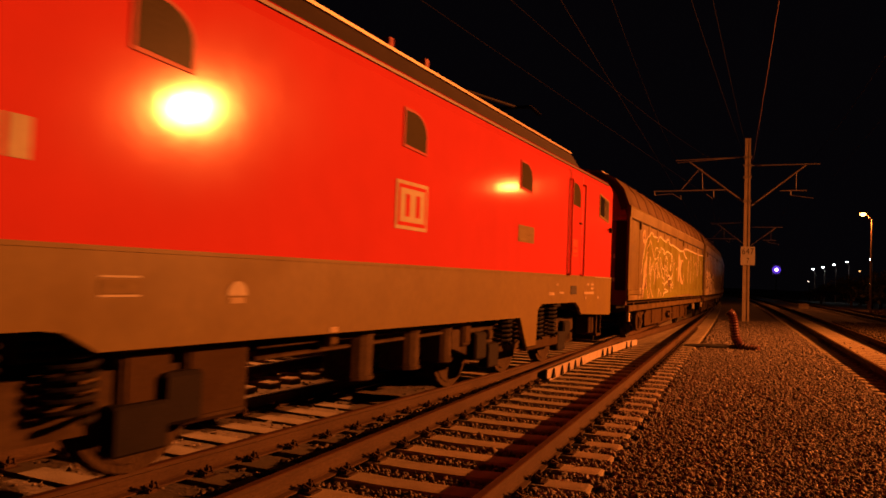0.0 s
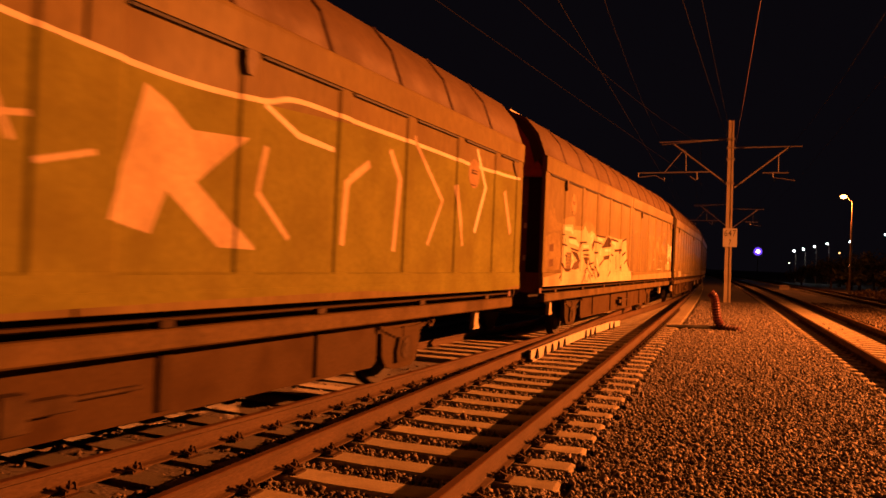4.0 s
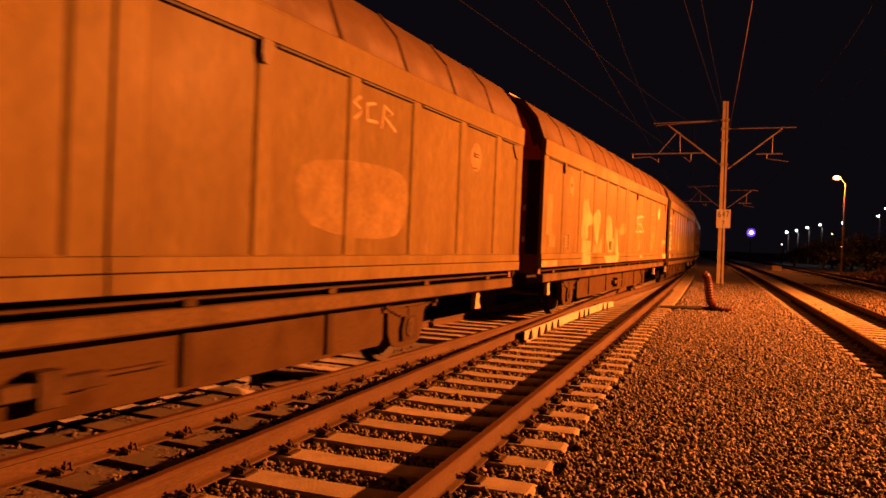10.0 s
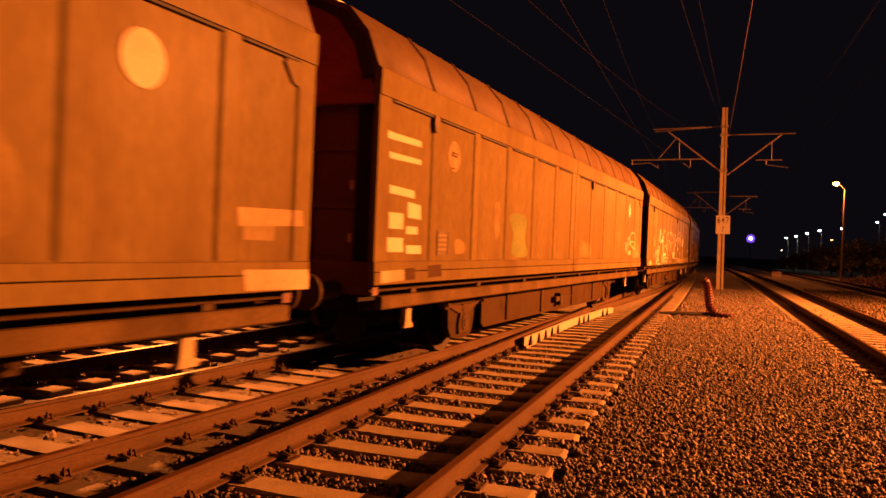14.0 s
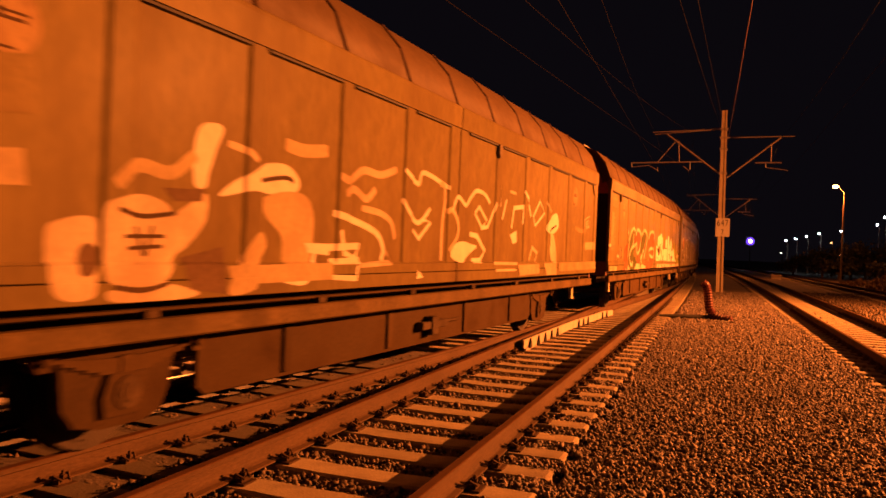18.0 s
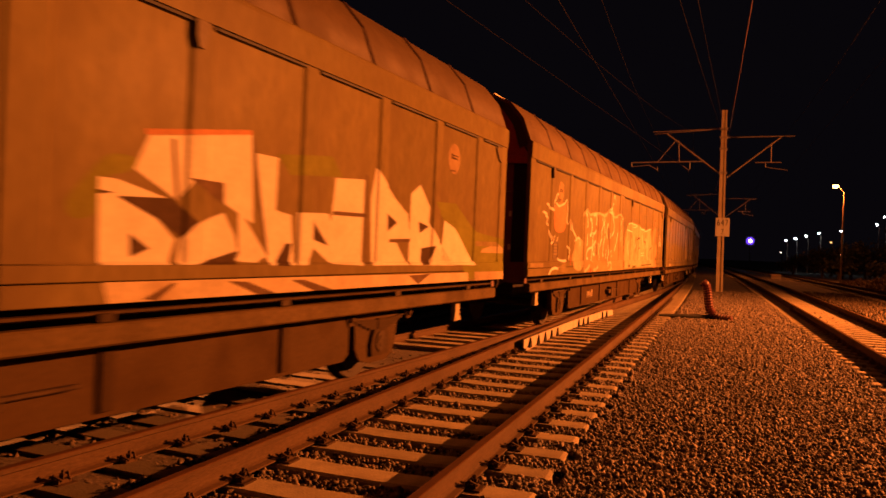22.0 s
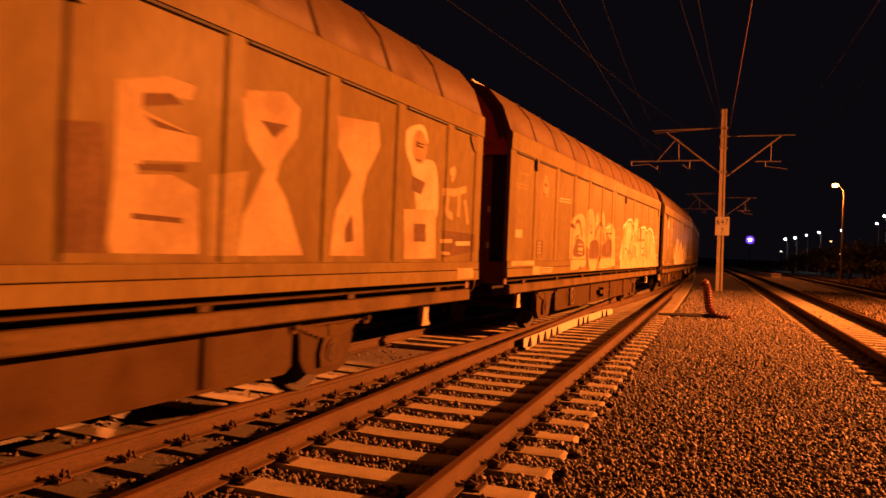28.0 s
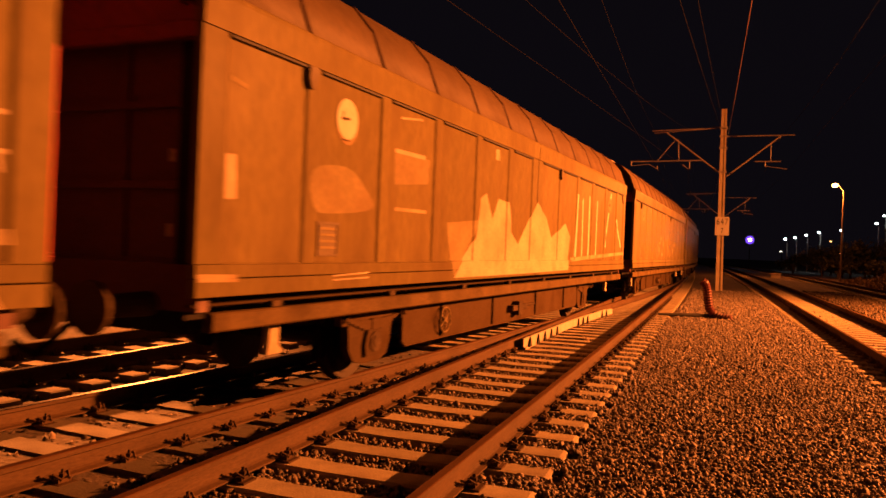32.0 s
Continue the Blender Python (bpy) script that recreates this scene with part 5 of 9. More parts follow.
    paint(W[1], "graffiti_shadow", M_BROWN, [], [[(2.11, 1.81), (2.69, 1.77), (2.94, 1.61), (2.78, 1.58), (2.41, 1.71)], [(3.2, 1.69), (3.69, 1.69), (3.61, 1.48), (3.41, 1.56)], [(3.98, 1.97), (4.27, 2.16), (4.24, 1.98), (4.03, 1.83)], [(5.23, 1.74), (5.89, 1.78), (5.78, 1.67), (5.3, 1.65)], [(5.65, 2.23), (6.03, 2.15), (5.82, 1.97), (5.08, 1.95), (5.26, 2.04)], [(4.53, 1.41), (4.82, 1.28), (4.48, 1.24)], [(7.19, 1.48), (7.55, 1.65), (7.48, 1.35)]], 0.05, 0.00224, "dark brown graffiti shadow", False)
    paint(W[1], "graffiti_edge", M_BROWN, [[(1.94, 2.07), (2.54, 2.06)], [(1.47, 1.91), (1.83, 1.89)]], [], 0.045, 0.00236, "dark brown graffiti edge", False)
    paint(W[1], "graffiti_edge", M_BROWN, [[(1.46, 2.1), (1.62, 2.1), (1.61, 1.92)]], [], 0.03, 0.00248, "dark brown graffiti edge", False)
    paint(W[1], "graffiti_edge", M_BROWN, [[(2.11, 1.85), (2.76, 1.81)]], [], 0.05, 0.00260, "dark brown graffiti edge", False)
    paint(W[1], "graffiti_edge", M_BROWN, [[(1.63, 1.7), (2.09, 1.7)]], [], 0.045, 0.00272, "dark brown graffiti edge", False)
    paint(W[1], "graffiti_edge", M_BROWN, [[(1.69, 1.68), (2.09, 1.68), (2.11, 1.42), (1.71, 1.41), (1.69, 1.68)]], [], 0.03, 0.00284, "dark brown graffiti edge", False)
    paint(W[1], "graffiti_edge", M_BROWN, [[(1.79, 1.67), (1.81, 1.43)], [(1.94, 1.67), (1.95, 1.43)]], [], 0.025, 0.00296, "dark brown graffiti edge", False)
    paint(W[1], "graffiti_edge", M_BROWN, [[(1.44, 1.83), (1.44, 1.57), (1.58, 1.46), (1.71, 1.41), (2.12, 1.42), (2.29, 1.51)]], [], 0.06, 0.00308, "dark brown graffiti edge", False)
    paint(W[1], "graffiti_edge", M_BROWN, [[(2.86, 1.99), (3.5, 2.01)], [(2.96, 1.99), (2.79, 1.8)], [(3.04, 1.82), (3.72, 1.85)], [(3.12, 1.74), (3.76, 1.74)], [(3.7, 1.53), (4.25, 1.58)]], [], 0.05, 0.00320, "dark brown graffiti edge", False)
    paint(W[1], "graffiti_edge", M_BROWN, [[(3.69, 1.69), (4, 1.44), (4.31, 1.41)], [(3.29, 1.35), (3.61, 1.47), (3.95, 1.26)], [(3.02, 1.14), (3.3, 1.33), (3.31, 1.13)], [(3.49, 1.14), (3.65, 1.32), (3.88, 1.14)]], [], 0.06, 0.00332, "dark brown graffiti edge", False)
    paint(W[1], "graffiti_edge", M_BROWN, [[(3.95, 1.25), (4.14, 1.37), (4.35, 1.19)], [(4.35, 2.19), (5.45, 2.19)], [(4.24, 2.05), (5.14, 2.02)]], [], 0.05, 0.00344, "dark brown graffiti edge", False)
    paint(W[1], "graffiti_edge", M_BROWN, [[(4.23, 1.8), (4.63, 1.81)], [(4.76, 1.5), (5.3, 1.66)]], [], 0.06, 0.00356, "dark brown graffiti edge", False)
    paint(W[1], "graffiti_edge", M_BROWN, [[(5.02, 1.95), (6.07, 2.02)]], [], 0.07, 0.00368, "dark brown graffiti edge", False)
    paint(W[1], "graffiti_edge", M_BROWN, [[(4.31, 1.51), (4.64, 1.28)], [(6.02, 2.18), (6.98, 2.14)]], [], 0.06, 0.00380, "dark brown graffiti edge", False)
    paint(W[1], "graffiti_edge", M_BROWN, [[(6.53, 1.9), (7.38, 1.93)]], [], 0.08, 0.00392, "dark brown graffiti edge", False)
    paint(W[1], "graffiti_edge", M_BROWN, [[(6.06, 1.8), (6.41, 1.77)], [(7.16, 1.83), (7.39, 2.16), (8.11, 2.25)]], [], 0.06, 0.00404, "dark brown graffiti edge", False)
    paint(W[1], "graffiti_edge", M_BROWN, [[(7.53, 1.79), (8.06, 1.89)]], [], 0.08, 0.00416, "dark brown graffiti edge", False)
    paint(W[1], "graffiti_edge", M_BROWN, [[(5.93, 1.67), (6.1, 1.44), (5.67, 1.26)], [(6.71, 1.79), (6.78, 1.44)], [(7.85, 1.58), (8.26, 1.7), (8.64, 1.36)]], [], 0.06, 0.00428, "dark brown graffiti edge", False)
    paint(W[1], "graffiti_edge", M_BROWN, [[(1.2, 1.25), (1.39, 1.33), (1.35, 1.19)]], [], 0.05, 0.00440, "dark brown graffiti edge", False)
    paint(W[1], "graffiti_light", M_WHITE, [[(1.53, 2.22), (2.11, 2.23), (2.25, 2.15)]], [], 0.09, 0.00452, "white graffiti light", False)
    paint(W[1], "graffiti_light", M_WHITE, [[(1.97, 1.99), (2.53, 1.98), (2.75, 1.91)]], [], 0.1, 0.00464, "white graffiti light", False)
    paint(W[1], "graffiti_light", M_WHITE, [[(2.21, 1.7), (2.42, 1.59), (2.17, 1.46)], [(3.1, 1.91), (3.67, 1.93)], [(3.84, 2.14), (4.09, 2.21), (3.95, 2.01)], [(4.47, 2.14), (5.06, 2.11), (4.85, 1.75)], [(6.19, 2.1), (6.68, 2.07), (6.52, 1.97)], [(4.4, 1.69), (4.64, 1.46)], [(5.35, 1.88), (5.9, 1.9)]], [], 0.08, 0.00476, "white graffiti light", False)
    paint(W[1], "faint_graffiti", M_CREAM, [[(9.22, 2.45), (9.87, 2.56), (10.3, 2.52)], [(9.48, 1.45), (9.5, 2.3), (10.1, 1.9)]], [], 0.06, 0.00488, "faint graffiti", True)
    paint(W[1], "faint_graffiti", M_CREAM, [[(12.21, 2.29), (12.67, 2.47), (13.11, 2.24), (13.12, 1.46)], [(13.76, 2.16), (14.15, 2.49), (14.56, 2.3), (14.41, 1.57)]], [], 0.1, 0.00500, "faint graffiti", True)
    paint(W[1], "faint_graffiti", M_CREAM, [], [[(9.01, 1.26), (17.31, 1.33), (17.31, 1.12), (8.91, 1.12)]], 0.05, 0.00512, "faint graffiti", False)
    # third: nearly plain, white bars low at the leading end
    w = W[2]
    tagged(w, base + ", nearly clean with a few pale patches")
    paint(w, "pale_patch", M_FAINT, fills=[[(0.42, 1.9), (0.78, 1.92), (0.8, 2.1), (0.7, 2.35), (0.45, 2.38)], [(0.5, 1.62), (0.95, 1.64), (0.93, 1.78), (0.5, 1.76)], [(0.45, 1.45), (0.85, 1.46), (0.85, 1.52), (0.45, 1.51)]], label="worn pale patch")
    part("pillar_mark", boxes((1.441, 1.444, FRONT + 0.01, FRONT + 0.135, 1.38, 1.5)), M_PALE, w, "white pillar mark")
    paint(w, "pillar_mark", M_PALE, fills=[[(0.02, 1.15), (0.26, 1.15), (0.26, 1.37), (0.02, 1.37)]], label="white pillar mark")
    paint(w, "tag", M_PALE, [[(11.95, 2.98), (11.82, 2.9), (12.0, 2.84), (11.84, 2.74)], [(12.3, 2.97), (12.12, 2.93), (12.14, 2.77), (12.36, 2.78)], [(12.45, 2.73), (12.5, 2.98), (12.7, 2.92), (12.52, 2.86), (12.78, 2.74)]], width=0.04, label="pale scribbled tag")
    # fourth: soft pale shapes in the middle, line tags towards the rear
    w = W[3]
    tagged(w, base + " with soft pale graffiti shapes")
    plates(w, [(0.62, 2.1, 0.44, 0.75), (0.9, 1.6, 0.4, 0.2), (16.6, 1.62, 0.42, 0.14)])
    # fifth: many white lettering plates at its leading end
    w = W[4]
    tagged(w, base + " with many white lettering plates at one end")
    paint(W[4], "label_plate", M_WHITE, [], [[(0.34, 2.8), (1.23, 2.8), (1.23, 2.73), (0.34, 2.72)]], 0.05, 0.003, "white lettering plate", False)
    paint(W[4], "label_plate", M_WHITE, [], [[(0.39, 2.58), (1.24, 2.58), (1.25, 2.52), (0.39, 2.51)]], 0.05, 0.003, "white lettering plate", False)
    paint(W[4], "label_plate", M_WHITE, [], [[(0.45, 2.22), (1.09, 2.2), (1.1, 2.11), (0.45, 2.13)]], 0.05, 0.003, "white lettering plate", False)
    paint(W[4], "label_plate", M_WHITE, [], [[(0.47, 1.92), (0.82, 1.92), (0.83, 1.74), (0.48, 1.74)]], 0.05, 0.003, "white lettering plate", False)
    paint(W[4], "label_plate", M_WHITE, [], [[(0.93, 2.06), (1.28, 2.04), (1.3, 1.87), (0.94, 1.88)]], 0.05, 0.003, "white lettering plate", False)
    paint(W[4], "label_plate", M_WHITE, [], [[(0.91, 1.78), (1.21, 1.78), (1.22, 1.69), (0.91, 1.69)]], 0.05, 0.003, "white lettering plate", False)
    paint(W[4], "label_plate", M_WHITE, [], [[(0.41, 1.64), (0.83, 1.64), (0.85, 1.48), (0.42, 1.48)]], 0.05, 0.003, "white lettering plate", False)
    paint(W[4], "label_plate", M_WHITE, [], [[(0.92, 1.56), (1.32, 1.56), (1.33, 1.46), (0.93, 1.46)]], 0.05, 0.003, "white lettering plate", False)
    paint(W[4], "green_patch", M_GREEN, [], [[(4.59, 2.05), (4.97, 2.14), (5.51, 2.07), (5.46, 1.71), (5.62, 1.45), (4.99, 1.42), (4.74, 1.54), (4.83, 1.8)]], 0.05, 0.003, "green painted patch", True)
    paint(W[4], "pale_patch", M_FAINT, [], [[(3.87, 2.18), (4.12, 2.24), (4.13, 1.74), (3.93, 1.75)]], 0.05, 0.003, "pale worn patch", True)
    paint(W[4], "pale_patch", M_FAINT, [], [[(2.37, 1.63), (2.55, 1.66), (2.75, 1.59), (2.72, 1.48), (2.42, 1.47)]], 0.05, 0.003, "pale worn patch", True)
    paint(W[4], "pale_patch", M_FAINT, [], [[(9.37, 1.71), (9.97, 1.74), (10.42, 1.61), (10.4, 1.43), (9.49, 1.44)]], 0.05, 0.003, "pale worn patch", True)
    paint(W[4], "sill_strip", M_PALE, [], [[(0.26, 1.27), (0.82, 1.28), (0.83, 1.16), (0.27, 1.14)]], 0.05, 0.003, "small lettering strip on the lower board", False)
    paint(W[4], "sill_strip", M_BROWN, [], [[(0.86, 1.29), (1.11, 1.3), (1.12, 1.16), (0.87, 1.16)]], 0.05, 0.003, "small lettering strip on the lower board", False)
    paint(W[4], "sill_strip", M_BROWN, [], [[(1.48, 1.32), (1.88, 1.33), (1.9, 1.18), (1.49, 1.17)]], 0.05, 0.003, "small lettering strip on the lower board", False)
    # sixth: white line figures
    w = W[5]
    tagged(w, base + " with white line graffiti figures")
    paint(W[5], "graffiti_figure", M_PALE, [], [[(2.95, 1.73), (3.04, 1.8), (3.29, 1.85), (3.51, 1.8), (3.58, 1.74), (3.75, 1.82), (3.92, 1.9), (3.91, 1.69), (3.72, 1.5), (3.6, 1.43), (3.54, 1.3), (3.41, 1.23), (3.04, 1.24), (2.96, 1.34), (2.95, 1.49)], [(2.54, 1.57), (2.62, 1.64), (2.83, 1.68), (2.92, 1.61), (2.9, 1.25), (2.85, 1.16), (2.65, 1.16), (2.56, 1.26)]], 0.05, 0.00140, "pale graffiti figure", True)
    paint(W[5], "graffiti_spot", M_DARKT, [], [[(2.78, 1.47), (2.85, 1.51), (2.93, 1.46), (2.89, 1.33), (2.81, 1.3), (2.76, 1.34)]], 0.05, 0.00152, "dark tan graffiti spot", True)
    paint(W[5], "graffiti_figure", M_PALE, [], [[(3, 1.21), (3.28, 1.18), (3.5, 1.24), (3.84, 1.16), (3.55, 1.12), (3.04, 1.13)]], 0.05, 0.00164, "pale graffiti figure", True)
    paint(W[5], "graffiti_figure", M_WHITE, [], [[(3.76, 2.2), (3.81, 2.38), (3.94, 2.44), (4.08, 2.42), (4.01, 2.25), (3.94, 2.08), (3.9, 1.95), (3.78, 1.96)], [(4.05, 1.9), (4.22, 2.02), (4.45, 2.12), (4.63, 2.21), (4.94, 2.23), (5.13, 2.11), (5.05, 1.99), (4.72, 1.96), (4.46, 1.97), (4.22, 1.92)]], 0.05, 0.00176, "white graffiti figure", True)
    paint(W[5], "graffiti_shadow", M_DARKT, [], [[(3.65, 1.42), (4.13, 1.51), (4.14, 1.14), (3.74, 1.19)], [(3.46, 1.91), (3.89, 1.93), (3.87, 1.84), (3.58, 1.82)]], 0.05, 0.00188, "dark tan graffiti shadow", False)
    paint(W[5], "graffiti_figure", M_PALER, [], [[(4.59, 1.91), (4.92, 2), (5.25, 1.98), (5.38, 1.77), (5.32, 1.36), (5.13, 1.25), (4.91, 1.36), (4.88, 1.61), (4.66, 1.76)], [(4.31, 1.4), (4.57, 1.64), (4.68, 1.52), (4.51, 1.32), (4.52, 1.17), (4.17, 1.14)]], 0.05, 0.00200, "soft pale graffiti figure", True)
    paint(W[5], "graffiti_edge", M_BROWN, [[(3.07, 1.74), (3.29, 1.7), (3.61, 1.74)], [(3.04, 1.23), (3.28, 1.2), (3.52, 1.24)]], [], 0.035, 0.00212, "dark brown graffiti edge", True)
    paint(W[5], "graffiti_edge", M_BROWN, [[(3.12, 1.56), (3.5, 1.57)], [(3.15, 1.48), (3.48, 1.5)], [(3.23, 1.63), (3.31, 1.43)], [(3.38, 1.64), (3.33, 1.43)]], [], 0.035, 0.00224, "dark brown graffiti edge", False)
    paint(W[5], "graffiti_edge", M_BROWN, [[(4.55, 2.06), (4.91, 2.12), (5.04, 2.09)]], [], 0.04, 0.00236, "dark brown graffiti edge", True)
    paint(W[5], "graffiti_line", M_PALER, [[(3.04, 1.89), (3.23, 2.04), (3.54, 2.02), (3.78, 2.18)]], [], 0.1, 0.00248, "soft pale graffiti line", True)
    paint(W[5], "graffiti_line", M_PALE, [[(4.14, 2.31), (4.38, 2.28), (4.5, 2.22)]], [], 0.06, 0.00260, "pale graffiti line", True)
    paint(W[5], "graffiti_line", M_PALER, [[(4.89, 2.41), (5.18, 2.39), (5.58, 2.44)]], [], 0.12, 0.00272, "soft pale graffiti line", True)
    paint(W[5], "graffiti_line", M_WHITE, [[(5.71, 1.86), (6.07, 1.81), (6.58, 1.7), (6.76, 1.53), (6.72, 1.4)]], [], 0.07, 0.00284, "white graffiti line", True)
    paint(W[5], "graffiti_line", M_WHITE, [[(5.85, 1.7), (5.92, 1.47), (6.25, 1.4), (5.66, 1.39)]], [], 0.07, 0.00296, "white graffiti line", False)
    paint(W[5], "graffiti_line", M_PALE, [[(6.26, 1.94), (6.67, 1.91), (6.93, 1.82), (7.03, 1.64)]], [], 0.07, 0.00308, "pale graffiti line", True)
    paint(W[5], "graffiti_line", M_PALE, [[(5.81, 2.23), (6, 2.2), (6.27, 2.33), (6.64, 2.32), (7.02, 2.42)], [(5.92, 2.06), (6.1, 2.12), (6.35, 2.04), (6.54, 2.16)]], [], 0.08, 0.00320, "pale graffiti line", True)
    paint(W[5], "graffiti_line", M_WHITE, [[(5.29, 1.5), (5.74, 1.53), (6.24, 1.55), (6.15, 1.42), (5.88, 1.39)]], [], 0.07, 0.00332, "white graffiti line", False)
    paint(W[5], "graffiti_line", M_WHITE, [], [[(5.24, 1.56), (5.66, 1.56), (5.66, 1.45), (5.33, 1.47)]], 0.05, 0.00344, "white graffiti line", False)
    paint(W[5], "graffiti_line", M_WHITE, [[(4.85, 1.25), (5.21, 1.21), (5.37, 1.36), (5.42, 1.55)]], [], 0.06, 0.00356, "white graffiti line", True)
    paint(W[5], "graffiti_line", M_WHITE, [[(5.7, 1.24), (6.15, 1.22), (6.19, 1.35)]], [], 0.06, 0.00368, "white graffiti line", False)
    paint(W[5], "graffiti_line", M_PALE, [[(6.24, 1.35), (6.93, 1.38), (6.82, 1.5)]], [], 0.06, 0.00380, "pale graffiti line", False)
    paint(W[5], "sill_strip", M_PALER, [], [[(4.15, 1.36), (5.69, 1.38), (5.7, 1.22), (4.22, 1.21)]], 0.05, 0.00392, "soft pale sill strip", False)
    paint(W[5], "graffiti_line", M_WHITE, [[(7.2, 2.44), (7.59, 2.31), (7.74, 2.46), (8.52, 2.34)], [(7.17, 2.1), (7.37, 1.95), (7.64, 1.85), (7.96, 2.04)]], [], 0.06, 0.00404, "white graffiti line", True)
    paint(W[5], "graffiti_line", M_WHITE, [[(7.49, 1.76), (7.65, 1.66), (7.98, 1.87), (7.74, 1.89)]], [], 0.06, 0.00416, "white graffiti line", False)
    paint(W[5], "graffiti_line", M_WHITE, [], [[(7.61, 1.29), (7.75, 1.2), (7.56, 1.18)]], 0.05, 0.00428, "white graffiti line", False)
    paint(W[5], "graffiti_letter", M_PALE, [[(8.23, 2.36), (8.36, 2.36), (8.4, 2.16), (8.34, 1.87), (8.34, 1.4)], [(8.46, 2.03), (8.63, 2.06), (8.82, 1.91), (8.81, 1.71), (8.55, 1.53)]], [], 0.07, 0.00440, "pale graffiti letter", True)
    paint(W[5], "graffiti_letter", M_WHITE, [[(8.63, 2.06), (8.8, 2.25), (9.1, 2.15), (9.33, 2.3), (9.54, 2.39), (9.86, 2.36), (10.08, 2.25)]], [], 0.06, 0.00452, "white graffiti letter", True)
    paint(W[5], "graffiti_letter", M_WHITE, [[(9.48, 2.07), (9.64, 2.17), (9.97, 1.99), (9.78, 1.87), (9.48, 2.07)], [(9.74, 1.86), (10.02, 1.9), (10.27, 2.16), (10.35, 2.28)]], [], 0.06, 0.00464, "white graffiti letter", False)
    paint(W[5], "graffiti_patch", M_WHITE, [], [[(8.78, 1.63), (9.1, 1.66), (9.38, 1.63), (9.6, 1.6), (9.32, 1.49), (9, 1.37), (8.61, 1.46)]], 0.05, 0.00476, "white graffiti patch", True)
    paint(W[5], "graffiti_letter", M_WHITE, [[(9.3, 1.77), (9.59, 1.75), (9.93, 1.54), (9.73, 1.4), (9.41, 1.4)]], [], 0.08, 0.00488, "white graffiti letter", False)
    paint(W[5], "graffiti_letter", M_WHITE, [[(10.54, 2.54), (10.51, 2.23)], [(10.83, 2.36), (10.66, 2.04)]], [], 0.06, 0.00500, "white graffiti letter", False)
    paint(W[5], "graffiti_letter", M_PALE, [[(10.98, 2.5), (11.31, 2.49)]], [], 0.06, 0.00512, "pale graffiti letter", False)
    paint(W[5], "graffiti_letter", M_WHITE, [[(11.12, 1.92), (11.22, 2.25), (11.72, 2.3), (11.7, 2.01)]], [], 0.08, 0.00524, "white graffiti letter", False)
    paint(W[5], "graffiti_patch", M_WHITE, [], [[(11.04, 1.81), (11.39, 1.89), (11.41, 1.7), (11.22, 1.67)]], 0.05, 0.00536, "white graffiti patch", False)
    paint(W[5], "graffiti_letter", M_WHITE, [[(11.73, 2.56), (11.93, 2.45), (12.16, 2.16)]], [], 0.07, 0.00548, "white graffiti letter", False)
    paint(W[5], "graffiti_letter", M_WHITE, [[(12.42, 2.01), (12.3, 2.17), (12.67, 2.46), (13, 2.27), (12.42, 2.01)]], [], 0.06, 0.00560, "white graffiti letter", False)
    paint(W[5], "graffiti_letter", M_PALE, [[(13.11, 2.48), (13.38, 2.31)]], [], 0.06, 0.00572, "pale graffiti letter", False)
    paint(W[5], "graffiti_patch", M_WHITE, [], [[(13.13, 1.96), (13.31, 2.16), (13.82, 2.31), (14, 2.06), (13.6, 1.9)]], 0.05, 0.00584, "white graffiti patch", True)
    paint(W[5], "graffiti_edge", M_BROWN, [[(13.33, 1.95), (13.85, 2.08)]], [], 0.05, 0.00596, "dark brown graffiti edge", False)
    paint(W[5], "graffiti_patch", M_PALE, [], [[(13.37, 1.87), (13.69, 1.87), (13.93, 1.41), (13.56, 1.38)]], 0.05, 0.00608, "pale graffiti patch", True)
    paint(W[5], "graffiti_letter", M_PALE, [[(12.14, 1.41), (12.29, 1.63), (12.61, 1.53), (12.46, 1.37)]], [], 0.08, 0.00620, "pale graffiti letter", False)
    paint(W[5], "label_plate", M_PALER, [], [[(16.31, 1.8), (17.22, 1.83), (17.25, 1.66), (16.33, 1.64)]], 0.05, 0.00632, "soft pale label plate", False)
    paint(W[5], "graffiti_letter", M_PALE, [[(10.27, 1.36), (11.4, 1.35)]], [], 0.06, 0.00644, "pale graffiti letter", False)
    paint(W[5], "graffiti_letter", M_PALE, [[(10.37, 1.25), (11.35, 1.25)]], [], 0.05, 0.00656, "pale graffiti letter", False)
    paint(W[5], "sill_strip", M_PALER, [], [[(12.98, 1.35), (13.84, 1.36), (13.86, 1.13), (13.16, 1.13)], [(11.46, 1.33), (12.67, 1.34), (12.69, 1.17), (11.54, 1.15)]], 0.05, 0.00668, "soft pale sill strip", False)
    paint(W[5], "faint_graffiti", M_CREAM, [[(15.31, 2.09), (15.93, 2.04), (16.32, 2.1)]], [], 0.09, 0.00680, "faint graffiti", True)
    paint(W[5], "sill_strip", M_CREAM, [], [[(14.02, 1.36), (17.31, 1.38), (17.31, 1.2), (14.04, 1.19)]], 0.05, 0.00692, "faint sill strip", False)
    paint(W[5], "worn_patch", M_FAINT, [], [[(0.58, 2.79), (1.38, 2.9), (1.34, 2.61), (1.03, 2.54), (1.06, 2.1), (1.36, 2.07), (1.35, 1.96), (0.7, 1.94), (0.68, 2.51)]], 0.05, 0.00704, "faint worn patch", False)
    paint(W[5], "label_plate", M_PALER, [], [[(1.71, 1.97), (2.37, 2.04), (2.4, 1.83), (1.75, 1.79)]], 0.05, 0.00716, "soft pale label plate", False)
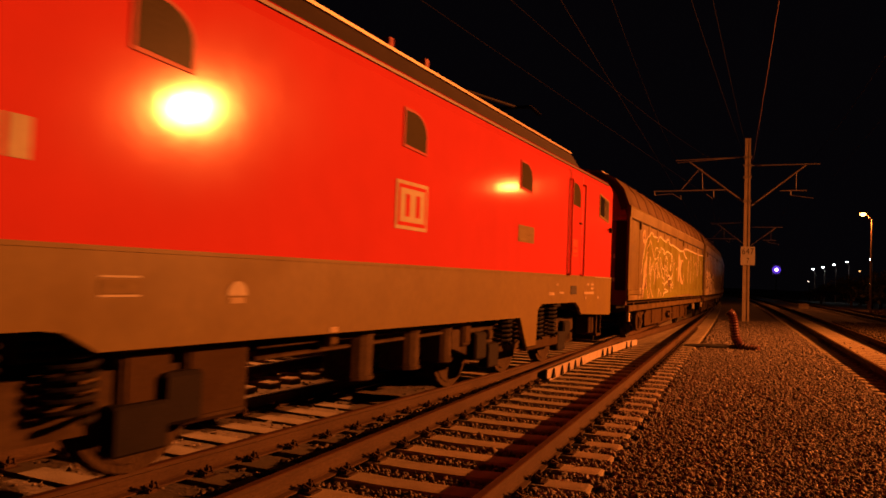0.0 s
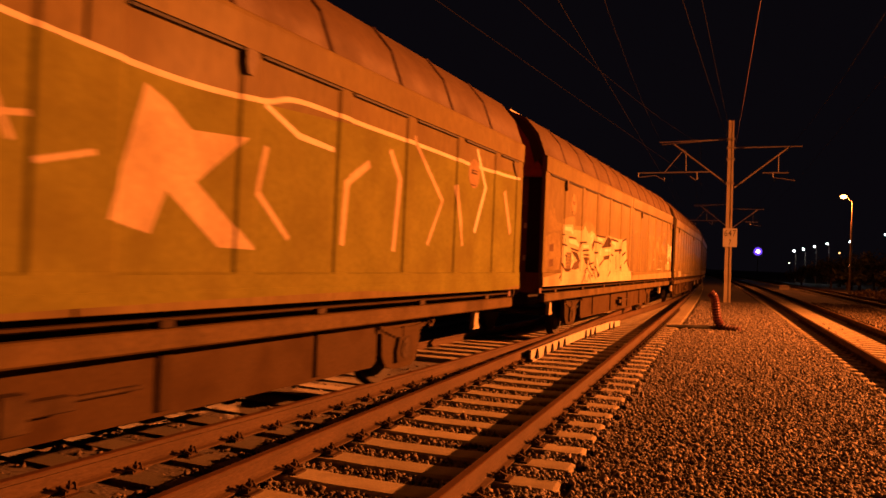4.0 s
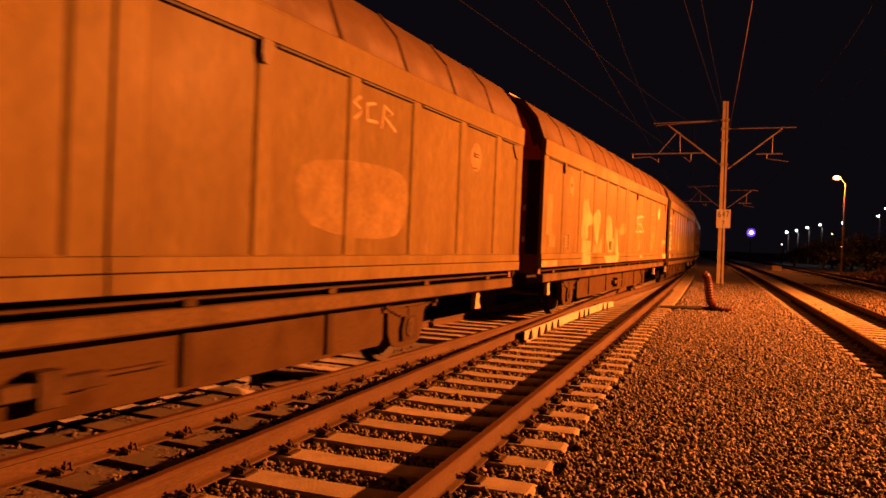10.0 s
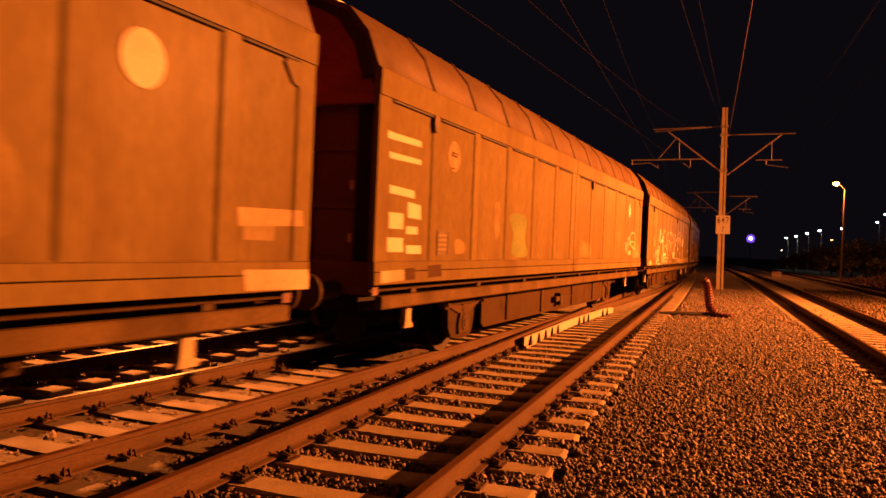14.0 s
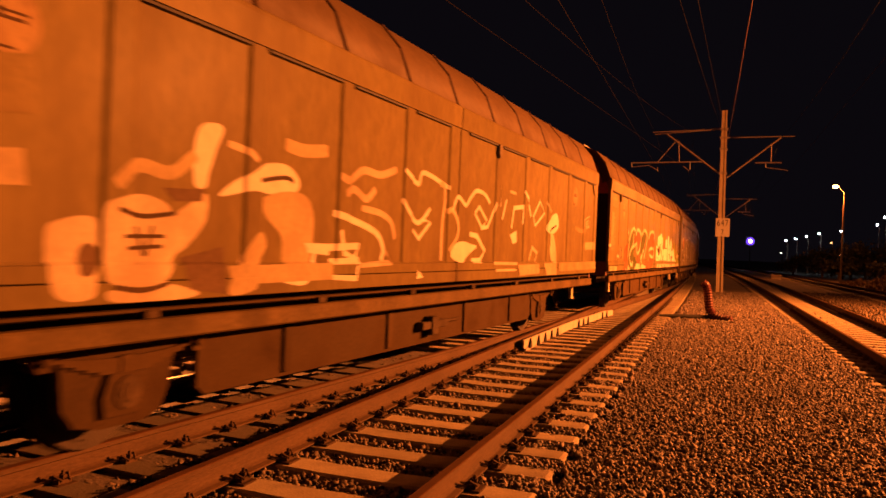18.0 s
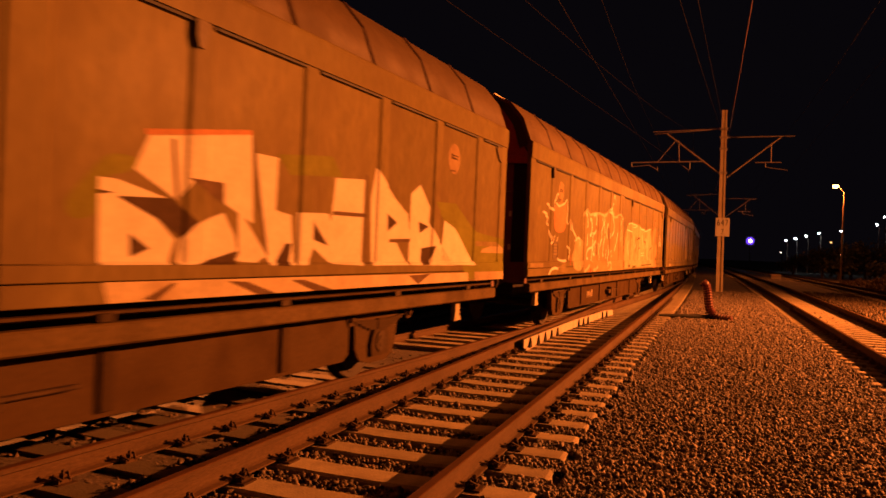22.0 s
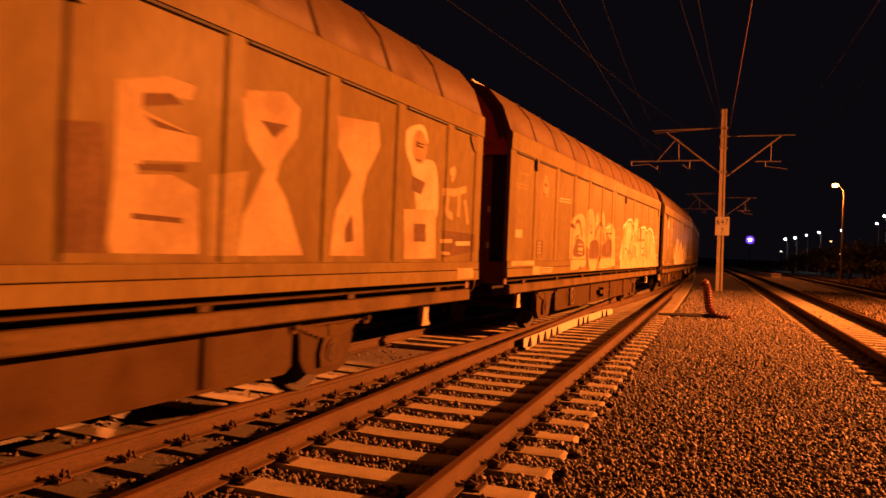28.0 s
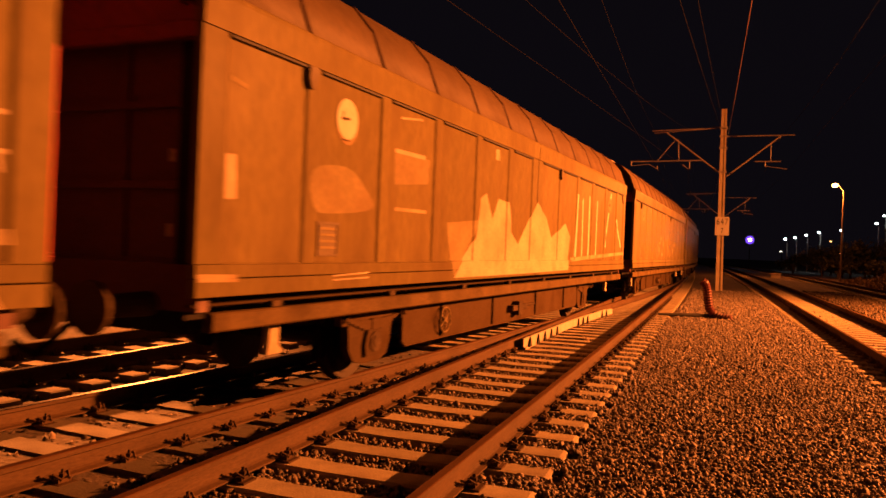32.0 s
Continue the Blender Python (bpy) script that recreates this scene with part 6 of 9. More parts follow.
    paint(W[5], "worn_patch", M_FAINT, [], [[(2.05, 2.51), (2.43, 2.59), (2.46, 2.25), (2.09, 2.2)]], 0.05, 0.00728, "faint worn patch", False)
    paint(W[5], "sill_strip", M_PALE, [], [[(0.59, 1.29), (1.18, 1.29), (1.19, 1.14), (0.62, 1.15)]], 0.05, 0.00740, "pale sill strip", False)
    # seventh: red and dark lettering, then white block letters
    w = W[6]
    tagged(w, base + " with red, dark and white graffiti lettering")
    paint(W[6], "graffiti_shape", M_GRED, [], [[(2.32, 1.12), (2.57, 1.28), (2.62, 1.5), (2.55, 1.65), (2.8, 1.8), (3.03, 1.82), (3.05, 1.32), (2.94, 1.11)]], 0.05, 0.002, "red graffiti letter", True)
    paint(W[6], "graffiti_shape", M_DARKG, [], [[(3.14, 1.41), (3.28, 1.71), (3.61, 2.03), (4.07, 2.29), (4.4, 2.21), (4.54, 1.88), (4.25, 1.58), (4.71, 1.3), (4.29, 1.08), (3.58, 1.1), (3.23, 1.27)]], 0.05, 0.0025, "dark green graffiti letter", True)
    paint(W[6], "graffiti_shape", M_GRED, [], [[(4.21, 1.83), (4.33, 2.03), (4.74, 2.26), (5.25, 2.29), (5.61, 2.1), (5.43, 1.8), (5.23, 1.64), (5.38, 1.13), (4.72, 1.15), (4.96, 1.42), (4.77, 1.89)]], 0.05, 0.003, "red graffiti letter", True)
    paint(W[6], "graffiti_shape", M_DARKG, [], [[(5.66, 1.65), (5.7, 2.07), (6.47, 2.33), (6.76, 2.15), (6.08, 1.66)]], 0.05, 0.0025, "dark green graffiti letter", True)
    paint(W[6], "graffiti_shape", M_DARKG, [], [[(3.01, 2.17), (3.3, 1.98), (3.28, 1.76), (3.03, 1.79)]], 0.05, 0.0025, "dark green graffiti letter", True)
    paint(W[6], "graffiti_shape", M_GRED, [], [[(5.86, 1.59), (6.73, 1.89), (6.63, 1.64), (6.09, 1.52)]], 0.05, 0.003, "red graffiti letter", True)
    paint(W[6], "graffiti_shape", M_GRED, [], [[(7.28, 2.07), (8.54, 2.36), (8.68, 1.68), (8.2, 1.18), (6.59, 1.16), (6.57, 1.35), (7.73, 1.39), (7.48, 1.73)]], 0.05, 0.003, "red graffiti letter", True)
    paint(W[6], "graffiti_outline", M_PALE, [[(3, 2.22), (3.34, 1.98), (3.28, 1.71), (3.11, 1.51)], [(3.43, 1.99), (3.68, 2.22), (4.17, 2.35), (4.37, 2.26)], [(4.2, 2.19), (4.11, 1.85), (3.82, 1.73), (3.55, 1.57), (3.52, 1.31), (3.85, 1.26), (3.96, 1.36)], [(4.4, 2.15), (4.86, 2.32), (5.39, 2.28), (5.67, 2.07), (5.44, 1.74), (5.05, 1.6), (4.89, 1.66), (4.75, 1.92), (4.13, 1.77)], [(5.68, 2.2), (6.3, 2.36), (6.83, 2.3), (7.04, 2.09), (6.71, 1.71), (6.52, 1.49), (6.33, 1.7), (6.02, 1.62), (5.73, 1.45), (5.67, 1.26)]], [], 0.1, 0.004, "pale graffiti outline", True)
    paint(W[6], "graffiti_outline", M_PALE, [[(7.24, 2.11), (7.84, 2.34), (8.54, 2.36), (8.7, 2.11)], [(7.39, 1.66), (7.91, 1.79), (8.62, 1.77), (8.52, 1.51), (7.71, 1.58)]], [], 0.1, 0.004, "pale graffiti outline", True)
    paint(W[6], "graffiti_base", M_PALE, [], [[(2.96, 1.11), (3.15, 1.27), (3.49, 1.1)]], 0.05, 0.0035, "pale graffiti base", False)
    paint(W[6], "graffiti_base", M_PALE, [], [[(4.27, 1.07), (4.71, 1.3), (5.37, 1.29), (5.39, 1.09)]], 0.05, 0.0035, "pale graffiti base", False)
    paint(W[6], "graffiti_base", M_PALE, [], [[(5.5, 1.13), (5.77, 1.29), (6.59, 1.21), (6.6, 1.14)]], 0.05, 0.0035, "pale graffiti base", False)
    paint(W[6], "graffiti_base", M_PALE, [], [[(2.57, 1.11), (2.7, 1.16), (2.85, 1.11)]], 0.05, 0.0035, "pale graffiti base", False)
    plates(w, [(0.6, 2.2, 0.5, 0.85)])
    paint(W[6], "graffiti_glow", M_OCHRE, [], [[(9.28, 1.77), (9.42, 1.93), (9.59, 2.08), (9.83, 2.08), (9.76, 1.99), (9.53, 1.91), (9.5, 1.7), (9.32, 1.66)]], 0.05, 0.00140, "ochre graffiti glow", True)
    paint(W[6], "graffiti_glow", M_OCHRE, [], [[(11.39, 2.31), (12.27, 2.4), (12.46, 2.22), (11.8, 2.17), (11.58, 2.15)], [(14.69, 2.14), (15.39, 2.16), (16.13, 1.81), (17.31, 1.74), (17.31, 1.12), (15.75, 1.15), (15.45, 1.6)]], 0.05, 0.00152, "ochre graffiti glow", False)
    paint(W[6], "block_letter", M_PALE, [], [[(9.54, 1.26), (15.83, 1.24), (15.84, 1.12), (12.77, 1.12), (10.89, 1.12), (9.59, 1.12)]], 0.05, 0.00164, "pale block letter", False)
    paint(W[6], "block_letter", M_WHITE, [], [[(9.8, 2.01), (9.92, 2.25), (11.03, 2.42), (11.09, 1.7), (10.36, 1.98), (10.21, 1.83)], [(9.51, 1.93), (9.66, 1.93), (10.19, 1.82), (10.03, 1.68), (10.2, 1.55), (10.14, 1.37), (9.53, 1.37)], [(10.25, 1.55), (10.4, 1.67), (10.72, 1.77), (10.86, 1.59), (10.92, 1.4), (10.48, 1.37), (10.22, 1.37)], [(11.1, 2.28), (11.4, 2.28), (11.39, 1.83), (11.62, 1.8), (11.69, 1.36), (11.31, 1.36), (11.17, 1.79)], [(10.89, 1.82), (11.29, 1.44), (11.14, 1.38), (10.92, 1.39)], [(11.71, 1.83), (12.23, 1.85), (12.28, 1.77), (12.34, 2.2), (12.91, 2.24), (12.9, 1.35), (12.29, 1.37), (11.97, 1.53), (11.88, 1.36), (11.73, 1.36)]], 0.05, 0.00176, "white block letter", False)
    paint(W[6], "block_letter", M_WHITE, [], [[(13.15, 2.39), (13.62, 2.09), (13.95, 1.94), (14.03, 1.65), (13.66, 1.62), (13.98, 1.35), (13.11, 1.35), (13.05, 2.05)], [(14.01, 2.18), (14.26, 2.31), (14.56, 2.06), (14.54, 1.87), (14.85, 1.66), (15.39, 1.34), (14.01, 1.35)], [(15.02, 1.92), (15.39, 1.83), (16.13, 1.34), (14.91, 1.35)]], 0.05, 0.00188, "white block letter", False)
    paint(W[6], "graffiti_shadow", M_BROWN, [], [[(9.68, 1.82), (10.16, 1.84), (10.42, 1.68), (10.26, 1.56), (10.04, 1.68), (9.68, 1.81)], [(9.51, 1.85), (9.64, 1.84), (9.51, 1.82)], [(9.78, 1.58), (9.96, 1.48), (9.79, 1.42)]], 0.05, 0.00200, "dark brown graffiti shadow", False)
    paint(W[6], "graffiti_shadow", M_DARKT, [], [[(10.3, 2), (10.71, 2), (10.72, 1.83)]], 0.05, 0.00212, "dark tan graffiti shadow", False)
    paint(W[6], "graffiti_shadow", M_BROWN, [], [[(10.41, 1.37), (10.91, 1.48), (10.87, 1.37)], [(11.39, 1.36), (11.55, 1.55), (11.64, 1.55), (11.6, 1.35)], [(11.95, 1.79), (12.25, 1.54), (11.96, 1.6)], [(13.44, 1.92), (13.68, 1.83), (13.46, 1.72)], [(14.24, 1.87), (14.54, 1.82), (14.28, 1.73)], [(14.34, 1.55), (14.75, 1.59), (14.55, 1.35), (14.34, 1.35)]], 0.05, 0.00224, "dark brown graffiti shadow", False)
    paint(W[6], "graffiti_shadow", M_DARKT, [], [[(10.76, 1.24), (11, 1.23), (11.39, 1.12), (11.13, 1.12)], [(11.61, 1.23), (11.81, 1.23), (12.31, 1.12), (11.98, 1.12)], [(13.96, 1.23), (14.56, 1.24), (14.23, 1.12)], [(9.89, 1.14), (10.15, 1.24), (10.2, 1.24), (10.02, 1.12)]], 0.05, 0.00236, "dark tan graffiti shadow", False)
    paint(W[6], "graffiti_edge", M_DARKT, [[(11.04, 2.4), (11.16, 1.91), (11.29, 1.44)]], [], 0.04, 0.00248, "dark tan graffiti edge", False)
    paint(W[6], "graffiti_edge", M_DARKT, [[(12.95, 2.29), (13, 1.35)], [(12.31, 1.86), (12.97, 1.87)], [(13.5, 1.62), (14.03, 1.64)], [(10.15, 2.26), (10.21, 1.84)]], [], 0.05, 0.00260, "dark tan graffiti edge", False)
    paint(W[6], "graffiti_edge", M_GPINK, [[(9.89, 2.27), (11.03, 2.44)]], [], 0.05, 0.00272, "pinkish graffiti edge", False)
    paint(W[6], "sill_strip", M_PALER, [], [[(16.07, 1.25), (17.31, 1.24), (17.31, 1.12), (16.09, 1.12)]], 0.05, 0.00284, "soft pale sill strip", False)
    paint(W[6], "worn_patch", M_PALER, [], [[(16.43, 1.57), (17.07, 1.66), (17.31, 1.59), (17.31, 1.52), (16.38, 1.52)]], 0.05, 0.00296, "soft pale worn patch", False)
    paint(W[6], "worn_patch", M_FAINT, [], [[(16.1, 1.68), (17.05, 1.69), (17.08, 1.62), (16.11, 1.61)]], 0.05, 0.00308, "faint worn patch", False)
    # eighth: pale squiggles along the whole wall
    w = W[7]
    tagged(w, base + " with pale squiggle graffiti along the whole wall")
    paint(W[7], "graffiti_fill", M_CREAM, [], [[(4.38, 2.42), (5.58, 2.46), (7.22, 2.64), (7.67, 2.86), (8.26, 2.51), (8.96, 2.51), (9.13, 1.12), (4.48, 1.12)]], 0.05, 0.00140, "faint graffiti fill", False)
    paint(W[7], "graffiti_figure", M_GPINK, [], [[(1.96, 2.48), (2.64, 2.54), (2.74, 2.21), (2.6, 1.99), (2.05, 1.95), (1.84, 2.09), (1.82, 2.32)]], 0.05, 0.00152, "pinkish graffiti figure", True)
    paint(W[7], "graffiti_figure", M_PALE, [], [[(2.11, 2.73), (2.17, 2.88), (2.32, 2.93), (2.45, 2.87), (2.38, 2.74), (2.19, 2.69)]], 0.05, 0.00164, "pale graffiti figure", True)
    paint(W[7], "graffiti_figure", M_PALER, [], [[(3.52, 1.63), (3.67, 1.83), (4.1, 1.85), (4.4, 1.73), (4.36, 1.4), (3.99, 1.18), (3.43, 1.24), (3.34, 1.45)]], 0.05, 0.00176, "soft pale graffiti figure", True)
    paint(W[7], "graffiti_light", M_WHITE, [[(1.03, 2.28), (1.16, 2.28), (1.31, 2.25)], [(1.27, 2.45), (1.4, 2.43), (1.48, 2.38)], [(1.2, 2.23), (1.37, 2.19), (1.3, 2.09), (1.41, 2.05)], [(1.48, 2.38), (1.62, 2.36), (1.78, 2.35), (1.8, 2.5), (2, 2.68), (2.15, 2.67)]], [], 0.05, 0.00188, "white graffiti light", False)
    paint(W[7], "graffiti_light", M_WHITE, [[(1.93, 2.5), (2.16, 2.45), (2.56, 2.53), (2.74, 2.62), (2.83, 2.45), (2.79, 2.18), (2.92, 2.13)]], [], 0.04, 0.00200, "white graffiti light", False)
    paint(W[7], "graffiti_light", M_WHITE, [[(1.47, 1.97), (1.55, 1.83), (1.64, 1.87), (1.58, 1.71), (1.78, 1.77), (1.91, 1.87), (1.86, 1.73), (2.08, 1.72), (2.13, 1.85)]], [], 0.045, 0.00212, "white graffiti light", False)
    paint(W[7], "graffiti_light", M_WHITE, [[(2.03, 1.67), (2.12, 1.49), (2.24, 1.4), (2.58, 1.38), (2.84, 1.4)]], [], 0.05, 0.00224, "white graffiti light", False)
    paint(W[7], "graffiti_light", M_WHITE, [[(1.45, 1.12), (1.63, 1.22), (1.9, 1.25), (2.13, 1.23)]], [], 0.05, 0.00236, "white graffiti light", True)
    paint(W[7], "graffiti_light", M_WHITE, [[(2.98, 2.23), (3.09, 2.01), (3.2, 2.25), (3.29, 2.04), (3.53, 1.94), (3.72, 1.84)], [(3.56, 1.8), (3.83, 1.89), (4.02, 1.85), (4.01, 1.71)], [(2.87, 1.69), (3.04, 1.61), (2.98, 1.42)]], [], 0.05, 0.00248, "white graffiti light", False)
    paint(W[7], "graffiti_stroke", M_GRED, [[(3.19, 1.68), (3.13, 1.3)]], [], 0.05, 0.00260, "short red graffiti stroke", False)
    paint(W[7], "graffiti_light", M_WHITE, [[(4.39, 2.39), (4.59, 2.49), (4.66, 2.35), (4.79, 2.33)], [(4.89, 2.3), (5.23, 2.29), (5.17, 2.01), (4.96, 1.94)], [(5.35, 2.39), (5.55, 2.46), (5.69, 2.37)]], [], 0.06, 0.00272, "white graffiti light", True)
    paint(W[7], "graffiti_light", M_WHITE, [[(5.74, 2.45), (6.44, 2.47), (7.21, 2.68), (7.62, 2.87), (7.72, 3.1), (7.95, 2.83)]], [], 0.05, 0.00284, "white graffiti light", True)
    paint(W[7], "graffiti_light", M_WHITE, [[(6.45, 2.43), (6.59, 2.21), (6.38, 2.03)], [(6.75, 2.46), (6.68, 2.06)]], [], 0.06, 0.00296, "white graffiti light", False)
    paint(W[7], "graffiti_light", M_WHITE, [[(7.32, 2.69), (7.66, 2.57), (7.94, 2.22), (7.74, 1.99)]], [], 0.06, 0.00308, "white graffiti light", True)
    paint(W[7], "graffiti_light", M_WHITE, [[(8.09, 2.5), (8.96, 2.53)]], [], 0.05, 0.00320, "white graffiti light", False)
    paint(W[7], "graffiti_light", M_WHITE, [[(5.35, 1.67), (4.94, 1.66), (4.72, 1.51), (4.83, 1.4)]], [], 0.05, 0.00332, "white graffiti light", True)
    paint(W[7], "graffiti_light", M_WHITE, [[(5.82, 2.03), (5.76, 1.71), (5.52, 1.58)], [(6.24, 1.99), (6.02, 1.45)], [(6.54, 1.93), (6.31, 1.38)], [(7.34, 2), (7.2, 1.43)]], [], 0.06, 0.00344, "white graffiti light", False)
    paint(W[7], "graffiti_base", M_PALE, [[(4.47, 1.22), (5.78, 1.24), (7.29, 1.18), (8.96, 1.24)]], [], 0.06, 0.00356, "pale graffiti base", False)
    paint(W[7], "worn_patch", M_FAINT, [], [[(0.63, 2.34), (0.87, 2.4), (0.86, 2.13), (0.64, 2.12)], [(2.19, 1.27), (2.67, 1.36), (2.8, 1.22), (2.69, 1.13), (2.2, 1.19)]], 0.05, 0.00368, "faint worn patch", False)
    paint(W[7], "sill_strip", M_CREAM, [], [[(0.26, 1.35), (1.08, 1.35), (1.08, 1.27), (0.26, 1.28)]], 0.05, 0.00380, "faint sill strip", False)
    paint(W[7], "graffiti_fill", M_CREAM, [], [[(4.25, 2.36), (4.64, 2.5), (4.96, 2.42), (5.83, 2.51), (6.71, 2.5), (7.04, 2.66), (7.86, 2.5), (8.81, 2.55), (8.92, 1.18), (7.73, 1.17), (4.27, 1.15)]], 0.05, 0.00392, "faint graffiti fill", False)
    paint(W[7], "graffiti_outline", M_PALE, [[(4.25, 2.38), (4.48, 2.51), (4.64, 2.52), (4.89, 2.43), (5.28, 2.47), (5.83, 2.51), (6.27, 2.5), (6.71, 2.5), (7.04, 2.66)], [(7.04, 2.66), (7.51, 2.6), (7.86, 2.51), (8.81, 2.56), (8.94, 1.44)]], [], 0.06, 0.00404, "pale graffiti outline", True)
    paint(W[7], "graffiti_figure", M_GPINK, [[(7.34, 2.79), (7.49, 2.97), (7.66, 2.93), (8.02, 2.86)]], [], 0.12, 0.00416, "pinkish graffiti figure", True)
    paint(W[7], "graffiti_stroke", M_GPINK, [], [[(8.88, 1.76), (9.11, 1.82), (9.12, 1.23), (8.7, 1.19), (8.88, 1.44)]], 0.05, 0.00428, "pinkish graffiti red", False)
    paint(W[7], "graffiti_light", M_WHITE, [[(4.45, 2.4), (4.58, 2.4), (4.68, 2.31), (4.72, 2.17), (4.62, 2.16)]], [], 0.07, 0.00440, "white graffiti light", True)
    paint(W[7], "graffiti_light", M_WHITE, [[(4.91, 2.33), (5.08, 2.31), (5.16, 2.18), (5.12, 2.01), (4.95, 1.96)]], [], 0.08, 0.00452, "white graffiti light", True)
    paint(W[7], "graffiti_light", M_WHITE, [[(5.32, 2.42), (5.5, 2.47), (5.62, 2.38), (5.63, 2.21)]], [], 0.07, 0.00464, "white graffiti light", True)
    paint(W[7], "graffiti_light", M_WHITE, [[(5.61, 2.12), (5.52, 2.04), (5.39, 2.01), (5.28, 2.02), (5.26, 1.71), (5.17, 1.35)]], [], 0.07, 0.00476, "white graffiti light", False)
    paint(W[7], "graffiti_light", M_WHITE, [[(4.73, 2), (4.71, 1.71)]], [], 0.08, 0.00488, "white graffiti light", False)
    paint(W[7], "graffiti_light", M_WHITE, [[(5.3, 1.69), (5.08, 1.68), (4.82, 1.64), (4.69, 1.54), (4.69, 1.45), (4.84, 1.43)], [(5.58, 1.84), (5.4, 1.78), (5.33, 1.68), (5.35, 1.56), (5.51, 1.51)]], [], 0.06, 0.00500, "white graffiti light", True)
    paint(W[7], "graffiti_light", M_WHITE, [[(5.51, 1.77), (5.57, 1.53)], [(5.8, 1.81), (5.89, 1.52)]], [], 0.06, 0.00512, "white graffiti light", False)
    paint(W[7], "graffiti_light", M_WHITE, [[(6.28, 2.42), (6.45, 2.28), (6.24, 2.1), (6.28, 1.95)], [(6.55, 2.45), (6.53, 2.27), (6.65, 2.05)]], [], 0.07, 0.00524, "white graffiti light", False)
    paint(W[7], "graffiti_light", M_WHITE, [[(6.31, 1.92), (6.14, 1.8), (6.01, 1.5), (5.98, 1.39)], [(6.66, 1.98), (6.51, 1.78), (6.45, 1.55), (6.55, 1.49)], [(7, 2.32), (6.84, 2.13), (6.97, 1.92)]], [], 0.06, 0.00536, "white graffiti light", True)
    paint(W[7], "graffiti_light", M_WHITE, [[(6.86, 1.68), (6.85, 1.43)], [(7.11, 1.77), (7.17, 1.56), (7.01, 1.31)], [(7.23, 2.08), (7.26, 1.94)]], [], 0.06, 0.00548, "white graffiti light", False)
    paint(W[7], "graffiti_light", M_WHITE, [[(7.12, 2.62), (7.52, 2.55), (7.77, 2.32), (7.76, 2.13), (7.44, 1.99)], [(8.33, 2.14), (8.19, 1.88), (7.9, 1.62)]], [], 0.06, 0.00560, "white graffiti light", True)
    paint(W[7], "graffiti_light", M_WHITE, [[(8.66, 2.46), (8.73, 1.9)]], [], 0.06, 0.00572, "white graffiti light", False)
    paint(W[7], "graffiti_light", M_PALE, [[(7.27, 1.61), (7.59, 1.63), (7.5, 1.48), (7.68, 1.52)]], [], 0.06, 0.00584, "pale graffiti light", False)
    paint(W[7], "graffiti_light", M_PALE, [[(6.95, 1.23), (7.23, 1.35), (7.47, 1.26), (7.32, 1.13)]], [], 0.06, 0.00596, "pale graffiti light", True)
    paint(W[7], "graffiti_light", M_PALE, [[(4.39, 1.15), (4.67, 1.2), (4.91, 1.29)], [(5.31, 1.17), (5.58, 1.18), (5.81, 1.25)]], [], 0.07, 0.00608, "pale graffiti light", True)
    paint(W[7], "graffiti_spot", M_DARKT, [], [[(5.58, 1.78), (5.69, 1.77), (5.72, 1.5), (5.62, 1.55)], [(7, 2.25), (7.15, 2.2), (7.15, 1.99), (7.04, 1.89)]], 0.05, 0.00620, "dark tan graffiti spot", False)
    paint(W[7], "graffiti_spot", M_GRED, [], [[(4.91, 1.21), (5.06, 1.22), (5.05, 1.12), (4.92, 1.12)]], 0.05, 0.00632, "red graffiti spot", False)
    paint(W[7], "graffiti_spot", M_DARKG, [], [[(9.18, 1.72), (9.52, 1.75), (9.51, 1.63), (9.21, 1.6)]], 0.05, 0.00644, "dark green graffiti spot", False)
    paint(W[7], "graffiti_fill", M_PALER, [], [[(9.7, 2.33), (10.17, 2.48), (10.46, 2.47), (10.79, 2.5), (11.45, 2.46), (11.76, 2.47), (12.04, 2.43), (12.93, 2.36), (14.29, 2.4), (14.61, 1.96), (14.88, 1.57), (14.91, 1.17), (11.36, 1.17), (9.33, 1.15), (9.33, 1.68), (9.43, 2.01)]], 0.05, 0.00656, "soft pale graffiti fill", False)
    paint(W[7], "graffiti_blob", M_GPINK, [], [[(14.57, 2.32), (14.87, 2.44), (15.36, 2.51), (15.57, 2.29), (15.27, 2.01), (15.71, 1.88), (15.78, 1.55), (15.4, 1.43), (15.57, 1.14), (14.84, 1.16), (14.97, 1.57), (14.61, 1.9)]], 0.05, 0.00668, "pinkish graffiti blob", True)
    paint(W[7], "graffiti_shade", M_CREAM, [[(9.31, 2.07), (9.49, 2.1), (9.71, 2.13)]], [], 0.14, 0.00680, "faint graffiti shade", True)
    paint(W[7], "graffiti_shade", M_CREAM, [[(10.35, 2.1), (10.62, 2), (10.59, 1.73)]], [], 0.12, 0.00692, "faint graffiti shade", True)
    paint(W[7], "graffiti_shade", M_CREAM, [[(11.24, 1.99), (11.47, 2.05), (11.43, 1.78), (11.21, 1.65)]], [], 0.1, 0.00704, "faint graffiti shade", True)
    paint(W[7], "graffiti_shade", M_DARKG, [[(10.47, 1.56), (10.59, 1.73)]], [], 0.07, 0.00716, "dark green graffiti shade", False)
    paint(W[7], "graffiti_shade", M_DARKT, [[(11.54, 2.01), (11.79, 2.07), (12, 2.06)], [(11.74, 1.75), (12.16, 1.77)], [(12.91, 1.98), (13.19, 1.98)], [(14.11, 1.71), (14.59, 1.83)]], [], 0.06, 0.00728, "dark tan graffiti shade", False)
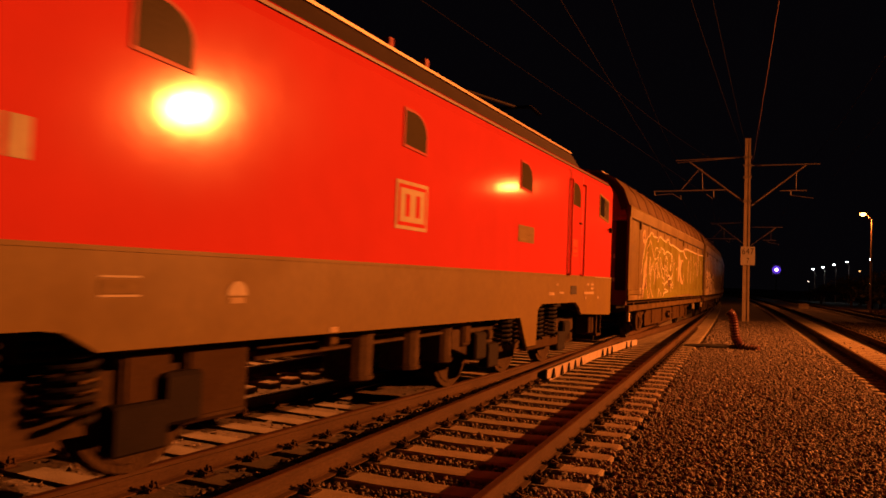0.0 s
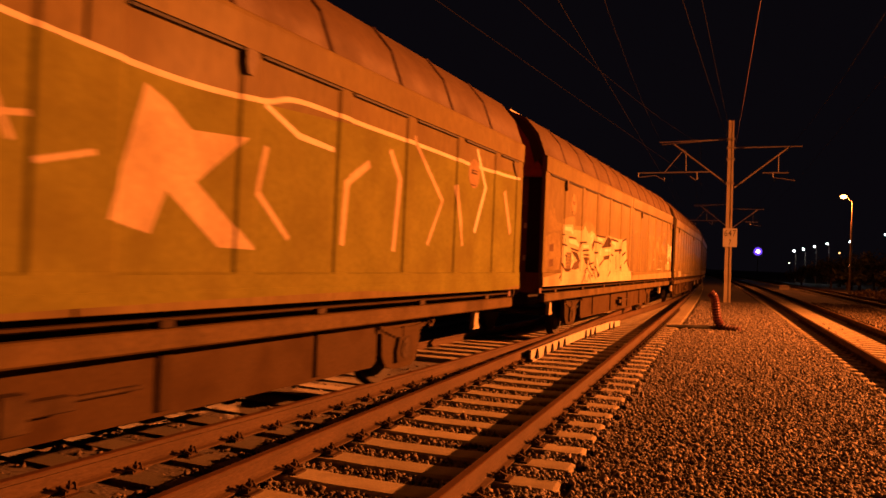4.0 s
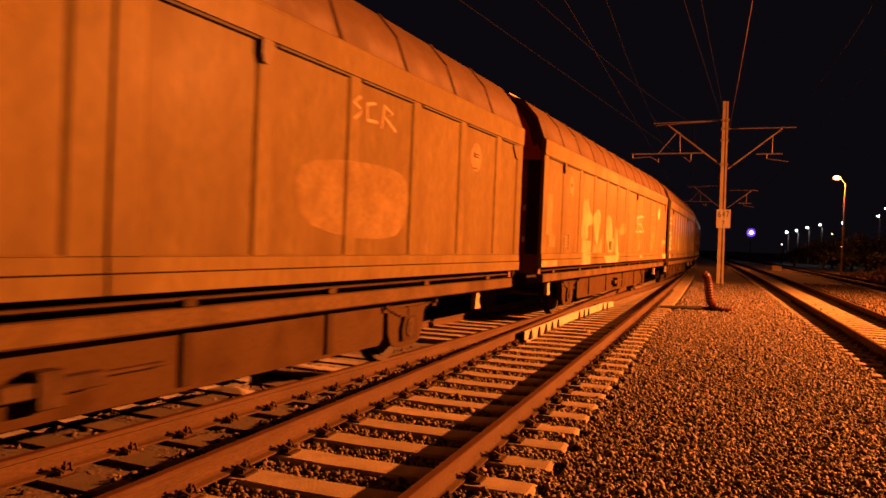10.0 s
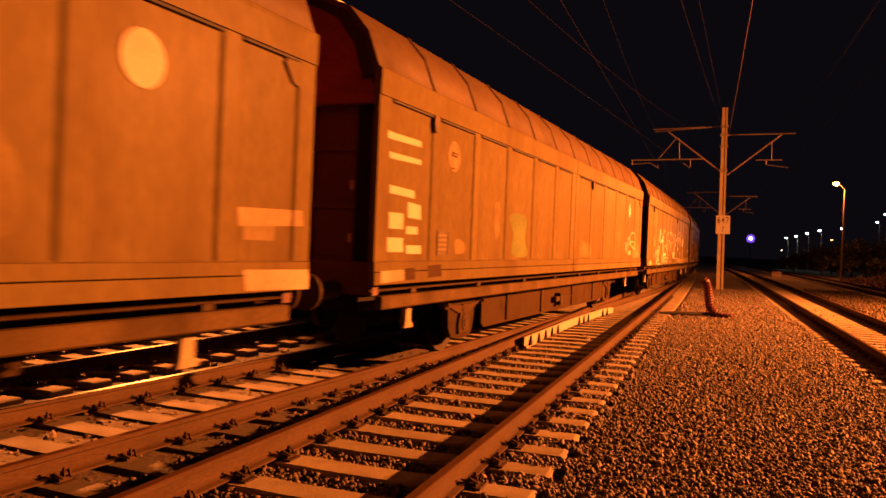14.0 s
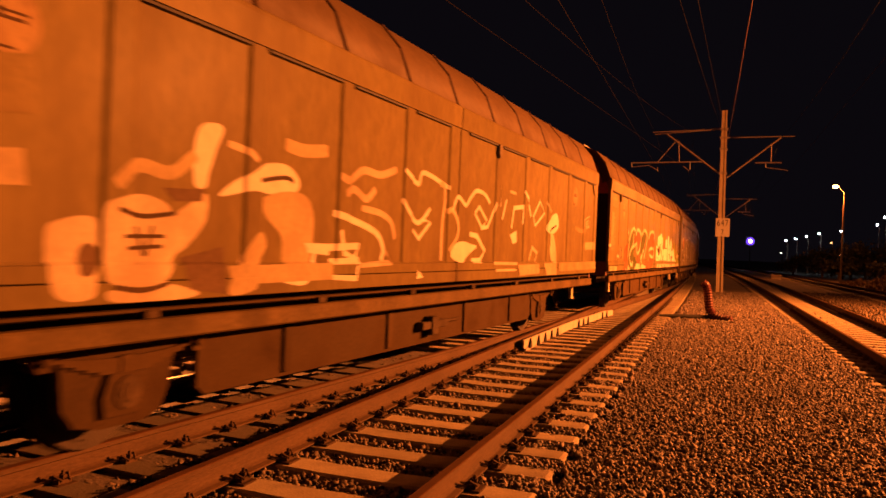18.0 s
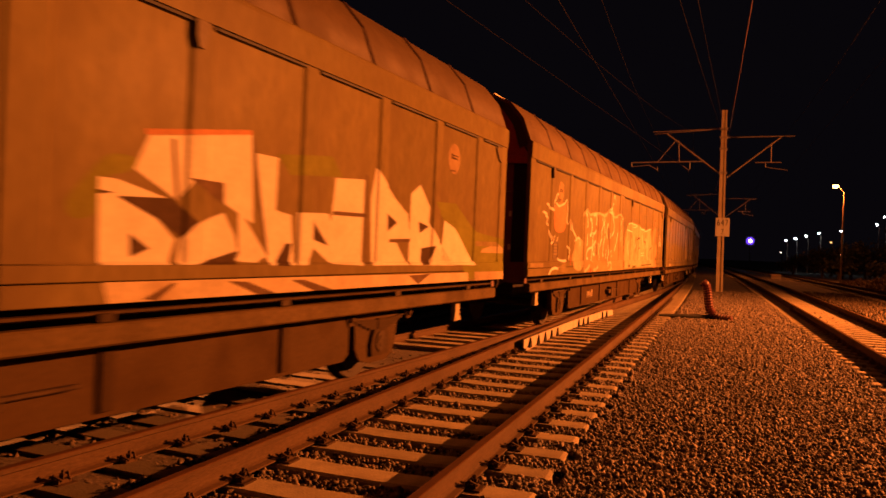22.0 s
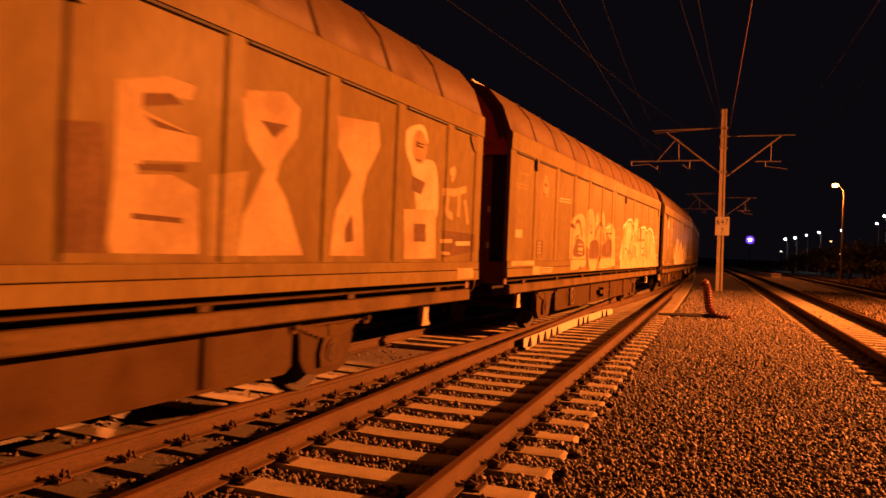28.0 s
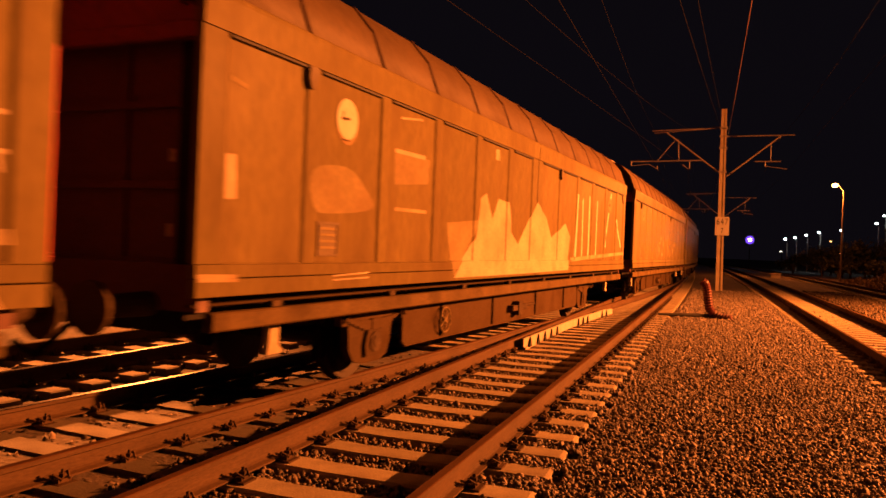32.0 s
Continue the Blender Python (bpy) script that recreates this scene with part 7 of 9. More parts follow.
    paint(W[7], "graffiti_shade", M_DARKG, [[(9.89, 1.22), (10.28, 1.23)]], [], 0.08, 0.00740, "dark green graffiti shade", False)
    paint(W[7], "graffiti_shade", M_DARKG, [[(10.63, 1.19), (11.24, 1.2)]], [], 0.07, 0.00752, "dark green graffiti shade", False)
    paint(W[7], "graffiti_shade", M_DARKG, [[(12.29, 1.22), (14.44, 1.24)]], [], 0.06, 0.00764, "dark green graffiti shade", False)
    paint(W[7], "graffiti_light", M_WHITE, [[(9.67, 2.26), (10.14, 2.24), (10.57, 2.21)], [(9.94, 2.42), (10.42, 2.48), (10.79, 2.45), (11.45, 2.45)]], [], 0.035, 0.00776, "white graffiti light", False)
    paint(W[7], "graffiti_light", M_WHITE, [[(10.79, 2.36), (11.11, 2.38), (11.45, 2.42)]], [], 0.03, 0.00788, "white graffiti light", False)
    paint(W[7], "graffiti_light", M_WHITE, [[(11.9, 2.41), (12.27, 2.35), (12.93, 2.37), (12.93, 2.3), (14.05, 2.42), (14.31, 2.41)]], [], 0.035, 0.00800, "white graffiti light", False)
    paint(W[7], "graffiti_light", M_WHITE, [[(11.9, 2.37), (12.42, 2.35), (12.89, 2.33)], [(12.32, 1.59), (12.94, 1.62)], [(12.33, 1.52), (12.95, 1.54)]], [], 0.03, 0.00812, "white graffiti light", False)
    paint(W[7], "graffiti_light", M_PALE, [[(10.94, 2.1), (10.99, 1.86), (11.1, 1.77), (11.37, 1.85)], [(12.14, 2.07), (12.15, 1.9), (12.06, 1.52), (12.09, 1.39)], [(12.44, 2.18), (12.61, 1.98), (12.82, 1.75)]], [], 0.12, 0.00824, "pale graffiti light", True)
    paint(W[7], "graffiti_light", M_PALE, [[(13.73, 2.21), (13.68, 1.55), (13.93, 1.42)]], [], 0.14, 0.00836, "pale graffiti light", True)
    paint(W[7], "graffiti_light", M_PALE, [[(13.14, 2.06), (13.34, 1.93), (13.11, 1.78)]], [], 0.12, 0.00848, "pale graffiti light", True)
    paint(W[7], "graffiti_light", M_PALE, [[(9.97, 1.93), (9.9, 1.69), (10.14, 1.56)]], [], 0.16, 0.00860, "pale graffiti light", True)
    paint(W[7], "graffiti_tag", M_WHITE, [[(16.13, 2.11), (16.29, 2.25), (16.45, 1.99), (16.6, 2.3), (16.69, 2.01), (16.92, 2.19)], [(16.1, 1.94), (16.59, 2.03), (16.99, 1.94)], [(16.33, 1.89), (16.7, 1.94), (16.96, 1.87)], [(16.47, 2.33), (16.42, 1.93)]], [], 0.03, 0.00872, "white graffiti tag", False)
    for i in range(8):
        y, k = -2.62 + 0.075 * i, 0.03 * (i % 3)
        bm = bmesh.new()
        prism(bm, [(y, 0.47 + k), (y + 0.03, 0.47 + k), (y + 0.06 - k, 0.66 - k), (y + 0.03 - k, 0.66 - k)], "x", 1.171, 1.175)
        part("girder_mark", bm, M_PALE, w, "pale bar of unreadable writing on the girder")
    # ninth: large pale capitals
    w = W[8]
    tagged(w, base + " with large soft pale capital letters")
    # tenth: bubble letters
    w = W[9]
    tagged(w, base + " with pale bubble graffiti letters")
    paint(W[9], "bubble_letter", M_PALER, [], [[(4.38, 2.27), (4.84, 2.37), (5.23, 2.39), (5.46, 2.32), (5.6, 2.16), (5.67, 1.41), (4.24, 1.41), (4.21, 2.1)]], 0.05, 0.00140, "soft pale bubble letter", False)
    paint(W[9], "bubble_letter", M_PALER, [], [[(5.69, 2.36), (5.78, 2.51), (6.05, 2.55), (6.34, 2.48), (6.51, 2.27), (6.54, 2.06), (6.44, 1.84), (6.1, 1.66), (5.74, 1.72)], [(6.63, 2.17), (6.65, 2.39), (6.76, 2.51), (6.95, 2.49), (7.03, 2.34), (6.88, 2.18), (6.7, 2.03)], [(7.24, 2.43), (7.31, 2.55), (7.51, 2.55), (7.67, 2.37), (7.8, 2.04), (7.89, 1.83), (7.59, 1.98), (7.33, 2.24)]], 0.05, 0.00152, "soft pale bubble letter", True)
    paint(W[9], "bubble_letter", M_CREAM, [], [[(6.6, 1.87), (6.89, 2.13), (7.18, 2.21), (7.51, 2.02), (7.73, 1.83), (7.61, 1.71), (7.06, 1.75)]], 0.05, 0.00164, "faint bubble letter", True)
    paint(W[9], "bubble_letter", M_PALER, [], [[(7.85, 2.09), (8.06, 2.32), (8.51, 2.3), (8.91, 2.15), (9.06, 1.44), (8.59, 1.4), (8.49, 1.89)], [(4.24, 1.39), (5.65, 1.39), (5.62, 1.26), (4.86, 1.18), (4.22, 1.17)], [(5.9, 1.39), (6.94, 1.41), (6.63, 1.15), (6.14, 1.13), (5.92, 1.25)], [(7.23, 1.41), (9.09, 1.45), (9.04, 1.22), (7.86, 1.17), (6.9, 1.18)]], 0.05, 0.00176, "soft pale bubble letter", False)
    paint(W[9], "graffiti_spot", M_DARKT, [], [[(4.48, 1.47), (4.53, 1.7), (4.79, 1.84), (5.1, 1.84), (5.4, 1.79), (5.54, 1.71), (5.54, 1.47)], [(6.03, 1.68), (6.26, 1.82), (6.84, 1.85), (7.06, 1.73), (7.04, 1.47), (6.66, 1.41), (6.11, 1.46)], [(7.4, 1.5), (7.43, 1.69), (7.87, 1.82), (8.46, 1.89), (8.5, 1.49)]], 0.05, 0.00188, "dark tan graffiti spot", True)
    paint(W[9], "graffiti_arch", M_DARKT, [[(4.21, 2.1), (4.36, 2.1), (4.5, 2.06), (4.59, 2.14), (4.78, 2.21), (4.97, 2.2), (5.14, 2.1), (5.27, 1.88)], [(6.6, 1.94), (6.87, 2.16), (7.17, 2.24), (7.44, 2.1), (7.71, 1.83)]], [], 0.09, 0.00200, "dark tan graffiti arch", True)
    paint(W[9], "graffiti_arch", M_DARKT, [[(6, 2.04), (6.13, 2), (6.3, 2.04)], [(4.62, 1.81), (4.83, 1.89), (5.02, 1.9)]], [], 0.05, 0.00212, "dark tan graffiti arch", True)
    paint(W[9], "graffiti_spot", M_DARKT, [], [[(6.04, 2.15), (6.09, 2.19), (6.15, 2.16), (6.13, 2.11), (6.06, 2.1)]], 0.05, 0.00224, "dark tan graffiti spot", True)
    paint(W[9], "graffiti_stripe", M_DARKT, [[(7.87, 2.04), (8.53, 2.05)]], [], 0.05, 0.00236, "dark tan graffiti stripe", False)
    paint(W[9], "graffiti_stripe", M_WHITE, [[(7.86, 2.17), (8.41, 2.24)]], [], 0.04, 0.00248, "white graffiti stripe", False)
    paint(W[9], "graffiti_shadow", M_DARKT, [], [[(5.67, 1.39), (5.9, 1.38), (5.92, 1.21), (5.69, 1.15)], [(4.86, 1.18), (5.05, 1.27), (5.26, 1.19)]], 0.05, 0.00260, "dark tan graffiti shadow", False)
    paint(W[9], "small_plate", M_PALE, [[(4.97, 1.72), (5.38, 1.72)], [(4.96, 1.53), (5.37, 1.52)]], [], 0.02, 0.00272, "pale small plate", False)
    paint(W[9], "small_plate", M_PALER, [], [[(4.97, 1.65), (5.38, 1.65), (5.37, 1.58), (4.97, 1.59)]], 0.05, 0.00284, "soft pale small plate", False)
    paint(W[9], "graffiti_fill", M_PALER, [], [[(10.22, 2.32), (10.71, 2.41), (11.48, 2.47), (11.79, 2.24), (12.57, 2.38), (13.74, 2.33), (14.66, 2.32), (15.52, 2.29), (16.41, 1.97), (17.03, 1.1), (9.77, 1.13), (9.93, 1.56), (10.2, 1.95)]], 0.05, 0.002, "pale graffiti fill", False)
    paint(W[9], "graffiti_outline", M_WHITE, [[(10.22, 2.34), (10.71, 2.43), (10.83, 2.38)], [(10.82, 2.49), (11.47, 2.54), (11.77, 2.42)], [(13.12, 2.37), (13.95, 2.4), (14.18, 2.3)], [(14.92, 2.27), (15.04, 2.41), (15.74, 2.33), (16.25, 1.98)], [(12.37, 1.89), (12.64, 1.69), (12.58, 1.47)], [(10.49, 2.31), (10.61, 2.21)], [(13.81, 1.72), (13.82, 1.56)]], [], 0.05, 0.003, "white graffiti outline", True)
    paint(W[9], "graffiti_loop", M_DARKT, [[(12.62, 1.9), (12.67, 2.26), (12.96, 2.47), (13.17, 2.3), (13.18, 1.85)], [(11.53, 1.91), (11.8, 2.12), (12.27, 2.09)], [(11.28, 1.65), (11.56, 1.53), (11.44, 1.34)], [(15.21, 2.11), (15.59, 1.31)], [(10.54, 1.74), (11.29, 1.53), (11.44, 1.34)]], [], 0.06, 0.004, "dark graffiti loop", True)
    ticks = [[(u, v), (u + 0.02, v - h)] for v, h, u0, u1 in ((2.22, 0.1, 9.1, 9.5), (2.0, 0.07, 8.96, 9.9), (1.79, 0.1, 9.09, 9.72), (1.57, 0.09, 8.99, 9.74))
             for u in [u0 + 0.1 * k for k in range(int((u1 - u0) / 0.1 + 0.5))]]
    paint(W[9], "lettering_bar", M_PALER, ticks, [], 0.05, 0.003, "pale bars of unreadable writing", False)
    plates(w, [(0.75, 1.83, 0.34, 0.13)], M_PALE)
    hand_wheel(w)
    # eleventh: bright plate and pointed pale shapes
    w = W[10]
    tagged(w, base + " with flame-shaped pale graffiti")
    hand_wheel(w)
    paint(W[1], "faint_graffiti", M_CREAM, [[(11.82, 2.4), (12.05, 2.49), (12.28, 2.45), (12.46, 2.31), (12.53, 2.05), (12.53, 1.75), (12.46, 1.54), (12.32, 1.42)]], [], 0.09, 0.00140, "faint graffiti", True)
    paint(W[1], "faint_graffiti", M_CREAM, [[(11.95, 1.95), (12.01, 2.02), (12.17, 2.01), (12.2, 1.84), (12.18, 1.64), (12.02, 1.6), (11.95, 1.71), (11.95, 1.95)]], [], 0.06, 0.00152, "faint graffiti", True)
    paint(W[1], "faint_patch", M_PALER, [], [[(12.3, 1.49), (12.37, 1.56), (12.47, 1.54), (12.44, 1.44), (12.32, 1.43)]], 0.05, 0.00164, "soft pale faint patch", True)
    paint(W[1], "faint_graffiti", M_CREAM, [[(13.37, 1.46), (13.4, 1.91), (13.58, 2.2), (13.8, 2.26), (14.04, 2.18), (14.15, 1.96)]], [], 0.2, 0.00176, "faint graffiti", True)
    paint(W[1], "faint_graffiti", M_CREAM, [[(13.21, 2.41), (13.56, 2.47), (13.96, 2.51), (14.31, 2.45)]], [], 0.035, 0.00188, "faint graffiti", True)
    paint(W[1], "graffiti_line", M_WHITE, [[(12.97, 1.75), (13.21, 1.76)]], [], 0.03, 0.00200, "white graffiti line", False)
    paint(W[1], "graffiti_line", M_PALE, [[(14.4, 1.71), (14.87, 1.73), (14.92, 1.64), (14.91, 1.45), (13.91, 1.43), (13.97, 1.61)]], [], 0.03, 0.00212, "pale graffiti line", False)
    paint(W[1], "faint_graffiti", M_CREAM, [[(14.52, 1.96), (14.81, 2.03), (15.06, 1.96)]], [], 0.05, 0.00224, "faint graffiti", True)
    paint(W[1], "faint_patch", M_CREAM, [], [[(14.5, 2.2), (14.94, 2.39), (15.65, 2.1), (15.87, 1.97), (15.21, 2.02), (14.8, 2.16)]], 0.05, 0.00236, "faint patch", True)
    paint(W[1], "faint_patch", M_PALER, [], [[(12.04, 1.12), (12.13, 1.25), (12.22, 1.19), (12.35, 1.12)]], 0.05, 0.00248, "soft pale faint patch", True)
    paint(W[1], "label_plate", M_CREAM, [], [[(16.5, 2.54), (16.99, 2.6), (17, 2.43), (16.51, 2.38)]], 0.05, 0.00260, "faint label plate", False)
    paint(W[1], "label_plate", M_PALER, [], [[(15.9, 1.6), (17.02, 1.65), (17.05, 1.42), (15.94, 1.42)]], 0.05, 0.00272, "soft pale label plate", False)
    paint(W[1], "tag", M_WHITE, [[(16.23, 2.07), (16.28, 2.26), (16.48, 2.33), (16.65, 2.23), (16.62, 2.07), (16.43, 1.97), (16.23, 2.07)], [(16.72, 2.29), (16.79, 2.04), (16.96, 2.03), (17.02, 2.3)]], [], 0.09, 0.00284, "white tag", True)
    paint(W[1], "tag", M_WHITE, [[(17.25, 2.28), (17.05, 2.25), (17.07, 2.02)]], [], 0.08, 0.00296, "white tag", False)
    paint(W[1], "tag", M_WHITE, [[(17.06, 2.14), (17.26, 2.16)]], [], 0.07, 0.00308, "white tag", False)
    paint(W[1], "tag", M_WHITE, [[(16.15, 1.85), (17.12, 1.99)], [(16.47, 1.91), (16.34, 1.66), (16.7, 1.7)], [(16.76, 1.9), (16.82, 1.72)], [(17.05, 1.93), (17.15, 1.73)]], [], 0.08, 0.00320, "white tag", False)
    paint(W[1], "tag", M_WHITE, [[(16.3, 1.65), (16.87, 1.67)]], [], 0.06, 0.00332, "white tag", False)
    paint(W[1], "sill_patch", M_CREAM, [], [[(15.51, 1.25), (16.05, 1.26), (16, 1.14), (15.52, 1.12)]], 0.05, 0.00344, "faint sill patch", False)
    paint(W[2], "sill_paint", M_PALE, [], [[(1.94, 1.37), (2.91, 1.35), (2.95, 1.14), (1.95, 1.13)]], 0.05, 0.00140, "pale sill paint", False)
    paint(W[2], "sill_paint", M_PALER, [[(2, 1.33), (2.12, 1.16), (2.21, 1.31), (2.34, 1.17), (2.47, 1.32), (2.59, 1.17), (2.73, 1.32)]], [], 0.06, 0.00152, "soft pale sill paint", True)
    paint(W[2], "pale_scratch", M_CREAM, [[(4.67, 2.24), (4.97, 2.29), (5.21, 2.2), (5.4, 2.16)]], [], 0.06, 0.00164, "faint scratch", True)
    paint(W[2], "pale_patch", M_PALER, [], [[(4.8, 1.65), (4.91, 1.7), (5.16, 1.71), (5.35, 1.67)]], 0.05, 0.00176, "soft pale pale patch", True)
    paint(W[2], "pale_scratch", M_PALE, [[(6.19, 1.42), (6.55, 1.44)]], [], 0.05, 0.00188, "pale pale scratch", False)
    paint(W[2], "pale_scratch", M_PALER, [[(2.44, 2.33), (2.62, 2.33)]], [], 0.03, 0.00200, "soft pale pale scratch", False)
    paint(W[2], "pale_scratch", M_CREAM, [[(3.2, 1.95), (4.01, 1.96)]], [], 0.03, 0.00212, "faint scratch", False)
    paint(W[2], "pale_scratch", M_CREAM, [[(3.18, 1.5), (3.63, 1.49)]], [], 0.04, 0.00224, "faint scratch", False)
    paint(W[2], "pale_patch", M_FAINT, [], [[(7.27, 2.7), (7.57, 2.8), (8.18, 2.8), (8.1, 2.65), (7.59, 2.59)]], 0.05, 0.00236, "faint patch", True)
    paint(W[2], "pale_scratch", M_CREAM, [[(7.17, 2.13), (8.02, 2.22)]], [], 0.05, 0.00248, "faint scratch", False)
    paint(W[2], "pale_patch", M_FAINT, [], [[(5.75, 2.24), (5.98, 2.25), (5.97, 1.89), (5.81, 1.89)], [(3.27, 2.48), (3.78, 2.54), (3.84, 2.4), (3.43, 2.24), (3.3, 2.32)], [(3.18, 1.87), (3.6, 1.87), (3.56, 1.69), (3.19, 1.71)], [(10.98, 2.18), (12.16, 2.33), (13.1, 2.22), (12.88, 1.59), (11.17, 1.65)]], 0.05, 0.00260, "faint patch", True)
    paint(W[3], "graffiti_shape", M_PALER, [], [[(3.38, 2.44), (3.51, 2.57), (3.67, 2.51), (3.82, 2.59), (3.95, 2.43), (4.13, 2.28), (4.31, 2.24), (4.36, 2.05), (3.92, 1.97), (3.92, 1.72), (3.36, 1.68), (3.3, 1.94), (3.36, 2.15)]], 0.05, 0.00140, "soft pale graffiti shape", True)
    paint(W[3], "graffiti_shape", M_PALER, [], [[(3.38, 1.67), (4.31, 1.64), (4.24, 1.35), (3.32, 1.32)], [(3.29, 1.33), (4.19, 1.33), (4.15, 1.12), (3.22, 1.12)]], 0.05, 0.00152, "soft pale graffiti shape", False)
    paint(W[3], "graffiti_shape", M_PALER, [], [[(4.35, 2.19), (4.67, 2.35), (5.08, 2.4), (5.27, 2.18), (5.12, 1.91), (5, 1.57), (4.83, 1.6), (4.54, 1.84)]], 0.05, 0.00164, "soft pale graffiti shape", True)
    paint(W[3], "graffiti_shape", M_CREAM, [], [[(4.45, 1.58), (5.04, 1.53), (5.53, 1.81), (5.54, 1.37), (4.35, 1.37)]], 0.05, 0.00176, "faint graffiti shape", False)
    paint(W[3], "graffiti_shape", M_PALER, [], [[(5.85, 2.17), (6.1, 2.31), (6.52, 2.26), (6.77, 1.95), (6.81, 1.52), (6.37, 1.64), (5.96, 1.68)]], 0.05, 0.00188, "soft pale graffiti shape", True)
    paint(W[3], "graffiti_shape", M_PALER, [], [[(6.12, 1.71), (7.04, 1.74), (7.01, 1.39), (6.28, 1.36)]], 0.05, 0.00200, "soft pale graffiti shape", False)
    paint(W[3], "graffiti_spot", M_DARKG, [], [[(6.37, 1.66), (6.74, 1.67), (6.72, 1.44), (6.39, 1.45)]], 0.05, 0.00212, "dark green graffiti spot", False)
    paint(W[3], "graffiti_shape", M_PALER, [], [[(7.11, 1.97), (7.5, 1.88), (7.67, 1.27), (7.23, 1.24)]], 0.05, 0.00224, "soft pale graffiti shape", True)
    paint(W[3], "graffiti_shape", M_PALER, [], [[(5.67, 1.3), (7.49, 1.31), (7.51, 1.12), (5.91, 1.12)]], 0.05, 0.00236, "soft pale graffiti shape", False)
    paint(W[3], "graffiti_shape", M_CREAM, [], [[(7.67, 1.99), (8.1, 2.18), (8.52, 2.04), (8.43, 1.89), (7.77, 1.87)]], 0.05, 0.00248, "faint graffiti shape", True)
    paint(W[3], "line_tag", M_WHITE, [[(10.68, 1.98), (10.54, 2.37), (11.04, 2.48), (11.23, 2.03)], [(11.19, 2.51), (11.75, 2.5), (11.28, 2.26), (11.89, 2.04), (11.26, 2)]], [], 0.045, 0.00260, "white line tag", False)
    paint(W[3], "worn_patch", M_FAINT, [], [[(0.76, 1.73), (0.98, 1.75), (0.98, 1.67), (0.71, 1.62)]], 0.05, 0.00272, "faint worn patch", False)
    paint(W[3], "line_tag", M_PALE, [[(10.38, 2.27), (10.38, 2.43), (10.67, 2.46), (10.68, 2.29), (10.43, 2.26)], [(10.76, 2.3), (10.78, 2.49), (10.92, 2.49), (10.93, 2.3)]], [], 0.045, 0.00284, "pale line tag", False)
    paint(W[3], "line_tag", M_PALE, [[(11.03, 2.42), (11.22, 2.47), (11.44, 2.45)], [(11.32, 2.54), (11.56, 2.46)], [(10.47, 2.23), (11.44, 2.26)]], [], 0.04, 0.00296, "pale line tag", False)
    paint(W[3], "line_tag", M_PALE, [[(10.46, 2.08), (10.28, 1.98), (10.45, 1.99)]], [], 0.045, 0.00308, "pale line tag", False)
    paint(W[3], "line_tag", M_PALE, [[(10.57, 1.96), (10.7, 2.19), (10.78, 1.97)]], [], 0.05, 0.00320, "pale line tag", False)
    paint(W[3], "line_tag", M_PALE, [[(10.78, 1.97), (11.06, 2.04), (11.56, 2.03), (11.69, 2.2), (11.57, 2.25)]], [], 0.04, 0.00332, "pale line tag", False)
    paint(W[3], "faint_patch", M_FAINT, [], [[(10.92, 1.66), (11.42, 1.66), (11.42, 1.47), (10.88, 1.44)]], 0.05, 0.00344, "faint patch", False)
    paint(W[3], "faint_patch", M_FAINT, [[(10.93, 1.68), (11.5, 1.73)]], [], 0.04, 0.00356, "faint patch", False)
    paint(W[3], "faint_patch", M_FAINT, [[(8.09, 2.14), (8.26, 2.12), (8.45, 2.12), (8.68, 2.12)]], [], 0.12, 0.00368, "faint patch", True)
    paint(W[3], "faint_patch", M_FAINT, [], [[(13.33, 2.04), (14.23, 2.13), (14.37, 1.55), (13.52, 1.48)]], 0.05, 0.00380, "faint patch", True)
    paint(W[3], "label_plate", M_PALER, [], [[(16.31, 1.81), (17.19, 1.83), (17.21, 1.69), (16.33, 1.66)]], 0.05, 0.00392, "soft pale label plate", False)
    paint(W[3], "sill_strip", M_PALE, [], [[(16.38, 1.31), (17.31, 1.3), (17.31, 1.12), (16.4, 1.14)]], 0.05, 0.00404, "pale sill strip", False)
    paint(W[3], "sill_strip", M_PALER, [], [[(11.13, 1.29), (11.58, 1.29), (11.59, 1.2), (11.14, 1.19)]], 0.05, 0.00416, "soft pale sill strip", False)
    paint(W[4], "worn_patch", M_FAINT, [], [[(13.47, 2.06), (13.99, 2.19), (14, 2.01), (13.79, 1.78), (13.55, 1.85), (13.39, 1.89)]], 0.05, 0.00140, "faint worn patch", True)
    paint(W[4], "label_plate", M_CREAM, [], [[(15.98, 1.75), (17.05, 1.83), (17.08, 1.4), (15.95, 1.37)]], 0.05, 0.00152, "faint label plate", False)
    paint(W[4], "painted_tag", M_PALE, [[(14.66, 1.83), (14.78, 1.55), (14.85, 1.76), (14.94, 1.76), (15.06, 1.57), (15.11, 1.83)]], [], 0.1, 0.00164, "pale painted tag", False)
    paint(W[4], "painted_tag", M_PALE, [[(15.16, 1.58), (15.17, 1.88), (15.29, 1.97), (15.46, 1.9), (15.67, 1.73)]], [], 0.07, 0.00176, "pale painted tag", True)
    paint(W[4], "painted_tag", M_PALE, [[(15.15, 1.69), (15.38, 1.8), (15.9, 1.86), (16.23, 1.82)]], [], 0.05, 0.00188, "pale painted tag", True)
    paint(W[4], "painted_tag", M_PALE, [[(15.57, 1.77), (15.54, 1.95), (15.65, 2.07), (15.88, 2.12), (16.18, 2.09), (16.23, 1.94), (16.2, 1.82)], [(16.2, 1.82), (16.38, 1.61), (16.06, 1.69), (15.8, 1.72)]], [], 0.06, 0.00200, "pale painted tag", True)
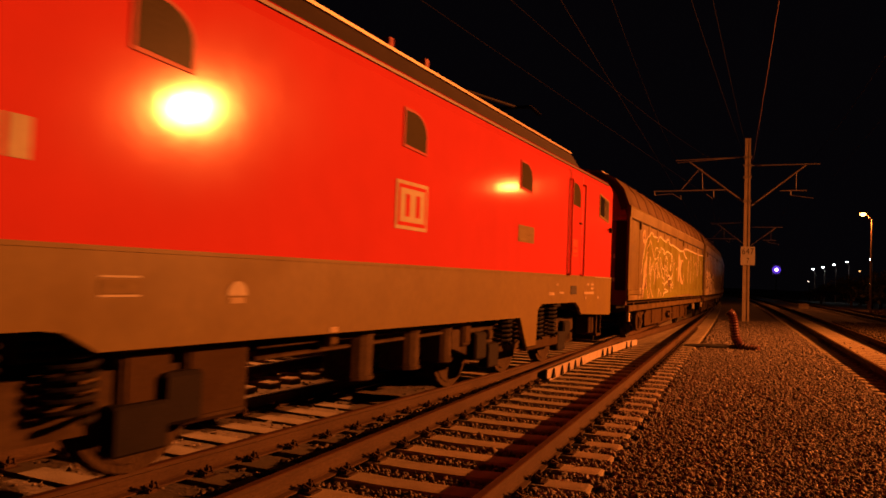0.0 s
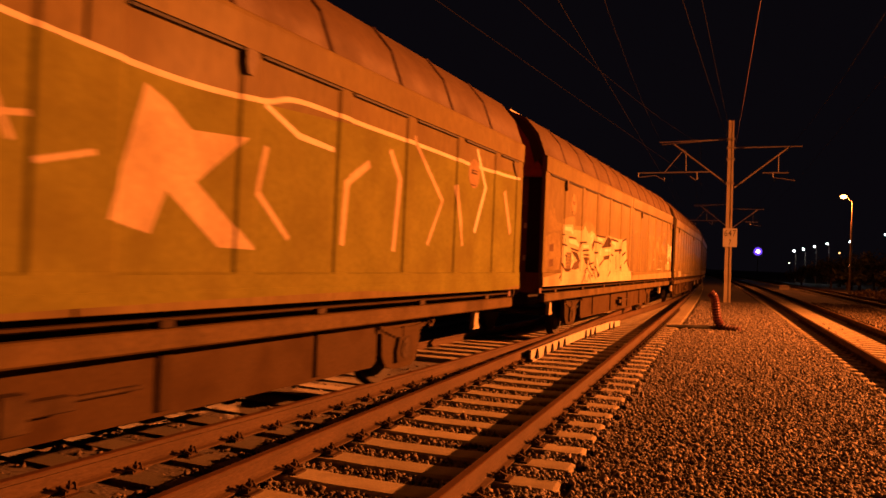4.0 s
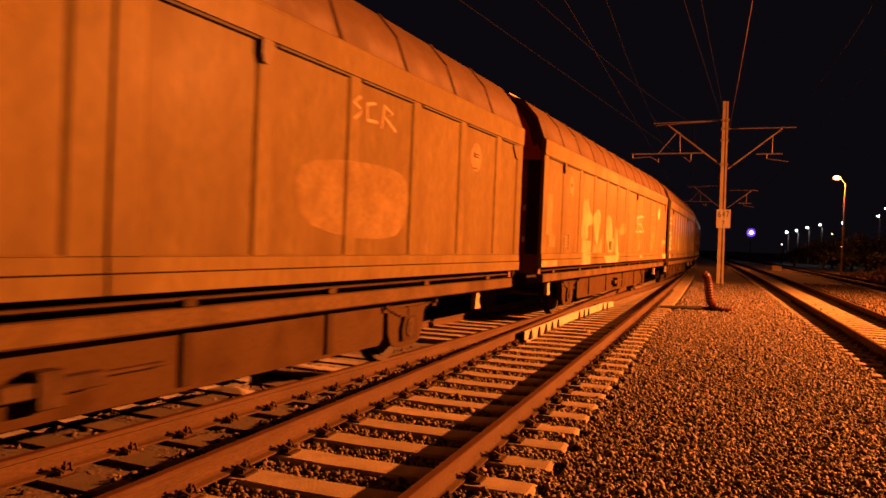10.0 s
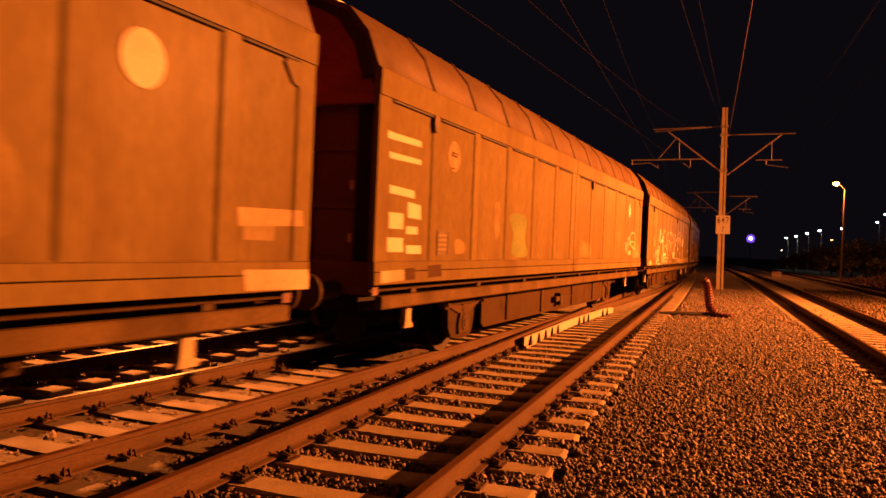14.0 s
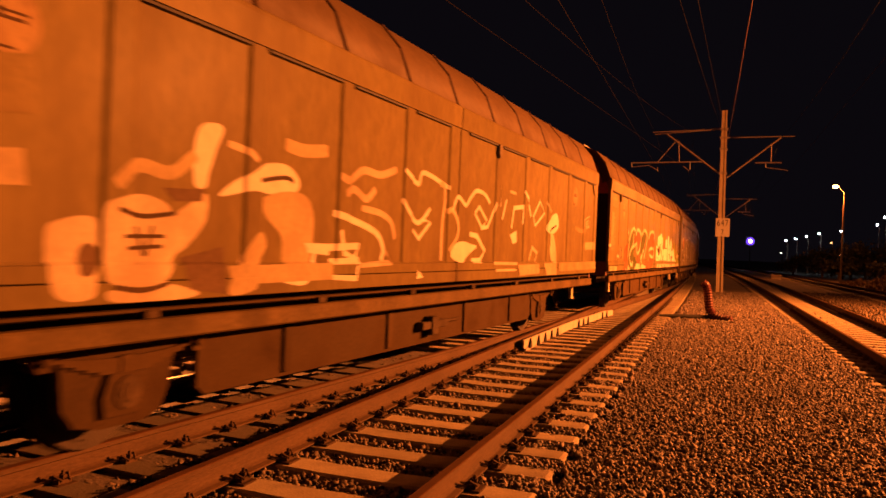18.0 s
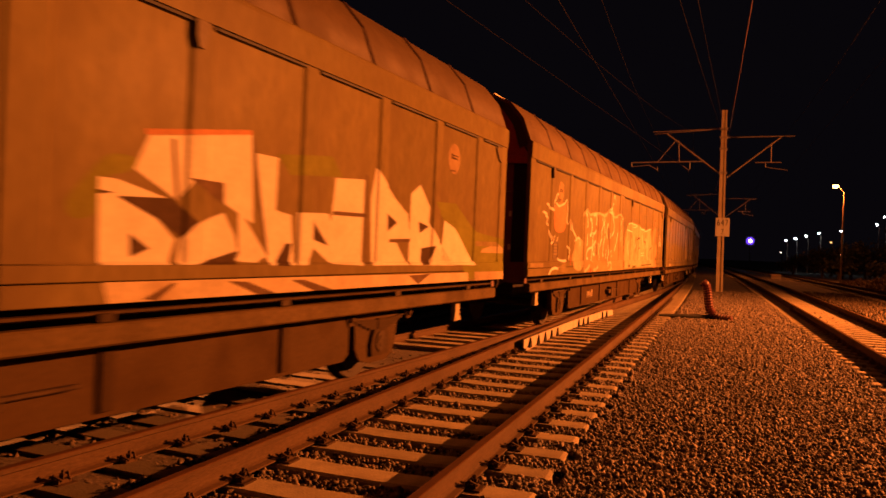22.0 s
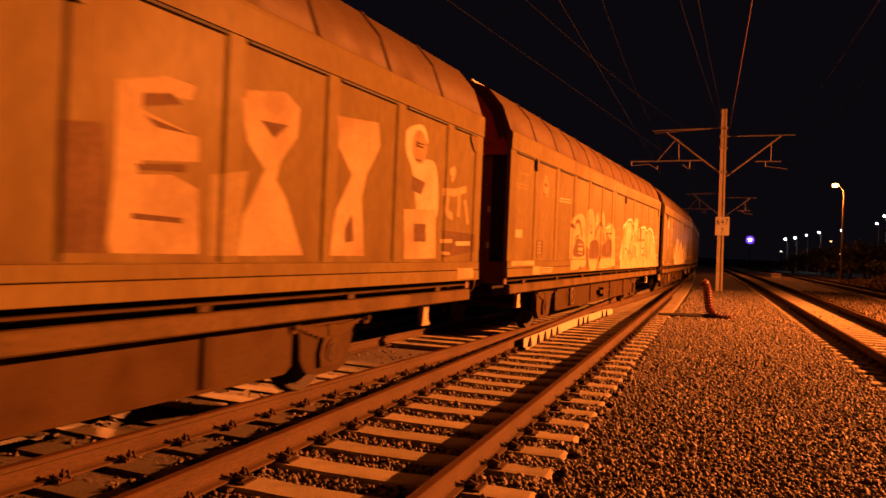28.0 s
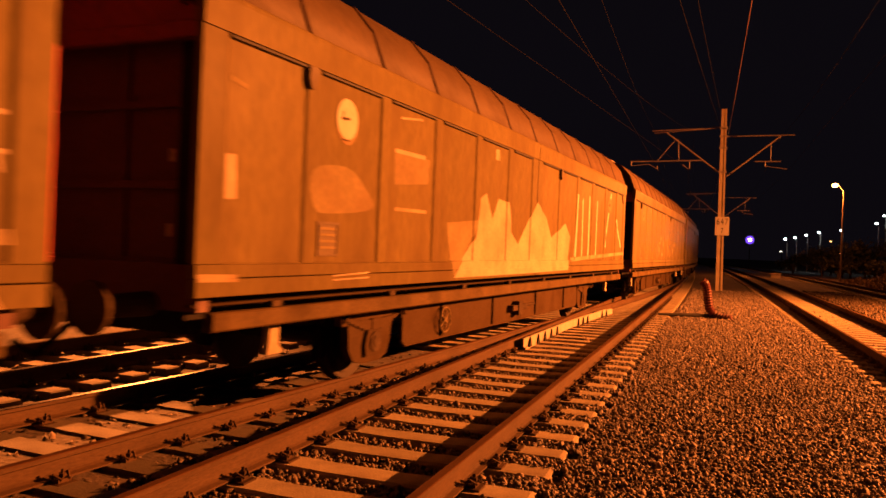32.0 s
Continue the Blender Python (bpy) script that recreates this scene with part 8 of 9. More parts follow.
    paint(W[4], "painted_tag", M_PALE, [], [[(15.24, 1.51), (15.3, 1.58), (15.52, 1.6), (15.72, 1.56), (15.69, 1.49), (15.4, 1.47)]], 0.05, 0.00212, "pale painted tag", True)
    paint(W[4], "label_bar", M_PALER, [[(16.54, 1.51), (17.05, 1.53)]], [], 0.03, 0.00224, "soft pale label bar", False)
    paint(W[8], "capital_letter", M_PALER, [], [[(10.69, 2.56), (11.13, 2.68), (11.42, 2.67), (11.38, 2.56), (10.92, 2.52), (10.91, 2.41), (11.47, 2.3), (11.48, 2.12), (10.94, 2.07), (10.89, 1.97), (11.22, 2), (11.49, 1.92), (11.52, 1.44), (10.7, 1.44), (10.66, 1.51), (10.7, 1.95)], [(11.93, 2.67), (12.01, 2.76), (12.53, 2.85), (12.76, 2.75), (12.73, 2.49), (12.5, 2.25), (12.44, 2.08), (12.6, 1.93), (12.89, 1.44), (11.98, 1.43), (12.02, 1.74), (12.28, 2.15), (12.04, 2.35)]], 0.05, 0.00140, "soft pale capital letter", False)
    paint(W[8], "capital_letter", M_CREAM, [], [[(11.61, 2.04), (12.07, 2.12), (11.99, 1.73), (11.97, 1.43), (11.63, 1.43)]], 0.05, 0.00152, "faint capital letter", False)
    paint(W[8], "capital_letter", M_PALER, [], [[(13.35, 2.79), (14.22, 2.86), (14.28, 2.61), (14, 2.28), (13.92, 2.03), (14.02, 1.44), (13.32, 1.44), (13.38, 1.81), (13.71, 2.25), (13.43, 2.5)]], 0.05, 0.00164, "soft pale capital letter", False)
    paint(W[8], "capital_letter", M_PALE, [], [[(14.84, 2.79), (14.97, 2.93), (15.33, 3.01), (15.48, 2.83), (15.26, 2.61), (15.72, 2.6), (15.86, 2.17), (15.77, 1.9), (15.3, 1.91), (15.12, 2.39), (14.92, 2.62)]], 0.05, 0.00176, "pale capital letter", True)
    paint(W[8], "capital_letter", M_PALER, [], [[(14.91, 1.98), (15.79, 2.03), (15.85, 1.42), (14.96, 1.41)]], 0.05, 0.00188, "soft pale capital letter", False)
    paint(W[8], "graffiti_spot", M_DARKT, [], [[(10.92, 2.52), (11.18, 2.57), (11.29, 2.51), (10.92, 2.43)], [(10.94, 2.37), (11.42, 2.31), (11.06, 2.31)], [(10.88, 2.04), (11.35, 2.09), (11.35, 2.03), (10.9, 2)]], 0.05, 0.00200, "dark tan graffiti spot", False)
    paint(W[8], "graffiti_spot", M_DARKT, [[(10.86, 1.69), (11.33, 1.68)]], [], 0.05, 0.00212, "dark tan graffiti spot", False)
    paint(W[8], "graffiti_spot", M_DARKT, [], [[(12.2, 2.55), (12.59, 2.57), (12.39, 2.43)], [(13.61, 1.71), (13.74, 1.87), (13.79, 1.59), (13.62, 1.57)], [(15.1, 2.38), (15.46, 2.34), (15.35, 2.18), (15.06, 2.22)], [(15.18, 1.83), (15.52, 1.84), (15.54, 1.62), (15.2, 1.62)]], 0.05, 0.00224, "dark tan graffiti spot", False)
    paint(W[8], "graffiti_shade", M_DARKT, [], [[(10.26, 2.23), (10.59, 2.27), (10.65, 1.82), (10.65, 1.44), (10.31, 1.44)]], 0.05, 0.00236, "dark tan graffiti shade", False)
    paint(W[8], "graffiti_shade", M_DARKT, [], [[(16.01, 1.78), (17.12, 1.77), (17.14, 1.51), (16.04, 1.43)]], 0.05, 0.00248, "dark tan graffiti shade", False)
    paint(W[8], "capital_letter", M_PALER, [[(15.97, 1.64), (16.36, 1.65)]], [], 0.06, 0.00260, "soft pale capital letter", False)
    paint(W[8], "capital_letter", M_PALE, [[(16.5, 1.62), (17.01, 1.63)]], [], 0.07, 0.00272, "pale capital letter", False)
    paint(W[8], "capital_letter", M_PALER, [[(16.01, 1.49), (16.3, 1.48)]], [], 0.05, 0.00284, "soft pale capital letter", False)
    paint(W[8], "capital_letter", M_PALER, [[(16.16, 2.53), (16.35, 2.58), (16.24, 2.42)], [(15.99, 2.27), (16.38, 2.29), (16.79, 2.37)], [(16.13, 2.22), (16.1, 2.03), (16.34, 1.96)]], [], 0.1, 0.00296, "soft pale capital letter", True)
    paint(W[8], "capital_letter", M_PALER, [[(16.54, 2.3), (16.55, 1.98)]], [], 0.12, 0.00308, "soft pale capital letter", False)
    paint(W[8], "capital_letter", M_PALER, [[(16.76, 2.22), (16.89, 1.9)]], [], 0.1, 0.00320, "soft pale capital letter", False)
    paint(W[8], "sill_strip", M_PALER, [], [[(16.51, 1.29), (17.09, 1.29), (17.1, 1.15), (16.52, 1.14)]], 0.05, 0.00332, "soft pale sill strip", False)
    paint(W[10], "graffiti_glow", M_CREAM, [], [[(4.84, 1.88), (6.05, 1.97), (5.47, 1.45), (5.06, 1.19)]], 0.05, 0.00140, "faint graffiti glow", False)
    paint(W[10], "graffiti_flame", M_PALE, [], [[(5.07, 1.16), (5.47, 1.45), (5.89, 1.72), (6.01, 2.27), (6.28, 2.37), (6.57, 2.01), (6.83, 2.33), (7.29, 2.3), (7.49, 1.83), (7.86, 1.65), (8.34, 2.03), (8.85, 2.41), (9.5, 2.17), (9.88, 1.81), (10.9, 2.12), (11.33, 1.86), (11.13, 1.18), (8.07, 1.16)]], 0.05, 0.00152, "pale graffiti flame", False)
    paint(W[10], "graffiti_letter", M_WHITE, [[(11.83, 2.78), (11.76, 1.45)]], [], 0.12, 0.00164, "white graffiti letter", False)
    paint(W[10], "graffiti_letter", M_WHITE, [[(12.36, 2.72), (12.41, 1.47)]], [], 0.1, 0.00176, "white graffiti letter", False)
    paint(W[10], "graffiti_letter", M_WHITE, [[(12.99, 2.82), (13.02, 1.42)]], [], 0.12, 0.00188, "white graffiti letter", False)
    paint(W[10], "graffiti_letter", M_WHITE, [[(13.81, 2.77), (13.8, 1.45)]], [], 0.1, 0.00200, "white graffiti letter", False)
    paint(W[10], "graffiti_letter", M_WHITE, [[(15.39, 3.06), (14.79, 1.69)]], [], 0.12, 0.00212, "white graffiti letter", False)
    paint(W[10], "graffiti_letter", M_WHITE, [[(16.09, 2.42), (16.92, 1.72)]], [], 0.1, 0.00224, "white graffiti letter", False)
    paint(W[10], "graffiti_letter", M_PALER, [[(11.41, 1.39), (17.24, 1.55)]], [], 0.1, 0.00236, "soft pale graffiti letter", False)
    paint(W[10], "label_plate", M_PALE, [], [[(0.44, 2.23), (0.58, 2.24), (0.6, 1.89), (0.46, 1.88)]], 0.05, 0.00248, "pale label plate", False)
    paint(W[10], "pale_patch", M_CREAM, [], [[(3.29, 2.59), (4.25, 2.62), (4.21, 2.32), (3.32, 2.24)]], 0.05, 0.00260, "faint patch", False)
    paint(W[10], "pale_patch", M_PALE, [[(3.31, 2.62), (4.11, 2.63)]], [], 0.06, 0.00272, "pale pale patch", False)
    paint(W[10], "pale_patch", M_PALER, [[(3.35, 1.97), (4.19, 1.98)]], [], 0.05, 0.00284, "soft pale pale patch", False)
    paint(W[10], "pale_patch", M_PALE, [], [[(6.61, 3.06), (6.78, 3.07), (6.8, 2.91), (6.63, 2.9)]], 0.05, 0.00296, "pale pale patch", False)
    paint(W[10], "pale_patch", M_CREAM, [], [[(1.65, 2.23), (2.28, 2.32), (2.68, 2.14), (2.82, 1.94), (2.05, 1.85), (1.68, 1.89)]], 0.05, 0.00308, "faint patch", True)
    paint(W[10], "pale_patch", M_PALE, [[(3.43, 3), (4, 3.07)]], [], 0.03, 0.00320, "pale pale patch", False)
    paint(W[10], "pale_patch", M_CREAM, [[(0.48, 2.83), (0.69, 2.79)]], [], 0.05, 0.00332, "faint patch", False)
    paint(W[10], "sill_strip", M_PALER, [], [[(0.14, 1.3), (0.61, 1.29), (0.62, 1.23), (0.14, 1.24)]], 0.05, 0.00344, "soft pale sill strip", False)
    paint(W[10], "sill_strip", M_PALE, [[(2.04, 1.25), (2.75, 1.27)], [(2.04, 1.21), (2.75, 1.22)]], [], 0.02, 0.00356, "pale sill strip", False)
    # the wagons behind, seen only far off
    for i in range(11, COUNT):
        w = W[i]
        tagged(w, base + " with some pale graffiti")
        if i < 15:
            bits(w, "graffiti_stroke", M_PALER, 3.0 + i % 3, 12.5, 1.4, 2.2, 16, 200 + i, 0.07, "pale graffiti stroke", size=0.5)

    paint(W[5], "label_frame", M_PALE, [[(16.09, 2.29), (16.66, 2.4), (16.69, 2.17), (16.14, 2.07), (16.09, 2.29)], [(16.2, 2.23), (16.58, 2.3)], [(16.21, 2.18), (16.58, 2.24)], [(16.21, 2.13), (16.59, 2.19)]], [], 0.03, 0.0045, "pale outlined label", False)
    paint(W[6], "lower_strip", M_PALER, [], [[(0.3, 1.25), (1.28, 1.24), (1.29, 1.09), (0.31, 1.1)]], 0.05, 0.0035, "pale strip on the lower board", False)
    paint(W[6], "white_tape", M_PALE, [], [[(0.11, 1.81), (0.43, 1.81), (0.43, 1.74), (0.11, 1.73)]], 0.05, 0.0035, "white tape on the wall", False)
    paint(W[6], "white_tape", M_PALE, [], [[(1.44, 1.56), (1.64, 1.52), (1.65, 1.45), (1.45, 1.47)]], 0.05, 0.0035, "white tape on the wall", False)
    paint(W[6], "pale_patch", M_FAINT, [], [[(0.48, 2.46), (1.14, 2.46), (1.14, 2.04), (0.51, 2)]], 0.05, 0.0025, "pale worn patch", False)
    paint(W[6], "pale_patch", M_FAINT, [], [[(0.76, 2.01), (1.26, 1.98), (1.27, 1.81), (0.79, 1.83)]], 0.05, 0.0025, "pale worn patch", False)
    paint(W[6], "pale_patch", M_FAINT, [], [[(0.56, 2.77), (1.18, 2.76), (1.17, 2.54), (0.6, 2.51)]], 0.05, 0.0025, "pale worn patch", False)
    paint(W[6], "pale_patch", M_FAINT, [], [[(2.09, 1.72), (2.41, 1.72), (2.43, 1.46), (2.11, 1.47)]], 0.05, 0.0025, "pale worn patch", False)
    paint(W[6], "white_tape", M_CREAM, [[(0.41, 1.72), (0.75, 1.66), (0.99, 1.62)], [(0.5, 2.97), (0.8, 2.98), (1.2, 2.96)], [(3.04, 3.63), (3.34, 3.65)]], [], 0.05, 0.0045, "white worn stroke", True)
    paint(W[9], "graffiti_shade", M_CREAM, [], [[(11.9, 2.09), (12.63, 2.05), (12.72, 1.43), (11.67, 1.42)]], 0.05, 0.0026, "darker graffiti shade", False)
    paint(W[9], "graffiti_shade", M_CREAM, [], [[(14.08, 2.34), (14.59, 2.32), (14.6, 1.43), (14.14, 1.43)]], 0.05, 0.0026, "darker graffiti shade", False)
    paint(W[9], "graffiti_light", M_PALE, [], [[(9.76, 1.16), (9.88, 1.58), (10.11, 1.95), (10.14, 1.42), (10.09, 1.17)]], 0.05, 0.0029, "bright graffiti patch", True)
    paint(W[9], "graffiti_light", M_PALE, [], [[(10.87, 2.38), (11.29, 2.46), (11.44, 2.31), (11.42, 1.96), (11.01, 1.61), (10.7, 1.55), (10.83, 1.92)]], 0.05, 0.0029, "bright graffiti patch", True)
    paint(W[9], "graffiti_light", M_PALE, [], [[(11.91, 2.52), (12.52, 2.64), (12.71, 2.51), (12.55, 2.26), (11.98, 2.32)]], 0.05, 0.0029, "bright graffiti patch", True)
    paint(W[9], "graffiti_outline", M_WHITE, [[(10.16, 2.25), (10.42, 2.34), (10.75, 2.44), (10.84, 2.33), (10.79, 2.47), (11.42, 2.55), (11.77, 2.42)], [(13.18, 2.35), (13.99, 2.43), (14.42, 2.31), (14.95, 2.42), (15.79, 2.27), (16.1, 1.9)]], [], 0.04, 0.0048, "white graffiti outline", True)
    paint(W[9], "graffiti_loop", M_DARKT, [[(12.72, 2.44), (13.04, 2.47), (13.15, 2.08), (12.82, 1.97), (12.63, 2.22), (12.72, 2.44)]], [], 0.06, 0.0052, "dark graffiti loop", True)
    paint(W[9], "graffiti_bar", M_DARKT, [[(13.36, 1.98), (13.99, 2)], [(13.38, 1.72), (13.9, 1.73)], [(13.4, 1.5), (14, 1.52)], [(13.33, 2.01), (13.33, 1.49)]], [], 0.07, 0.0052, "dark graffiti bar", False)
    paint(W[9], "lower_strip", M_PALER, [], [[(0.33, 1.38), (1.59, 1.38), (1.6, 1.3), (0.33, 1.3)]], 0.05, 0.0035, "pale strip on the lower board", False)
    paint(W[9], "lower_strip", M_PALER, [], [[(1.54, 1.28), (2.02, 1.28), (2.03, 1.13), (1.52, 1.14)]], 0.05, 0.0035, "pale strip on the lower board", False)
    paint(W[9], "lettering_bar", M_PALE, [[(2.07, 1.25), (2.78, 1.25)], [(2.07, 1.21), (2.78, 1.21)], [(2.07, 1.17), (2.74, 1.17)], [(3.24, 2.59), (4.16, 2.62)]], [], 0.025, 0.0045, "pale lettering bar", False)
    paint(W[9], "lettering_bar", M_PALE, [[(3.24, 2.54), (4.16, 2.56)]], [], 0.025, 0.0045, "pale lettering bar", False)
    paint(W[9], "scratch", M_CREAM, [[(0.51, 2.64), (1.18, 2.66)], [(0.56, 2.59), (1.15, 2.59)], [(0.74, 2.83), (1.19, 2.84)]], [], 0.02, 0.0045, "thin pale scratch", False)
    paint(W[9], "pale_patch", M_PALER, [], [[(15.99, 1.69), (16.34, 1.7), (16.36, 1.42), (16.01, 1.42)]], 0.05, 0.003, "pale lettering patch", False)
    paint(W[9], "pale_patch", M_PALER, [], [[(16.4, 1.54), (17.08, 1.57), (17.09, 1.48), (16.41, 1.46)]], 0.05, 0.003, "pale lettering patch", False)
    paint(W[9], "painted_tag", M_PALE, [[(16.11, 2.06), (16.25, 2.03)], [(16.24, 2.13), (16.3, 2.01)], [(16.34, 2.14), (16.37, 2.01)], [(16.45, 2.16), (16.48, 2.04)]], [], 0.035, 0.0045, "pale bars of unreadable writing", False)
    paint(W[9], "painted_tag", M_PALE, [[(16.57, 2.17), (16.6, 2.06)], [(16.71, 2.18), (16.73, 2.07)], [(16.86, 2.2), (16.88, 2.09)], [(16.24, 2.13), (17.04, 2.22)]], [], 0.035, 0.0045, "pale bars of unreadable writing", False)
    paint(W[9], "painted_tag", M_PALE, [[(16.59, 1.96), (16.62, 1.85)], [(16.7, 1.97), (16.72, 1.86)], [(16.84, 1.98), (16.86, 1.87)], [(16.99, 2), (17.01, 1.88)]], [], 0.035, 0.0045, "pale bars of unreadable writing", False)
    paint(W[9], "painted_tag", M_PALE, [[(16.56, 1.97), (17.05, 2)]], [], 0.035, 0.0045, "pale bars of unreadable writing", False)
    paint(W[10], "round_mark", M_WHITE, fills=[[(2.25 + 0.2 * math.cos(a), 2.79 + 0.2 * math.sin(a)) for a in (math.pi * k / 12 for k in range(24))]], lift=0.009, label="bright round mark")
    paint(W[10], "mark_bar", M_BROWN, [[(2.13, 2.78), (2.3, 2.8)], [(2.15, 2.78), (2.16, 2.86)]], width=0.03, lift=0.011)
    for n, ua, ub in ((3, 0.1, 1.2), (5, 0.45, 1.3), (2, 5.2, 5.8), (8, 1.5, 2.2)):
        paint(W[n], "lower_strip", M_PALER, fills=[[(ua, 1.135), (ub, 1.135), (ub, 1.245), (ua, 1.245)]], label="pale strip on the lower board")
    bits(W[9], "graffiti_light", M_PALE, 10.2, 16.0, 1.3, 2.0, 22, 14, 0.06, "pale graffiti stroke", size=0.35)
    bits(W[8], "graffiti_line", M_CREAM, 2.5, 8.0, 1.3, 2.2, 14, 16, 0.08, "faint graffiti stroke", size=0.5)
    for i in (2, 3, 4):
        u, v = LENGTH - 2.05, 2.74
        # white discs put the gloss highlight onto the worn rear marks
        if i != 2:
            paint(W[i], "round_mark", M_WHITE, fills=[[(u + 0.2 * math.cos(a), v + 0.2 * math.sin(a)) for a in (math.pi * k / 12 for k in range(24))]], lift=0.009, label="worn round mark whitened for the gloss highlight")
        if i == 4:
            paint(W[i], "mark_bar", M_GRED, [[(u - 0.13, v + 0.02), (u + 0.15, v - 0.02)], [(u - 0.1, v + 0.05), (u - 0.02, v + 0.06)], [(u - 0.14, v + 0.12), (u - 0.02, v + 0.14)]], width=0.018, lift=0.011)
            paint(W[i], "mark_wear", M_GPINK, fills=[[(u + 0.02, v + 0.195), (u + 0.13, v + 0.14), (u + 0.19, v + 0.04), (u + 0.1, v + 0.06), (u + 0.04, v + 0.12)], [(u - 0.19, v - 0.02), (u - 0.15, v - 0.05), (u - 0.13, v - 0.14), (u - 0.17, v - 0.09)]], lift=0.010, label="worn rim of the mark", soft=True)
            paint(W[i], "mark_wear", M_DARKT, fills=[[(u + 0.0, v - 0.12), (u + 0.09, v - 0.11), (u + 0.1, v - 0.15), (u + 0.02, v - 0.16)]], lift=0.0105, soft=True)


decorate()


# ---------------------------------------------------------------- electric locomotive
LOCO_HALF, LOCO_X, LOCO_GAP = 9.7, 1.48, 1.75


def window_shape(d, z0, z1, w):
    """Outline of a side window with one rounded upper corner, in (y, z)."""
    y0, y1 = LOCO_HALF - d - w / 2, LOCO_HALF - d + w / 2
    out = [(y0, z0 + 0.03), (y1, z0), (y1, z0 + (z1 - z0) * 0.45)]
    for k in range(1, 6):
        a = math.pi / 2 * k / 5
        out.append((y1 - (w * 0.62) * (1 - math.cos(a)), z0 + (z1 - z0) * (0.45 + 0.55 * math.sin(a))))
    out.append((y0, z1))
    return out


def coil(x, y, z0, z1, r, wire, turns):
    """A round-wire coil spring standing upright."""
    bm = bmesh.new()
    prev = None
    steps = turns * 14
    for i in range(steps + 1):
        a = 2 * math.pi * i / 14
        c, out = Vector((x + r * math.cos(a), y + r * math.sin(a), z0 + (z1 - z0) * i / steps)), Vector((math.cos(a), math.sin(a), 0))
        ring = [bm.verts.new(c + wire * (math.cos(b) * out + math.sin(b) * Vector((0, 0, 1)))) for b in (math.pi * k / 3 for k in range(6))]
        if prev:
            for k in range(6):
                bm.faces.new((prev[k], prev[(k + 1) % 6], ring[(k + 1) % 6], ring[k]))
        else:
            bm.faces.new(ring[::-1])
        prev = ring
    bm.faces.new(prev)
    bmesh.ops.recalc_face_normals(bm, faces=bm.faces)
    return bm


def locomotive():
    lo = thing("electric_locomotive", "red electric locomotive with grey lower band pulling the wagons", "locomotive")
    H, X = LOCO_HALF, LOCO_X
    # red superstructure
    bm = bmesh.new()
    prof = [(X, 1.66), (X, 3.55), (X - 0.03, 3.66), (X - 0.12, 3.76), (-X + 0.12, 3.76), (-X + 0.03, 3.66), (-X, 3.55), (-X, 1.66)]
    rings = []
    for y, inset in ((-H, 0.10), (-H + 0.35, 0.0), (H + 0.03, 0.0), (H + 0.15, 0.02)):
        rings.append([bm.verts.new((x * (1 - inset * 0.5), y, z)) for x, z in prof])
    for a, b in zip(rings, rings[1:]):
        for i in range(8):
            bm.faces.new((a[i], a[(i + 1) % 8], b[(i + 1) % 8], b[i]))
    bm.faces.new(rings[0])
    bm.faces.new(rings[-1][::-1])
    bmesh.ops.recalc_face_normals(bm, faces=bm.faces)
    part("body", bm, M_LOCO, lo, "glossy red body")
    # grey band with bogie openings
    def skirt(s):
        bm = bmesh.new()
        pts = [(H + 0.15, 1.656), (H + 0.15, 0.90), (H + 0.05, 0.86), (H - 2.3, 0.94), (H - 2.42, 1.06), (H - 2.7, 1.17), (H - 4.75, 1.17), (H - 4.95, 1.08), (H - 5.0, 0.52), (H - 5.45, 0.52), (H - 5.8, 0.98),
               (H - 13.5, 1.02), (H - 13.75, 1.15), (H - 13.9, 1.17), (H - 16.6, 1.17), (H - 17.0, 1.0), (-H, 0.9), (-H, 1.656)]
        prism(bm, pts, "x", s * X, s * (X - 0.06))
        bmesh.ops.triangulate(bm, faces=[f for f in bm.faces if len(f.verts) > 4])
        part("lower_band", bm, M_LOCOGREY, lo, "grey lower band")
    skirt(1)
    skirt(-1)
    part("frame", boxes((-1.38, 1.38, -H + 0.1, H - 0.1, 1.18, 1.65)), M_BLACK, lo)
    part("belt_line", boxes((X, X + 0.008, -H + 0.2, H - 0.05, 1.645, 1.675)), M_LOCOGREY, lo)
    part("belt_trim", boxes((X + 0.009, X + 0.016, H - 1.35, H + 0.14, 1.652, 1.668)), M_TRIM, lo, "pale thin trim line")
    # roof
    bm = bmesh.new()
    prof = [(X - 0.13, 3.765), (X - 0.16, 3.79), (X - 0.30, 4.02), (X - 0.34, 4.05), (-X + 0.34, 4.05), (-X + 0.30, 4.02), (-X + 0.16, 3.79), (-X + 0.13, 3.765)]
    prism(bm, prof, "y", -H + 0.5, H - 2.2)
    part("roof", bm, M_LOCOROOF, lo, "dark sloped roof")
    bm = bmesh.new()
    prof = [(X - 0.13, 3.765), (X - 0.3, 3.86), (X - 0.75, 3.98), (-X + 0.75, 3.98), (-X + 0.3, 3.86), (-X + 0.13, 3.765)]
    prism(bm, prof, "y", H - 2.2, H - 0.15)
    part("cab_roof", bm, M_LOCOROOF, lo)
    part("roof_edge", boxes((X - 0.35, X - 0.285, -H + 0.6, H - 2.3, 4.035, 4.07)), M_TRIM, lo, "pale roof edge strip")
    part("gutter", boxes((X - 0.035, X - 0.005, -H + 0.3, H - 0.3, 3.655, 3.685)), M_LOCOROOF, lo, "dark gutter line")
    bm = bmesh.new()
    for y in (H - 4.3, H - 6.6):
        for x in (-0.55, 0.55):
            tube(bm, (x, y, 4.04), (x, y, 4.42), 0.06, 8)
